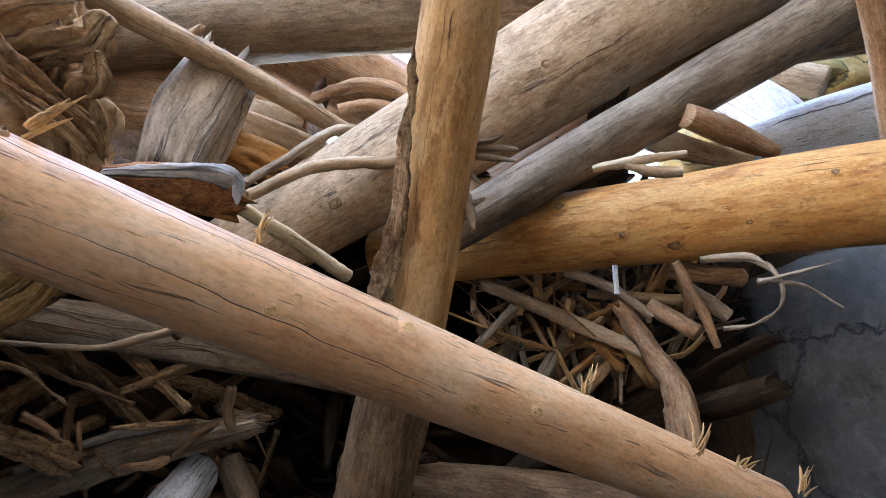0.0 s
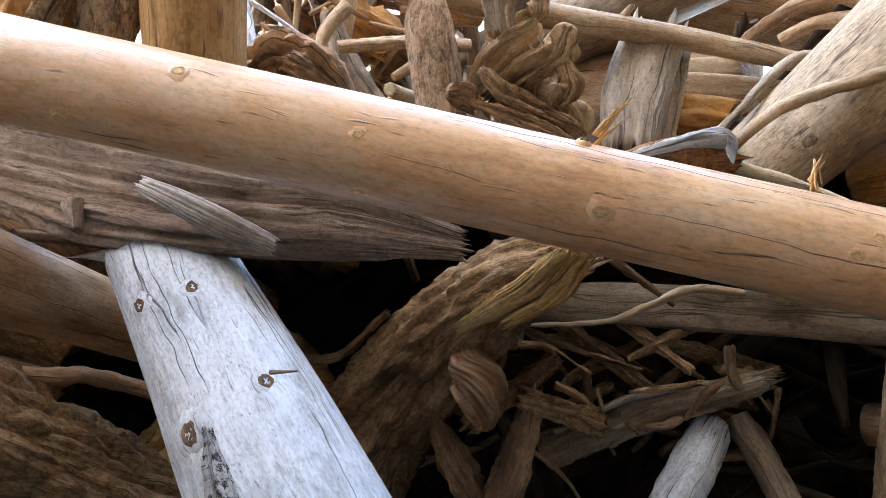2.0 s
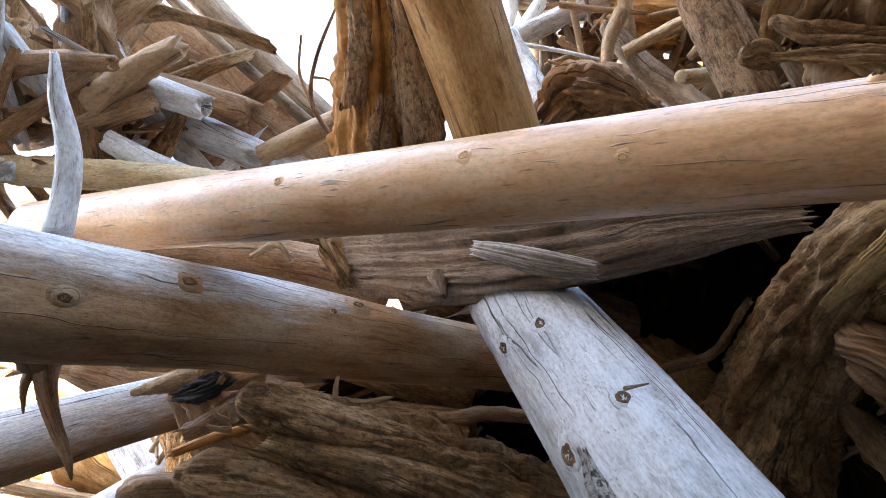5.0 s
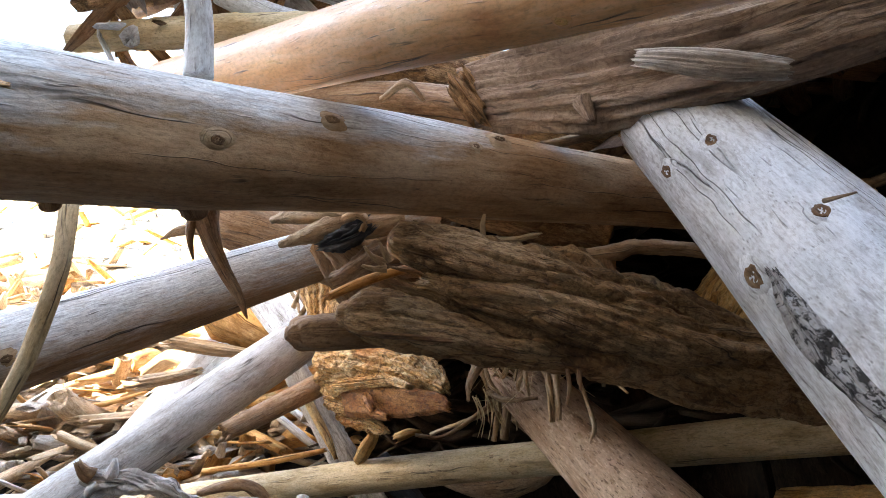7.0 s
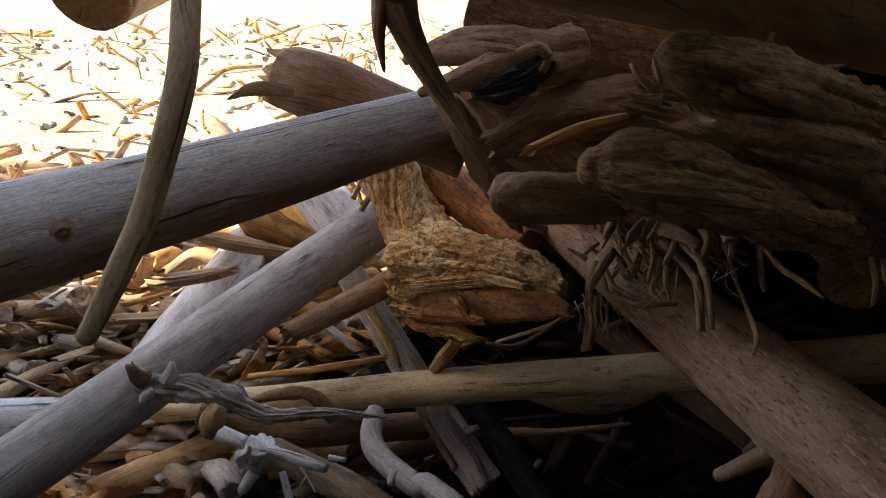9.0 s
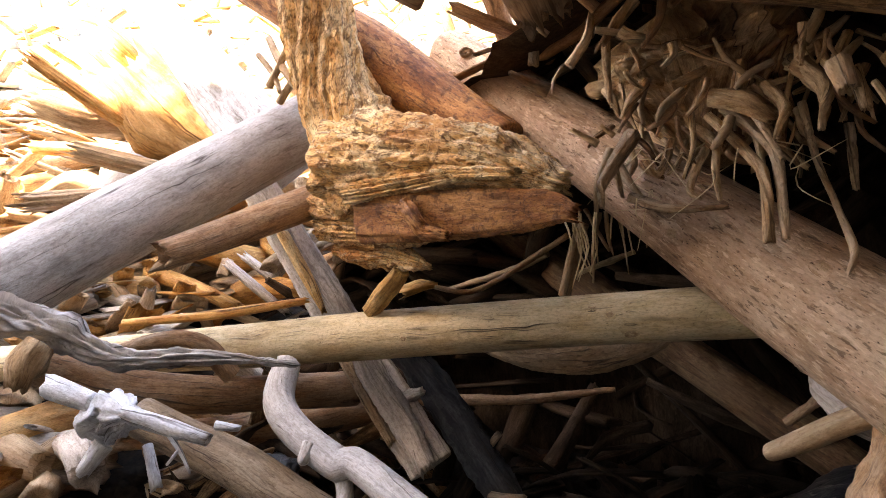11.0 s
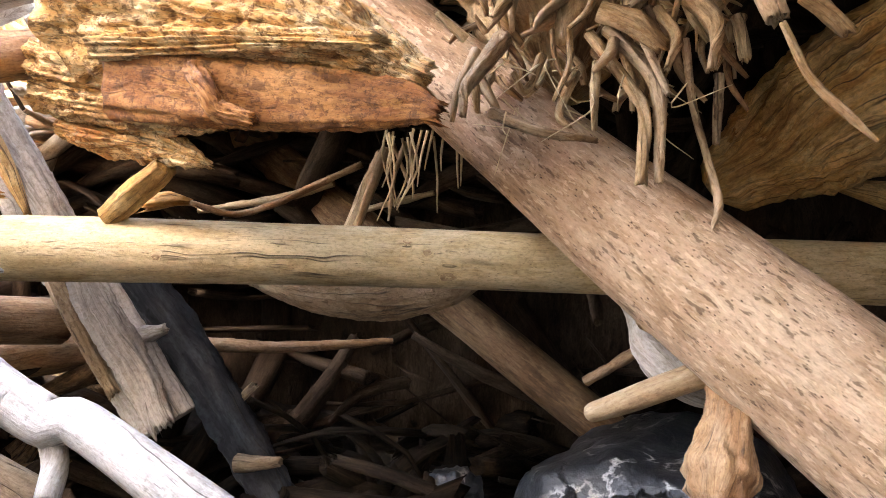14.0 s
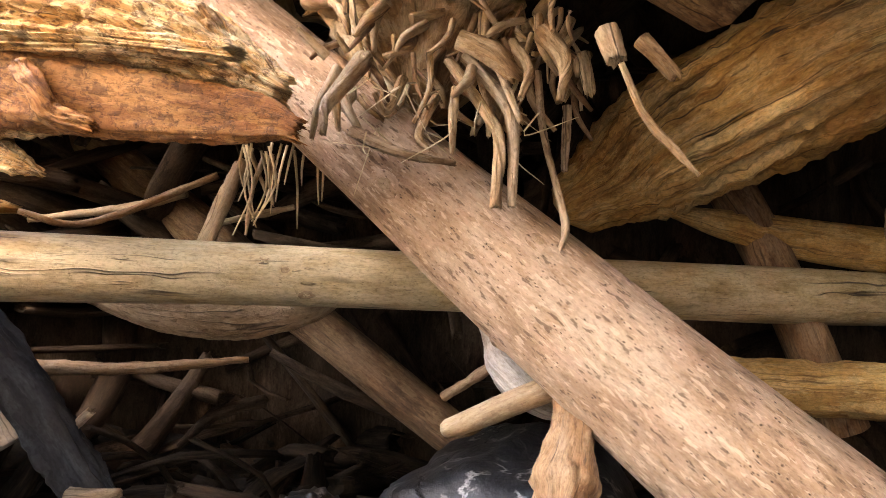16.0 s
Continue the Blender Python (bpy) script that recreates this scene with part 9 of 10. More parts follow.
driftwood("tangled_stick", ((-1.918, 1.491, 3.826, 0.027), (-1.943, 1.611, 3.672, 0.024), (-1.994, 1.663, 3.522, 0.016)), SILVER, "thin driftwood stick in the tangle", "stick", group="sticks in the tangle", sides=8)
driftwood("tangled_stick", ((-1.958, 1.246, 4.006, 0.013), (-2.028, 1.185, 3.938, 0.012), (-2.076, 1.168, 3.863, 0.008)), GREY, "thin driftwood stick in the tangle", "stick", group="sticks in the tangle", sides=8)
driftwood("tangled_stick", ((-1.757, 1.618, 2.937, 0.019), (-1.738, 1.767, 2.832, 0.017), (-1.738, 1.868, 2.731, 0.012)), TAN, "thin driftwood stick in the tangle", "stick", group="sticks in the tangle", sides=8)
driftwood("tangled_stick", ((-1.82, 2.416, 3.127, 0.036), (-1.865, 2.415, 3.044, 0.032), (-1.899, 2.425, 2.956, 0.021)), BROWN, "thin driftwood stick in the tangle", "stick", group="sticks in the tangle", sides=8)
driftwood("tangled_stick", ((-2.07, 1.903, 3.657, 0.044), (-2.211, 1.851, 3.455, 0.039), (-2.316, 1.861, 3.24, 0.026)), SILVER, "thin driftwood stick in the tangle", "stick", group="sticks in the tangle", sides=8)
driftwood("tangled_stick", ((-2.146, 1.695, 3.294, 0.027), (-2.18, 1.625, 3.292, 0.024), (-2.24, 1.486, 3.295, 0.016)), GREY, "thin driftwood stick in the tangle", "stick", group="sticks in the tangle", sides=8)
driftwood("tangled_stick", ((-2.053, 2.004, 3.61, 0.04), (-2.038, 2.09, 3.551, 0.036), (-2.025, 2.158, 3.489, 0.024)), TAN, "thin driftwood stick in the tangle", "stick", group="sticks in the tangle", sides=8)
driftwood("tangled_stick", ((-1.907, 1.299, 3.071, 0.008), (-1.889, 1.391, 3.019, 0.008), (-1.864, 1.494, 2.965, 0.005)), BROWN, "thin driftwood stick in the tangle", "stick", group="sticks in the tangle", sides=8)
driftwood("tangled_stick", ((-1.791, 2.254, 3.763, 0.014), (-1.749, 2.366, 3.734, 0.013), (-1.71, 2.464, 3.704, 0.008)), SILVER, "thin driftwood stick in the tangle", "stick", group="sticks in the tangle", sides=8)
driftwood("tangled_stick", ((-1.982, 1.395, 3.375, 0.033), (-2.079, 1.396, 3.203, 0.03), (-2.198, 1.333, 3.035, 0.02)), GREY, "thin driftwood stick in the tangle", "stick", group="sticks in the tangle", sides=8)
driftwood("tangled_stick", ((-2.093, 1.487, 3.944, 0.026), (-2.146, 1.511, 3.827, 0.024), (-2.173, 1.585, 3.7, 0.016)), TAN, "thin driftwood stick in the tangle", "stick", group="sticks in the tangle", sides=8)
driftwood("tangled_stick", ((-1.452, 1.816, 3.031, 0.014), (-1.509, 1.702, 3.032, 0.013), (-1.571, 1.572, 3.033, 0.008)), BROWN, "thin driftwood stick in the tangle", "stick", group="sticks in the tangle", sides=8)
driftwood("tangled_stick", ((-1.262, 1.841, 3.19, 0.021), (-1.262, 1.887, 3.145, 0.019), (-1.25, 1.953, 3.094, 0.013)), SILVER, "thin driftwood stick in the tangle", "stick", group="sticks in the tangle", sides=8)
driftwood("tangled_stick", ((-1.243, 1.737, 3.304, 0.015), (-1.285, 1.735, 3.232, 0.014), (-1.31, 1.765, 3.154, 0.009)), GREY, "thin driftwood stick in the tangle", "stick", group="sticks in the tangle", sides=8)
driftwood("tangled_stick", ((-2.198, 1.533, 3.665, 0.02), (-2.234, 1.651, 3.495, 0.018), (-2.297, 1.7, 3.331, 0.012)), TAN, "thin driftwood stick in the tangle", "stick", group="sticks in the tangle", sides=8)
driftwood("tangled_stick", ((-1.594, 1.818, 4.042, 0.009), (-1.579, 1.914, 3.98, 0.008), (-1.587, 1.957, 3.924, 0.005)), BROWN, "thin driftwood stick in the tangle", "stick", group="sticks in the tangle", sides=8)
driftwood("tangled_stick", ((-1.607, 1.937, 3.597, 0.031), (-1.655, 1.907, 3.536, 0.028), (-1.713, 1.844, 3.474, 0.018)), SILVER, "thin driftwood stick in the tangle", "stick", group="sticks in the tangle", sides=8)
driftwood("tangled_stick", ((-1.354, 2.165, 3.833, 0.02), (-1.446, 2.19, 3.651, 0.018), (-1.546, 2.188, 3.47, 0.012)), GREY, "thin driftwood stick in the tangle", "stick", group="sticks in the tangle", sides=8)
driftwood("tangled_stick", ((-1.498, 2.119, 3.555, 0.039), (-1.547, 2.033, 3.539, 0.035), (-1.581, 1.97, 3.515, 0.023)), TAN, "thin driftwood stick in the tangle", "stick", group="sticks in the tangle", sides=8)
driftwood("tangled_stick", ((-1.798, 1.763, 3.858, 0.012), (-1.886, 1.791, 3.679, 0.011), (-2, 1.759, 3.506, 0.007)), BROWN, "thin driftwood stick in the tangle", "stick", group="sticks in the tangle", sides=8)
driftwood("tangled_stick", ((-1.539, 1.869, 3.076, 0.009), (-1.534, 1.989, 2.977, 0.008), (-1.555, 2.048, 2.884, 0.005)), SILVER, "thin driftwood stick in the tangle", "stick", group="sticks in the tangle", sides=8)
driftwood("tangled_stick", ((-1.822, 1.476, 2.898, 0.026), (-1.928, 1.412, 2.769, 0.023), (-2.025, 1.356, 2.635, 0.015)), GREY, "thin driftwood stick in the tangle", "stick", group="sticks in the tangle", sides=8)
driftwood("tangled_stick", ((-1.889, 1.133, 3.515, 0.037), (-1.973, 0.978, 3.5, 0.033), (-2.082, 0.755, 3.489, 0.022)), TAN, "thin driftwood stick in the tangle", "stick", group="sticks in the tangle", sides=8)
driftwood("tangled_stick", ((-1.584, 1.21, 3.75, 0.024), (-1.556, 1.27, 3.738, 0.022), (-1.509, 1.369, 3.716, 0.015)), BROWN, "thin driftwood stick in the tangle", "stick", group="sticks in the tangle", sides=8)
driftwood("tangled_stick", ((-1.537, 1.679, 3.396, 0.033), (-1.579, 1.591, 3.397, 0.03), (-1.619, 1.496, 3.393, 0.02)), SILVER, "thin driftwood stick in the tangle", "stick", group="sticks in the tangle", sides=8)
driftwood("tangled_stick", ((-1.603, 1.965, 3.932, 0.024), (-1.658, 1.881, 3.907, 0.022), (-1.722, 1.771, 3.881, 0.015)), GREY, "thin driftwood stick in the tangle", "stick", group="sticks in the tangle", sides=8)
driftwood("tangled_stick", ((-1.955, 1.762, 3.335, 0.034), (-1.985, 1.864, 3.185, 0.03), (-2.009, 1.968, 3.032, 0.02)), TAN, "thin driftwood stick in the tangle", "stick", group="sticks in the tangle", sides=8)
driftwood("tangled_stick", ((-1.757, 1.79, 3.318, 0.032), (-1.713, 1.926, 3.265, 0.029), (-1.68, 2.027, 3.212, 0.019)), BROWN, "thin driftwood stick in the tangle", "stick", group="sticks in the tangle", sides=8)
driftwood("tangled_stick", ((-1.986, 1.265, 3.602, 0.029), (-2.03, 1.278, 3.51, 0.026), (-2.083, 1.259, 3.417, 0.017)), SILVER, "thin driftwood stick in the tangle", "stick", group="sticks in the tangle", sides=8)
driftwood("tangled_stick", ((-1.978, 1.811, 3.115, 0.031), (-1.943, 1.891, 3.099, 0.028), (-1.877, 2.027, 3.07, 0.018)), GREY, "thin driftwood stick in the tangle", "stick", group="sticks in the tangle", sides=8)
driftwood("tangled_stick", ((-1.742, 2.388, 3.385, 0.038), (-1.731, 2.458, 3.335, 0.034), (-1.717, 2.52, 3.281, 0.023)), TAN, "thin driftwood stick in the tangle", "stick", group="sticks in the tangle", sides=8)
driftwood("tangled_stick", ((-1.908, 1.754, 3.623, 0.014), (-1.947, 1.88, 3.442, 0.013), (-2.017, 1.93, 3.269, 0.008)), BROWN, "thin driftwood stick in the tangle", "stick", group="sticks in the tangle", sides=8)
driftwood("tangled_stick", ((-1.559, 1.872, 3.577, 0.03), (-1.613, 1.798, 3.545, 0.027), (-1.689, 1.663, 3.516, 0.018)), SILVER, "thin driftwood stick in the tangle", "stick", group="sticks in the tangle", sides=8)
driftwood("tangled_stick", ((-1.522, 2.342, 3.807, 0.011), (-1.646, 2.288, 3.641, 0.01), (-1.763, 2.247, 3.471, 0.007)), GREY, "thin driftwood stick in the tangle", "stick", group="sticks in the tangle", sides=8)
driftwood("tangled_stick", ((-1.894, 1.646, 3.167, 0.034), (-1.843, 1.769, 3.136, 0.03), (-1.814, 1.834, 3.108, 0.02)), TAN, "thin driftwood stick in the tangle", "stick", group="sticks in the tangle", sides=8)
driftwood("tangled_stick", ((-1.628, 1.871, 4.028, 0.025), (-1.706, 1.751, 3.996, 0.022), (-1.768, 1.662, 3.955, 0.015)), BROWN, "thin driftwood stick in the tangle", "stick", group="sticks in the tangle", sides=8)
driftwood("tangled_stick", ((-1.857, 1.098, 3.093, 0.01), (-1.801, 1.283, 3.024, 0.009), (-1.757, 1.434, 2.958, 0.006)), SILVER, "thin driftwood stick in the tangle", "stick", group="sticks in the tangle", sides=8)
driftwood("tangled_stick", ((-1.431, 1.934, 3.548, 0.037), (-1.421, 2.08, 3.429, 0.033), (-1.423, 2.187, 3.309, 0.022)), GREY, "thin driftwood stick in the tangle", "stick", group="sticks in the tangle", sides=8)
driftwood("tangled_stick", ((-1.715, 1.633, 3.36, 0.015), (-1.778, 1.589, 3.287, 0.014), (-1.852, 1.517, 3.216, 0.009)), TAN, "thin driftwood stick in the tangle", "stick", group="sticks in the tangle", sides=8)
driftwood("tangled_stick", ((-2.225, 1.573, 3.194, 0.029), (-2.228, 1.614, 3.145, 0.026), (-2.203, 1.708, 3.086, 0.017)), BROWN, "thin driftwood stick in the tangle", "stick", group="sticks in the tangle", sides=8)
driftwood("tangled_stick", ((-1.952, 1.861, 3.578, 0.037), (-2.015, 1.9, 3.43, 0.033), (-2.048, 1.99, 3.271, 0.022)), SILVER, "thin driftwood stick in the tangle", "stick", group="sticks in the tangle", sides=8)
driftwood("tangled_stick", ((-1.879, 1.468, 3.118, 0.01), (-1.925, 1.383, 3.112, 0.009), (-1.962, 1.316, 3.102, 0.006)), GREY, "thin driftwood stick in the tangle", "stick", group="sticks in the tangle", sides=8)
driftwood("tangled_stick", ((-1.572, 1.505, 3.389, 0.034), (-1.642, 1.558, 3.217, 0.031), (-1.716, 1.589, 3.042, 0.021)), TAN, "thin driftwood stick in the tangle", "stick", group="sticks in the tangle", sides=8)
driftwood("tangled_stick", ((-1.71, 1.282, 3.188, 0.015), (-1.667, 1.417, 3.14, 0.013), (-1.602, 1.594, 3.084, 0.009)), BROWN, "thin driftwood stick in the tangle", "stick", group="sticks in the tangle", sides=8)
driftwood("tangled_stick", ((-1.314, 1.841, 3.546, 0.027), (-1.295, 1.981, 3.45, 0.024), (-1.256, 2.158, 3.344, 0.016)), SILVER, "thin driftwood stick in the tangle", "stick", group="sticks in the tangle", sides=8)
driftwood("tangled_stick", ((-1.912, 1.124, 2.946, 0.024), (-2.009, 1.043, 2.847, 0.021), (-2.101, 0.963, 2.746, 0.014)), GREY, "thin driftwood stick in the tangle", "stick", group="sticks in the tangle", sides=8)
driftwood("tangled_stick", ((-1.747, 1.644, 3.763, 0.017), (-1.729, 1.764, 3.685, 0.015), (-1.7, 1.901, 3.603, 0.01)), TAN, "thin driftwood stick in the tangle", "stick", group="sticks in the tangle", sides=8)
driftwood("tangled_stick", ((-1.659, 2.211, 3.442, 0.034), (-1.694, 2.21, 3.376, 0.031), (-1.751, 2.15, 3.313, 0.02)), BROWN, "thin driftwood stick in the tangle", "stick", group="sticks in the tangle", sides=8)
driftwood("tangled_stick", ((-1.791, 2.151, 3.623, 0.014), (-1.858, 2.023, 3.619, 0.013), (-1.913, 1.919, 3.61, 0.009)), SILVER, "thin driftwood stick in the tangle", "stick", group="sticks in the tangle", sides=8)
driftwood("tangled_stick", ((-1.623, 0.996, 3.429, 0.007), (-1.577, 1.103, 3.411, 0.006), (-1.529, 1.212, 3.392, 0.004)), GREY, "thin driftwood stick in the tangle", "stick", group="sticks in the tangle", sides=8)
driftwood("tangled_stick", ((-1.47, 1.807, 2.956, 0.029), (-1.522, 1.766, 2.899, 0.026), (-1.578, 1.703, 2.841, 0.017)), TAN, "thin driftwood stick in the tangle", "stick", group="sticks in the tangle", sides=8)
driftwood("tangled_stick", ((-1.917, 1.975, 3.831, 0.016), (-1.923, 2.125, 3.685, 0.015), (-1.899, 2.338, 3.527, 0.01)), BROWN, "thin driftwood stick in the tangle", "stick", group="sticks in the tangle", sides=8)
driftwood("tangled_stick", ((-1.813, 1.473, 4.163, 0.018), (-1.803, 1.605, 4.061, 0.016), (-1.782, 1.756, 3.952, 0.011)), SILVER, "thin driftwood stick in the tangle", "stick", group="sticks in the tangle", sides=8)
driftwood("tangled_stick", ((-1.519, 1.85, 3.214, 0.008), (-1.569, 1.811, 3.161, 0.008), (-1.63, 1.744, 3.11, 0.005)), GREY, "thin driftwood stick in the tangle", "stick", group="sticks in the tangle", sides=8)
driftwood("tangled_stick", ((-1.796, 2.215, 3.294, 0.027), (-1.916, 1.995, 3.279, 0.025), (-2.012, 1.82, 3.254, 0.016)), TAN, "thin driftwood stick in the tangle", "stick", group="sticks in the tangle", sides=8)
driftwood("tangled_stick", ((-1.765, 1.872, 3.647, 0.015), (-1.798, 1.891, 3.571, 0.013), (-1.806, 1.962, 3.485, 0.009)), BROWN, "thin driftwood stick in the tangle", "stick", group="sticks in the tangle", sides=8)
driftwood("tangled_stick", ((-1.737, 1.973, 3.279, 0.022), (-1.768, 2.076, 3.129, 0.02), (-1.797, 2.178, 2.976, 0.013)), SILVER, "thin driftwood stick in the tangle", "stick", group="sticks in the tangle", sides=8)
driftwood("tangled_stick", ((-2.084, 1.383, 3.033, 0.022), (-2.129, 1.398, 2.937, 0.019), (-2.17, 1.415, 2.839, 0.013)), GREY, "thin driftwood stick in the tangle", "stick", group="sticks in the tangle", sides=8)
driftwood("tangled_stick", ((-1.799, 1.543, 3.146, 0.011), (-1.885, 1.521, 3.015, 0.01), (-1.99, 1.455, 2.888, 0.007)), TAN, "thin driftwood stick in the tangle", "stick", group="sticks in the tangle", sides=8)
driftwood("tangled_stick", ((-2.004, 1.326, 3.979, 0.023), (-1.961, 1.474, 3.916, 0.021), (-1.947, 1.551, 3.86, 0.014)), BROWN, "thin driftwood stick in the tangle", "stick", group="sticks in the tangle", sides=8)
driftwood("tangled_stick", ((-1.442, 2.252, 3.736, 0.018), (-1.546, 2.109, 3.683, 0.017), (-1.625, 2.015, 3.621, 0.011)), SILVER, "thin driftwood stick in the tangle", "stick", group="sticks in the tangle", sides=8)
driftwood("tangled_stick", ((-1.508, 1.018, 3.541, 0.009), (-1.583, 0.971, 3.453, 0.008), (-1.68, 0.87, 3.371, 0.005)), GREY, "thin driftwood stick in the tangle", "stick", group="sticks in the tangle", sides=8)
driftwood("tangled_stick", ((-1.42, 2.114, 3.375, 0.03), (-1.521, 1.956, 3.338, 0.027), (-1.599, 1.837, 3.292, 0.018)), TAN, "thin driftwood stick in the tangle", "stick", group="sticks in the tangle", sides=8)
driftwood("tangled_stick", ((-1.405, 1.665, 3.168, 0.013), (-1.377, 1.742, 3.144, 0.012), (-1.336, 1.846, 3.114, 0.008)), BROWN, "thin driftwood stick in the tangle", "stick", group="sticks in the tangle", sides=8)
driftwood("tangled_stick", ((-1.377, 1.931, 3.287, 0.019), (-1.361, 1.995, 3.255, 0.017), (-1.338, 2.067, 3.219, 0.011)), SILVER, "thin driftwood stick in the tangle", "stick", group="sticks in the tangle", sides=8)
driftwood("tangled_stick", ((-1.859, 1.176, 3.389, 0.012), (-1.816, 1.281, 3.367, 0.011), (-1.752, 1.429, 3.337, 0.007)), GREY, "thin driftwood stick in the tangle", "stick", group="sticks in the tangle", sides=8)
driftwood("tangled_stick", ((-1.529, 1.87, 3.389, 0.026), (-1.608, 1.888, 3.234, 0.024), (-1.711, 1.841, 3.084, 0.016)), TAN, "thin driftwood stick in the tangle", "stick", group="sticks in the tangle", sides=8)
driftwood("tangled_stick", ((-1.761, 2.157, 3.877, 0.013), (-1.719, 2.256, 3.858, 0.012), (-1.668, 2.372, 3.834, 0.008)), BROWN, "thin driftwood stick in the tangle", "stick", group="sticks in the tangle", sides=8)
driftwood("tangled_stick", ((-1.83, 1.585, 3.674, 0.03), (-1.85, 1.693, 3.539, 0.027), (-1.895, 1.733, 3.408, 0.018)), SILVER, "thin driftwood stick in the tangle", "stick", group="sticks in the tangle", sides=8)
driftwood("tangled_stick", ((-1.423, 2.098, 3.436, 0.034), (-1.514, 1.895, 3.456, 0.031), (-1.578, 1.741, 3.464, 0.021)), GREY, "thin driftwood stick in the tangle", "stick", group="sticks in the tangle", sides=8)
driftwood("tangled_stick", ((-1.709, 1.37, 3.417, 0.019), (-1.793, 1.409, 3.236, 0.017), (-1.874, 1.445, 3.053, 0.011)), TAN, "thin driftwood stick in the tangle", "stick", group="sticks in the tangle", sides=8)
driftwood("tangled_stick", ((-1.897, 1.532, 3.441, 0.032), (-1.877, 1.626, 3.384, 0.029), (-1.875, 1.669, 3.33, 0.019)), BROWN, "thin driftwood stick in the tangle", "stick", group="sticks in the tangle", sides=8)
driftwood("tangled_stick", ((-1.497, 1.313, 3.45, 0.033), (-1.575, 1.286, 3.336, 0.03), (-1.658, 1.233, 3.221, 0.02)), SILVER, "thin driftwood stick in the tangle", "stick", group="sticks in the tangle", sides=8)
driftwood("tangled_stick", ((-1.948, 1.987, 3.621, 0.013), (-2.019, 1.859, 3.612, 0.012), (-2.062, 1.788, 3.594, 0.008)), GREY, "thin driftwood stick in the tangle", "stick", group="sticks in the tangle", sides=8)
driftwood("tangled_stick", ((-2.424, 1.369, 3.503, 0.033), (-2.517, 1.4, 3.311, 0.029), (-2.615, 1.402, 3.119, 0.02)), TAN, "thin driftwood stick in the tangle", "stick", group="sticks in the tangle", sides=8)
driftwood("tangled_stick", ((-1.904, 1.525, 2.97, 0.031), (-1.874, 1.615, 2.934, 0.028), (-1.858, 1.663, 2.9, 0.018)), BROWN, "thin driftwood stick in the tangle", "stick", group="sticks in the tangle", sides=8)
driftwood("tangled_stick", ((-1.589, 1.927, 2.992, 0.032), (-1.631, 1.943, 2.901, 0.029), (-1.639, 2.02, 2.799, 0.019)), SILVER, "thin driftwood stick in the tangle", "stick", group="sticks in the tangle", sides=8)
driftwood("tangled_stick", ((-1.975, 1.55, 3.432, 0.014), (-1.945, 1.618, 3.422, 0.012), (-1.894, 1.726, 3.403, 0.008)), GREY, "thin driftwood stick in the tangle", "stick", group="sticks in the tangle", sides=8)
driftwood("tangled_stick", ((-1.656, 1.82, 4.124, 0.021), (-1.723, 1.882, 3.951, 0.019), (-1.812, 1.887, 3.782, 0.013)), TAN, "thin driftwood stick in the tangle", "stick", group="sticks in the tangle", sides=8)
driftwood("tangled_stick", ((-1.954, 1.199, 3.045, 0.027), (-2.023, 1.208, 2.914, 0.024), (-2.091, 1.209, 2.781, 0.016)), BROWN, "thin driftwood stick in the tangle", "stick", group="sticks in the tangle", sides=8)
driftwood("tangled_stick", ((-1.439, 1.895, 3.837, 0.011), (-1.511, 1.925, 3.686, 0.01), (-1.596, 1.923, 3.537, 0.007)), SILVER, "thin driftwood stick in the tangle", "stick", group="sticks in the tangle", sides=8)
driftwood("tangled_stick", ((-1.514, 1.036, 3.555, 0.026), (-1.563, 0.928, 3.562, 0.023), (-1.585, 0.873, 3.558, 0.015)), GREY, "thin driftwood stick in the tangle", "stick", group="sticks in the tangle", sides=8)

# small roots and twigs in the shade under the peeled log
driftwood("shaded_twig", ((-1.507, 2.044, 1.496, 0.026), (-1.498, 2.064, 1.419, 0.022), (-1.547, 2.076, 1.354, 0.012)), KNOT, "crooked brown root piece in the shade", "root", group="roots in the shade", sides=14, gnarl=0.22, ends=("broken", "broken"), crumb=0.003, step=0.014)
driftwood("shaded_twig", ((-1.247, 1.907, 1.781, 0.024), (-1.277, 1.871, 1.739, 0.02), (-1.272, 1.852, 1.67, 0.011)), ROTTEN, "crooked brown root piece in the shade", "root", group="roots in the shade", sides=14, gnarl=0.22, ends=("broken", "broken"), crumb=0.003, step=0.014)
driftwood("shaded_twig", ((-0.765, 2.933, 1.372, 0.016), (-0.788, 2.902, 1.338, 0.013), (-0.846, 2.987, 1.28, 0.007)), BROWN, "crooked brown root piece in the shade", "root", group="roots in the shade", sides=14, gnarl=0.22, ends=("broken", "broken"), crumb=0.003, step=0.014)
driftwood("shaded_twig", ((-1.254, 2.24, 1.745, 0.018), (-1.149, 2.344, 1.672, 0.016), (-1.071, 2.477, 1.594, 0.008)), KNOT, "crooked brown root piece in the shade", "root", group="roots in the shade", sides=14, gnarl=0.22, ends=("broken", "broken"), crumb=0.003, step=0.014)
driftwood("shaded_twig", ((-1.417, 2.071, 1.834, 0.013), (-1.336, 2.188, 1.705, 0.011), (-1.339, 2.298, 1.629, 0.006)), ROTTEN, "crooked brown root piece in the shade", "root", group="roots in the shade", sides=14, gnarl=0.22, ends=("broken", "broken"), crumb=0.003, step=0.014)
driftwood("shaded_twig", ((-0.943, 2.623, 1.476, 0.027), (-0.903, 2.662, 1.412, 0.023), (-0.834, 2.824, 1.382, 0.012)), BROWN, "crooked brown root piece in the shade", "root", group="roots in the shade", sides=14, gnarl=0.22, ends=("broken", "broken"), crumb=0.003, step=0.014)
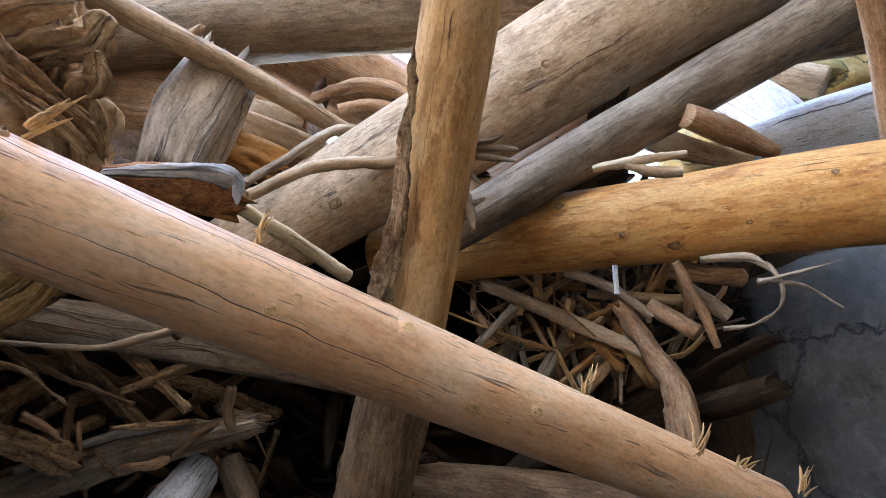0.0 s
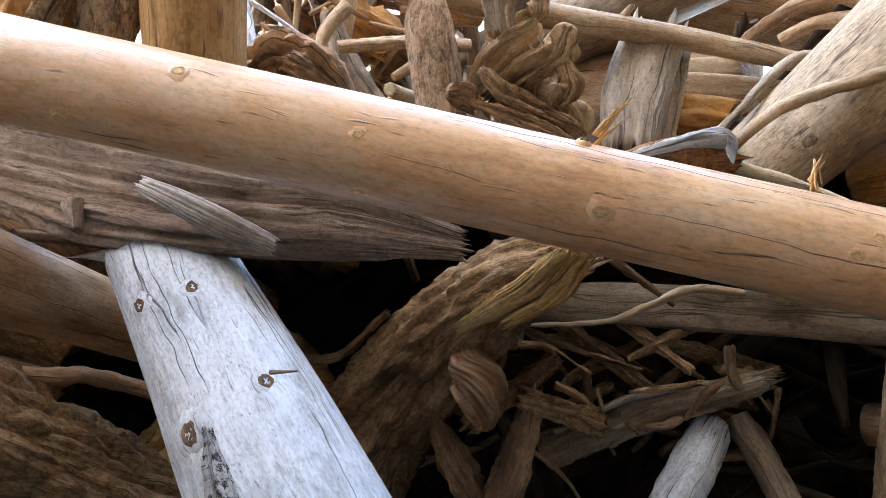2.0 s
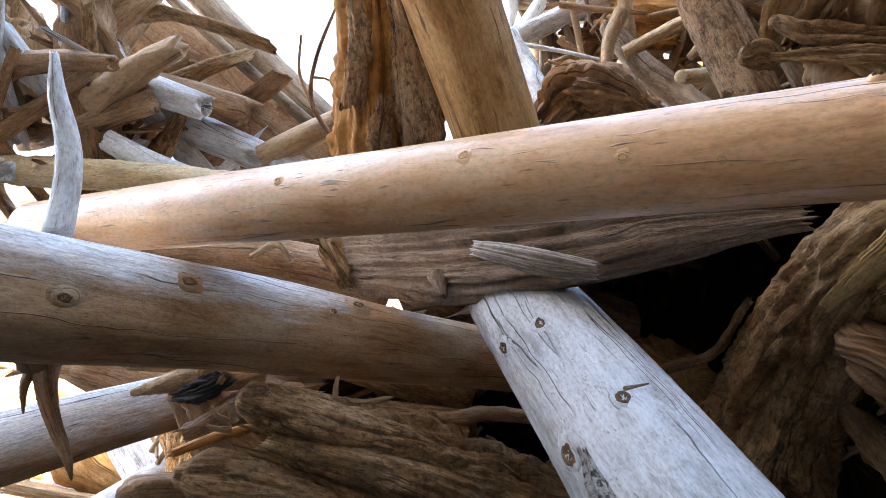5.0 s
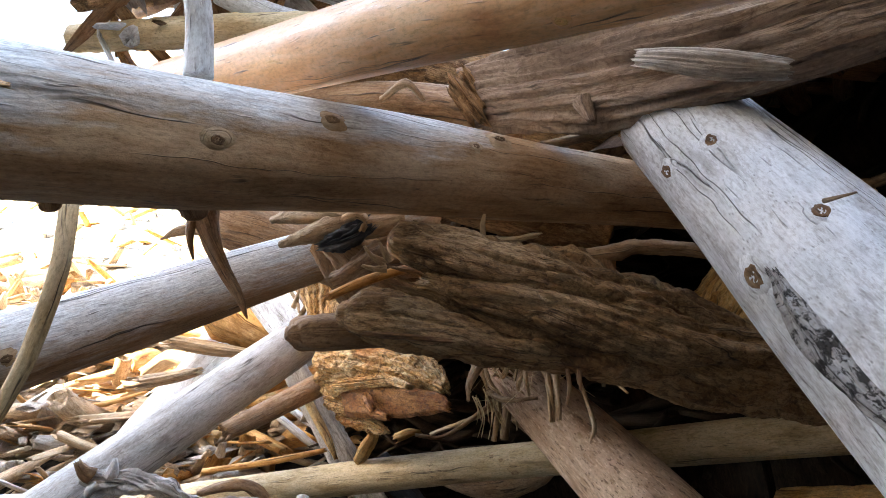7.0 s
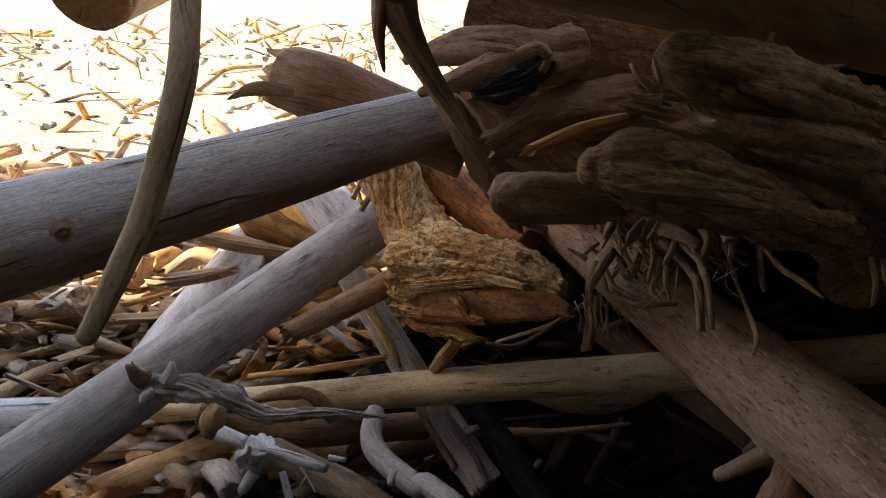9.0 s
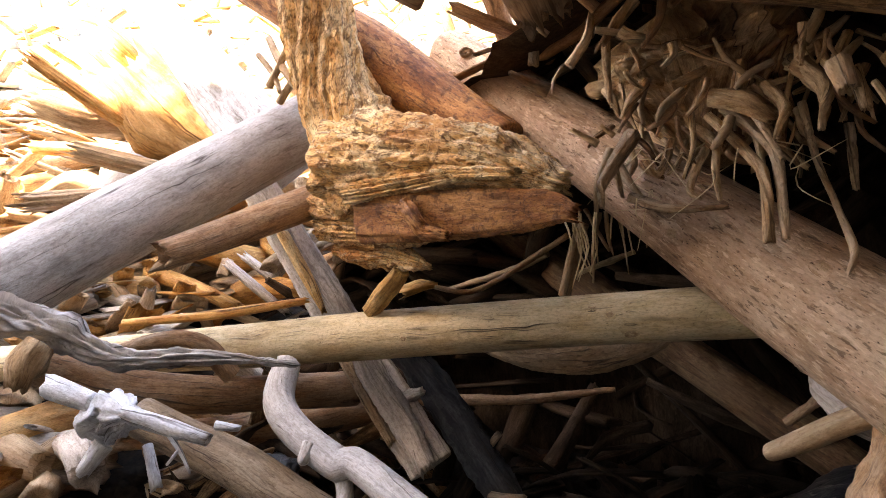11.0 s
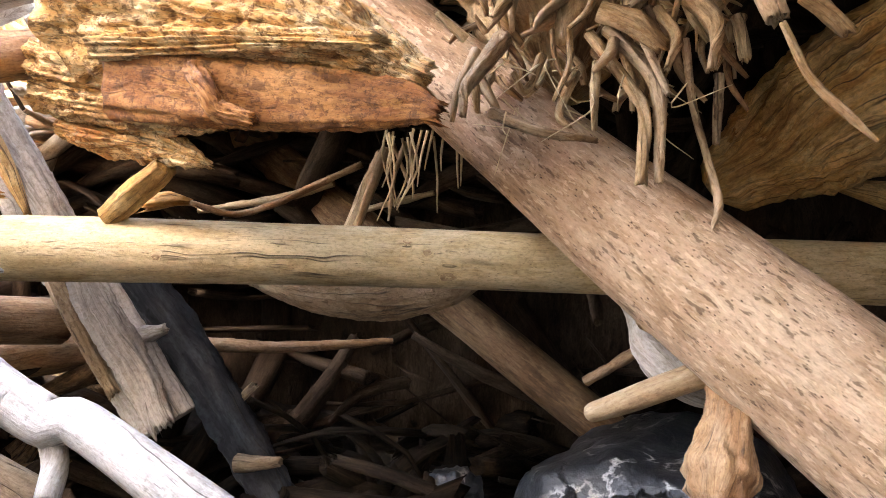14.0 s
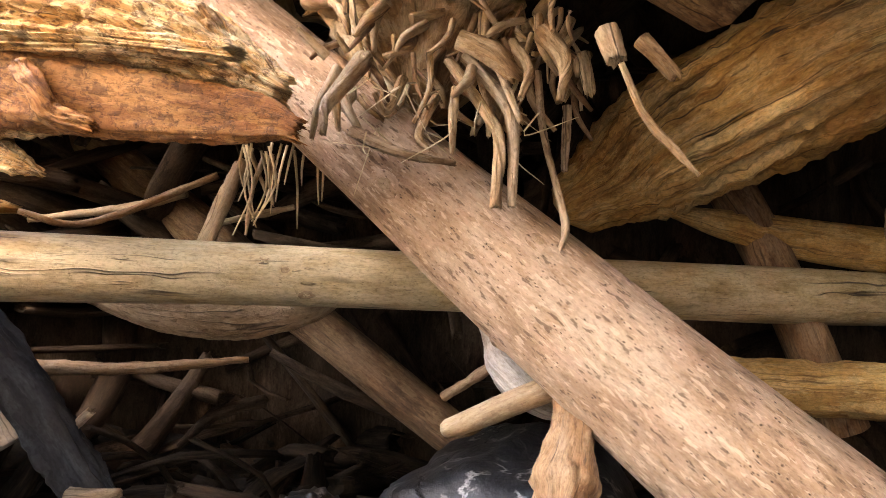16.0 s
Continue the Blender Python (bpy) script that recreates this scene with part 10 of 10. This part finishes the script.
driftwood("shaded_twig", ((-1.172, 2.128, 1.601, 0.016), (-1.198, 2.151, 1.47, 0.013), (-1.207, 2.3, 1.31, 0.007)), KNOT, "crooked brown root piece in the shade", "root", group="roots in the shade", sides=14, gnarl=0.22, ends=("broken", "broken"), crumb=0.003, step=0.014)
driftwood("shaded_twig", ((-0.677, 2.667, 1.47, 0.012), (-0.729, 2.665, 1.344, 0.01), (-0.807, 2.712, 1.228, 0.005)), ROTTEN, "crooked brown root piece in the shade", "root", group="roots in the shade", sides=14, gnarl=0.22, ends=("broken", "broken"), crumb=0.003, step=0.014)
driftwood("shaded_twig", ((-1.317, 1.866, 1.708, 0.02), (-1.379, 1.778, 1.708, 0.017), (-1.417, 1.706, 1.675, 0.009)), BROWN, "crooked brown root piece in the shade", "root", group="roots in the shade", sides=14, gnarl=0.22, ends=("broken", "broken"), crumb=0.003, step=0.014)
driftwood("shaded_twig", ((-0.875, 2.493, 1.358, 0.027), (-0.924, 2.47, 1.268, 0.022), (-1.067, 2.499, 1.18, 0.012)), KNOT, "crooked brown root piece in the shade", "root", group="roots in the shade", sides=14, gnarl=0.22, ends=("broken", "broken"), crumb=0.003, step=0.014)
driftwood("shaded_twig", ((-0.772, 2.883, 1.451, 0.014), (-0.77, 2.904, 1.367, 0.011), (-0.824, 2.865, 1.265, 0.006)), ROTTEN, "crooked brown root piece in the shade", "root", group="roots in the shade", sides=14, gnarl=0.22, ends=("broken", "broken"), crumb=0.003, step=0.014)
driftwood("shaded_twig", ((-0.896, 2.533, 1.364, 0.013), (-0.944, 2.469, 1.348, 0.011), (-0.967, 2.429, 1.322, 0.006)), BROWN, "crooked brown root piece in the shade", "root", group="roots in the shade", sides=14, gnarl=0.22, ends=("broken", "broken"), crumb=0.003, step=0.014)
driftwood("shaded_twig", ((-1.604, 2.019, 1.703, 0.019), (-1.723, 1.888, 1.691, 0.016), (-1.819, 1.81, 1.717, 0.009)), KNOT, "crooked brown root piece in the shade", "root", group="roots in the shade", sides=14, gnarl=0.22, ends=("broken", "broken"), crumb=0.003, step=0.014)
driftwood("shaded_twig", ((-0.793, 2.245, 1.69, 0.025), (-0.886, 2.16, 1.638, 0.021), (-1.007, 2.111, 1.593, 0.011)), ROTTEN, "crooked brown root piece in the shade", "root", group="roots in the shade", sides=14, gnarl=0.22, ends=("broken", "broken"), crumb=0.003, step=0.014)
driftwood("shaded_twig", ((-0.777, 2.539, 1.578, 0.007), (-0.739, 2.618, 1.451, 0.006), (-0.708, 2.643, 1.36, 0.003)), BROWN, "crooked brown root piece in the shade", "root", group="roots in the shade", sides=14, gnarl=0.22, ends=("broken", "broken"), crumb=0.003, step=0.014)
driftwood("shaded_twig", ((-1.138, 2.53, 1.473, 0.017), (-1.149, 2.544, 1.379, 0.015), (-1.206, 2.483, 1.324, 0.008)), KNOT, "crooked brown root piece in the shade", "root", group="roots in the shade", sides=14, gnarl=0.22, ends=("broken", "broken"), crumb=0.003, step=0.014)
driftwood("shaded_twig", ((-1.293, 1.655, 1.713, 0.024), (-1.28, 1.661, 1.664, 0.02), (-1.315, 1.689, 1.603, 0.011)), ROTTEN, "crooked brown root piece in the shade", "root", group="roots in the shade", sides=14, gnarl=0.22, ends=("broken", "broken"), crumb=0.003, step=0.014)
driftwood("shaded_twig", ((-1.214, 1.961, 1.533, 0.015), (-1.162, 1.999, 1.491, 0.012), (-1.126, 1.996, 1.453, 0.006)), BROWN, "crooked brown root piece in the shade", "root", group="roots in the shade", sides=14, gnarl=0.22, ends=("broken", "broken"), crumb=0.003, step=0.014)
driftwood("shaded_twig", ((-1.054, 2.628, 1.34, 0.019), (-1.12, 2.557, 1.307, 0.016), (-1.119, 2.534, 1.287, 0.008)), KNOT, "crooked brown root piece in the shade", "root", group="roots in the shade", sides=14, gnarl=0.22, ends=("broken", "broken"), crumb=0.003, step=0.014)
driftwood("shaded_twig", ((-0.921, 2.506, 1.638, 0.016), (-0.926, 2.507, 1.575, 0.014), (-0.899, 2.536, 1.541, 0.007)), ROTTEN, "crooked brown root piece in the shade", "root", group="roots in the shade", sides=14, gnarl=0.22, ends=("broken", "broken"), crumb=0.003, step=0.014)
driftwood("shaded_twig", ((-1.229, 2.484, 1.54, 0.02), (-1.135, 2.576, 1.468, 0.017), (-1.065, 2.641, 1.439, 0.009)), BROWN, "crooked brown root piece in the shade", "root", group="roots in the shade", sides=14, gnarl=0.22, ends=("broken", "broken"), crumb=0.003, step=0.014)
driftwood("shaded_twig", ((-0.965, 2.469, 1.5, 0.03), (-0.87, 2.539, 1.463, 0.025), (-0.789, 2.736, 1.422, 0.014)), KNOT, "crooked brown root piece in the shade", "root", group="roots in the shade", sides=14, gnarl=0.22, ends=("broken", "broken"), crumb=0.003, step=0.014)
driftwood("shaded_twig", ((-1.288, 1.676, 1.723, 0.016), (-1.362, 1.604, 1.679, 0.013), (-1.494, 1.569, 1.619, 0.007)), ROTTEN, "crooked brown root piece in the shade", "root", group="roots in the shade", sides=14, gnarl=0.22, ends=("broken", "broken"), crumb=0.003, step=0.014)
driftwood("shaded_twig", ((-1.153, 2.137, 1.521, 0.008), (-1.153, 2.142, 1.461, 0.007), (-1.18, 2.222, 1.39, 0.004)), BROWN, "crooked brown root piece in the shade", "root", group="roots in the shade", sides=14, gnarl=0.22, ends=("broken", "broken"), crumb=0.003, step=0.014)
driftwood("shaded_twig", ((-0.873, 2.527, 1.385, 0.018), (-0.837, 2.576, 1.302, 0.015), (-0.801, 2.584, 1.254, 0.008)), KNOT, "crooked brown root piece in the shade", "root", group="roots in the shade", sides=14, gnarl=0.22, ends=("broken", "broken"), crumb=0.003, step=0.014)
driftwood("shaded_twig", ((-1.192, 2.341, 1.555, 0.022), (-1.285, 2.252, 1.512, 0.019), (-1.445, 2.201, 1.496, 0.01)), ROTTEN, "crooked brown root piece in the shade", "root", group="roots in the shade", sides=14, gnarl=0.22, ends=("broken", "broken"), crumb=0.003, step=0.014)
driftwood("shaded_twig", ((-0.934, 2.308, 1.408, 0.02), (-0.983, 2.252, 1.375, 0.017), (-1.096, 2.25, 1.387, 0.009)), BROWN, "crooked brown root piece in the shade", "root", group="roots in the shade", sides=14, gnarl=0.22, ends=("broken", "broken"), crumb=0.003, step=0.014)
driftwood("shaded_twig", ((-1.484, 1.719, 1.661, 0.019), (-1.498, 1.704, 1.61, 0.016), (-1.522, 1.813, 1.555, 0.009)), KNOT, "crooked brown root piece in the shade", "root", group="roots in the shade", sides=14, gnarl=0.22, ends=("broken", "broken"), crumb=0.003, step=0.014)
driftwood("shaded_twig", ((-0.834, 2.235, 1.488, 0.011), (-0.929, 2.126, 1.479, 0.009), (-1.025, 2.094, 1.484, 0.005)), ROTTEN, "crooked brown root piece in the shade", "root", group="roots in the shade", sides=14, gnarl=0.22, ends=("broken", "broken"), crumb=0.003, step=0.014)
driftwood("shaded_twig", ((-1.372, 2.004, 1.344, 0.01), (-1.311, 2.084, 1.249, 0.008), (-1.305, 2.198, 1.138, 0.005)), BROWN, "crooked brown root piece in the shade", "root", group="roots in the shade", sides=14, gnarl=0.22, ends=("broken", "broken"), crumb=0.003, step=0.014)
driftwood("shaded_twig", ((-1.419, 2.244, 1.659, 0.023), (-1.448, 2.238, 1.569, 0.019), (-1.467, 2.287, 1.453, 0.01)), KNOT, "crooked brown root piece in the shade", "root", group="roots in the shade", sides=14, gnarl=0.22, ends=("broken", "broken"), crumb=0.003, step=0.014)
driftwood("shaded_twig", ((-1.395, 2.23, 1.761, 0.031), (-1.254, 2.329, 1.741, 0.026), (-1.172, 2.443, 1.694, 0.014)), ROTTEN, "crooked brown root piece in the shade", "root", group="roots in the shade", sides=14, gnarl=0.22, ends=("broken", "broken"), crumb=0.003, step=0.014)
driftwood("shaded_twig", ((-1.626, 1.944, 1.556, 0.02), (-1.621, 1.932, 1.527, 0.017), (-1.587, 2, 1.481, 0.009)), BROWN, "crooked brown root piece in the shade", "root", group="roots in the shade", sides=14, gnarl=0.22, ends=("broken", "broken"), crumb=0.003, step=0.014)
driftwood("shaded_twig", ((-0.698, 2.368, 1.513, 0.017), (-0.819, 2.261, 1.46, 0.015), (-0.903, 2.237, 1.383, 0.008)), KNOT, "crooked brown root piece in the shade", "root", group="roots in the shade", sides=14, gnarl=0.22, ends=("broken", "broken"), crumb=0.003, step=0.014)
driftwood("shaded_twig", ((-1.091, 2.422, 1.686, 0.029), (-1.25, 2.284, 1.625, 0.024), (-1.331, 2.192, 1.56, 0.013)), ROTTEN, "crooked brown root piece in the shade", "root", group="roots in the shade", sides=14, gnarl=0.22, ends=("broken", "broken"), crumb=0.003, step=0.014)
driftwood("shaded_twig", ((-0.849, 2.786, 1.377, 0.027), (-0.813, 2.808, 1.335, 0.023), (-0.797, 2.851, 1.306, 0.012)), BROWN, "crooked brown root piece in the shade", "root", group="roots in the shade", sides=14, gnarl=0.22, ends=("broken", "broken"), crumb=0.003, step=0.014)
driftwood("shaded_twig", ((-0.792, 2.366, 1.55, 0.02), (-0.757, 2.4, 1.489, 0.017), (-0.773, 2.379, 1.405, 0.009)), KNOT, "crooked brown root piece in the shade", "root", group="roots in the shade", sides=14, gnarl=0.22, ends=("broken", "broken"), crumb=0.003, step=0.014)
driftwood("shaded_twig", ((-1.077, 2.113, 1.428, 0.007), (-1.06, 2.126, 1.381, 0.006), (-1.061, 2.195, 1.351, 0.003)), ROTTEN, "crooked brown root piece in the shade", "root", group="roots in the shade", sides=14, gnarl=0.22, ends=("broken", "broken"), crumb=0.003, step=0.014)
driftwood("shaded_twig", ((-1.481, 2.09, 1.815, 0.025), (-1.5, 2.101, 1.712, 0.021), (-1.539, 2.067, 1.613, 0.011)), BROWN, "crooked brown root piece in the shade", "root", group="roots in the shade", sides=14, gnarl=0.22, ends=("broken", "broken"), crumb=0.003, step=0.014)
driftwood("shaded_twig", ((-0.715, 2.246, 1.579, 0.019), (-0.729, 2.257, 1.485, 0.016), (-0.712, 2.34, 1.405, 0.009)), KNOT, "crooked brown root piece in the shade", "root", group="roots in the shade", sides=14, gnarl=0.22, ends=("broken", "broken"), crumb=0.003, step=0.014)
driftwood("shaded_twig", ((-1.583, 2.127, 1.426, 0.013), (-1.666, 2.048, 1.383, 0.011), (-1.8, 1.961, 1.379, 0.006)), ROTTEN, "crooked brown root piece in the shade", "root", group="roots in the shade", sides=14, gnarl=0.22, ends=("broken", "broken"), crumb=0.003, step=0.014)
driftwood("shaded_twig", ((-0.827, 2.603, 1.259, 0.024), (-0.967, 2.447, 1.257, 0.021), (-1.07, 2.406, 1.238, 0.011)), BROWN, "crooked brown root piece in the shade", "root", group="roots in the shade", sides=14, gnarl=0.22, ends=("broken", "broken"), crumb=0.003, step=0.014)
driftwood("shaded_twig", ((-1.106, 2.452, 1.406, 0.02), (-0.994, 2.565, 1.325, 0.017), (-0.973, 2.746, 1.233, 0.009)), KNOT, "crooked brown root piece in the shade", "root", group="roots in the shade", sides=14, gnarl=0.22, ends=("broken", "broken"), crumb=0.003, step=0.014)
driftwood("shaded_twig", ((-1.175, 2.445, 1.407, 0.009), (-1.243, 2.361, 1.395, 0.008), (-1.329, 2.337, 1.362, 0.004)), ROTTEN, "crooked brown root piece in the shade", "root", group="roots in the shade", sides=14, gnarl=0.22, ends=("broken", "broken"), crumb=0.003, step=0.014)
driftwood("shaded_twig", ((-0.763, 2.302, 1.526, 0.019), (-0.723, 2.317, 1.504, 0.016), (-0.627, 2.381, 1.487, 0.008)), BROWN, "crooked brown root piece in the shade", "root", group="roots in the shade", sides=14, gnarl=0.22, ends=("broken", "broken"), crumb=0.003, step=0.014)
driftwood("shaded_twig", ((-1.563, 1.96, 1.382, 0.01), (-1.652, 1.861, 1.364, 0.008), (-1.746, 1.842, 1.339, 0.004)), KNOT, "crooked brown root piece in the shade", "root", group="roots in the shade", sides=14, gnarl=0.22, ends=("broken", "broken"), crumb=0.003, step=0.014)


# ---- an added dark sheet, back and roof of the hollow: it blocks daylight to keep the hollow dark ----
CORE = ((2.6, 2.3, 2.2), (1.3, 2.9, 2.2), (0.2, 3.2, 2.4), (-0.8, 3.3, 3.1), (-1.8, 3.1, 3.4), (-3.0, 2.8, 3.1), (-4.2, 2.2, 2.5), (-5.1, 1.4, 2.1), (-5.6, 0.6, 1.8), (-5.9, -0.1, 1.35))
LIP = ((2.6, 2.3, 2.2), (1.3, 2.9, 2.2), (0.2, 2.8, 2.35), (-0.9, 1.95, 2.22), (-1.55, 1.3, 2.08), (-2.1, 0.75, 2.0), (-3.2, 0.42, 1.97), (-4.2, 0.4, 1.98), (-5.0, 0.45, 1.9), (-5.6, -0.1, 1.35))


def along(points, t):
    k = t * (len(points) - 1)
    i = min(int(k), len(points) - 2)
    return Vector(points[i]).lerp(Vector(points[i + 1]), k - i)


def dark_backing():
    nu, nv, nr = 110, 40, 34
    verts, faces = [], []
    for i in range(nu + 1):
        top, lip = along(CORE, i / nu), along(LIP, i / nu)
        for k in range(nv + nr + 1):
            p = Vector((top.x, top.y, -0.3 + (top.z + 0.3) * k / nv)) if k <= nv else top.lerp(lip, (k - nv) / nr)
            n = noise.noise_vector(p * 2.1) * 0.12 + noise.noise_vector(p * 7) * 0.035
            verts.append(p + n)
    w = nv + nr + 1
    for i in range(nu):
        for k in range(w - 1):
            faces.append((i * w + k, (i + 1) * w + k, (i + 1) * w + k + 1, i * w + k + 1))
    ob = new("dark_backing", mesh_of("dark_backing", verts, faces, [tuple(v) for v in verts], SHADE_WOOD))
    tagged(ob, "dark sheet added behind and over the hollow to block daylight", "wood pile", "", "structure")


dark_backing()


# ---- loose broken wood in the dark of the pile and on the beach ----
def deep(lo, hi):
    def place(rng):
        p = [rng.uniform(a, b) for a, b in zip(lo, hi)]
        return p, (rng.uniform(-1, 1), rng.uniform(-0.6, 0.6), rng.uniform(-0.5, 0.5))
    return place


def core_place(lo, hi):
    def place(rng):
        q = rng.uniform(lo, hi)
        p, n = along(CORE, q), along(CORE, min(1, q + 0.05)) - along(CORE, max(0, q - 0.05))
        n.z = 0
        n.normalize()
        side = Vector((n.y, -n.x, 0)) * -1
        d = rng.uniform(0.02, 0.5 if q < 0.5 else 0.22)
        return (p.x + side.x * d, p.y + side.y * d, rng.uniform(0.05, p.z)), n * rng.uniform(0.2, 1.2) + Vector([rng.uniform(-0.7, 0.7) for _ in range(3)])
    return place


litter("deep_wood", 270, core_place(0.13, 0.5), (0.3, 1.2), (0.015, 0.08), (SHADE_WOOD, SHADE_WOOD), "dark broken driftwood deep in the pile", 11, sides=9)
litter("deep_wood", 260, core_place(0.5, 1.0), (0.3, 1.2), (0.015, 0.08), (SHADE_WOOD, SHADE_WOOD), "dark broken driftwood deep in the pile", 12, sides=9)


def low_place(rng):
    return (rng.uniform(-6.3, -4.8), rng.uniform(-0.75, 0.3), rng.uniform(0.03, 0.62)), (rng.uniform(-1, 1), rng.uniform(-1, 1), rng.uniform(-0.4, 0.4))


litter("low_wood", 210, low_place, (0.3, 0.9), (0.025, 0.08), (ROTTEN, SHADE_WOOD, SHADE_WOOD), "dark broken driftwood packed low in the pile", 17, sides=12)


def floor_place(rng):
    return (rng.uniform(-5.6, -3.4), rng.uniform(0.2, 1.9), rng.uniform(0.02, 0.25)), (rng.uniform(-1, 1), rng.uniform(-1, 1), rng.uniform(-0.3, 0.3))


litter("floor_wood", 150, floor_place, (0.25, 0.8), (0.015, 0.07), (FLOOR_SHADE_WOOD, FLOOR_SHADE_WOOD), "dark broken driftwood on the floor of the hollow", 18, sides=10)


def roof_place(rng):
    q = rng.uniform(0.4, 0.97)
    p = along(CORE, q).lerp(along(LIP, q), rng.uniform(0, 0.95))
    return (p.x, p.y, p.z + rng.uniform(-0.05, 0.15)), (rng.uniform(-1, 1), rng.uniform(-1, 1), rng.uniform(-0.4, 0.4))


litter("roof_wood", 260, roof_place, (0.3, 1.0), (0.02, 0.06), (BROWN, GREY), "broken driftwood heaped over the hollow", 14, sides=9)


def screen(corner, across, up_, back):
    """A loose heap that fills the space from a corner, across and up, back metres deep towards the beach."""
    def place(rng):
        p = corner + (across - corner) * rng.random() + (up_ - corner) * rng.random() ** 1.3 + Vector((-0.8, 0.55, 0.1)) * rng.uniform(0, back)
        return p, (rng.uniform(-1, 1), rng.uniform(-1, 1), rng.uniform(-0.9, 0.9))
    return place


litter("tangled_wood", 150, screen(Vector((-2.288, 1.320, 3.208)), Vector((-1.607, 2.256, 2.980)), Vector((-1.805, 1.184, 3.701)), 0.9), (0.25, 0.9), (0.008, 0.045), (GREY, SILVER, BROWN, HONEY), "tangle of grey and brown driftwood sticks behind the posts", 41, sides=9, curl=0.14)
litter("tangled_wood", 70, screen(Vector((-2.366, -0.967, 2.710)), Vector((-2.435, -0.218, 2.876)), Vector((-1.987, -0.878, 3.192)), 0.8), (0.3, 0.9), (0.015, 0.07), (BROWN, ROTTEN, SILVER), "tangle of dark broken driftwood behind the upright branch", 42, sides=12, curl=0.12)


def thicket(rng):
    p = Vector((0.089, 2.531, 1.480)) + Vector((0.822, -0.175, -0.024)) * rng.random() + Vector((0.087, -0.155, 0.445)) * rng.random() + Vector((0.1, 1.0, 0.2)) * rng.uniform(0, 0.35)
    return p, (rng.uniform(-1, 1), rng.uniform(-0.5, 0.5), rng.uniform(-0.9, 0.9))


litter("thicket_wood", 110, thicket, (0.12, 0.5), (0.006, 0.026), (BROWN, GREY, HONEY), "tangle of thin brown sticks and roots under the orange log", 43, sides=9, curl=0.2)


def beach_place(rng):
    x, y = rng.uniform(-8.8, -5.0), rng.uniform(-4.5, 0.4)
    if x > -5.9:
        y = min(y, -1.4 + rng.uniform(-1, 0.3))
    a = rng.uniform(0, 6.28)
    return (x, y, height(x, y) + rng.uniform(0.02, 0.45)), (math.cos(a), math.sin(a), rng.uniform(-0.4, 0.4))


litter("beach_wood", 460, beach_place, (0.25, 1.2), (0.02, 0.1), (TAN, PALE, SPLIT, HONEY), "broken driftwood sticks and chips on the sunlit gravel", 21, sides=8, curl=0.05)


def heap_place(rng):
    x, y = rng.uniform(-6.6, -4.95), rng.uniform(-2.7, -0.25)
    a = rng.uniform(0, 6.28)
    return (x, y, height(x, y) + rng.uniform(0.05, 0.5)), (math.cos(a), math.sin(a), rng.uniform(-0.5, 0.5))


litter("beach_wood", 190, heap_place, (0.25, 0.8), (0.035, 0.1), (TAN, SPLIT, PALE, ORANGE), "broad broken driftwood slabs and chips heaped on the gravel", 25, sides=12, curl=0.08)


def slab_place(rng):
    x, y = rng.uniform(-10.5, -6.3), rng.uniform(-5.5, 0.8)
    a = rng.uniform(0, 6.28)
    return (x, y, height(x, y) + rng.uniform(0.05, 0.2)), (math.cos(a), math.sin(a), rng.uniform(-0.2, 0.5))


litter("beach_wood", 90, slab_place, (0.5, 1.7), (0.05, 0.15), (TAN, SPLIT, PALE), "bleached driftwood slabs lying on the sunlit gravel", 23, sides=12, curl=0.05)


def far_place(rng):
    x, y = rng.uniform(-20, -8.0), rng.uniform(-9, 6)
    a = rng.uniform(0, 6.28)
    return (x, y, height(x, y) + 0.03), (math.cos(a), math.sin(a), rng.uniform(-0.1, 0.6))


litter("beach_wood", 380, far_place, (0.2, 1.5), (0.015, 0.075), (TAN, HONEY, ORANGE, GREY), "scattered driftwood on the gravel slope", 22, sides=6, curl=0.06)



def cobbles(count, seed):
    """Loose stones on the gravel slope."""
    rng = random.Random(seed)
    bm = bmesh.new()
    bmesh.ops.create_icosphere(bm, subdivisions=2, radius=1)
    unit = [v.co.copy() for v in bm.verts]
    tri = [tuple(v.index for v in f.verts) for f in bm.faces]
    bm.free()
    verts, faces = [], []
    for k in range(count):
        x, y = rng.uniform(-19, -7), rng.uniform(-9, 5)
        r = rng.uniform(0.03, 0.14) * rng.uniform(0.5, 1)
        o, z = len(verts), height(x, y) + r * 0.2
        turn = Euler((rng.uniform(0, 6), rng.uniform(0, 6), rng.uniform(0, 6))).to_matrix()
        for u in unit:
            p = turn @ Vector((u.x, u.y * 0.8, u.z * 0.6)) * r * (1 + 0.3 * noise.noise(u * 1.5 + Vector((k, 0, 0))))
            verts.append((x + p.x, y + p.y, z + p.z))
        faces += [tuple(i + o for i in f) for f in tri]
    ob = new("cobbles", mesh_of("cobbles", verts, faces, None, CLIFF))
    tagged(ob, "loose grey cobbles scattered on the gravel slope", "cobbles", "", "stuff")


cobbles(500, 31)
# out of view, added only to keep direct sun off the pile
cliff("cliff", (3.9, 0.4, -0.3), 35, 7.35, 9.0, -124, "unseen grey rock cliff added behind the camera to shade the pile", CLIFF)
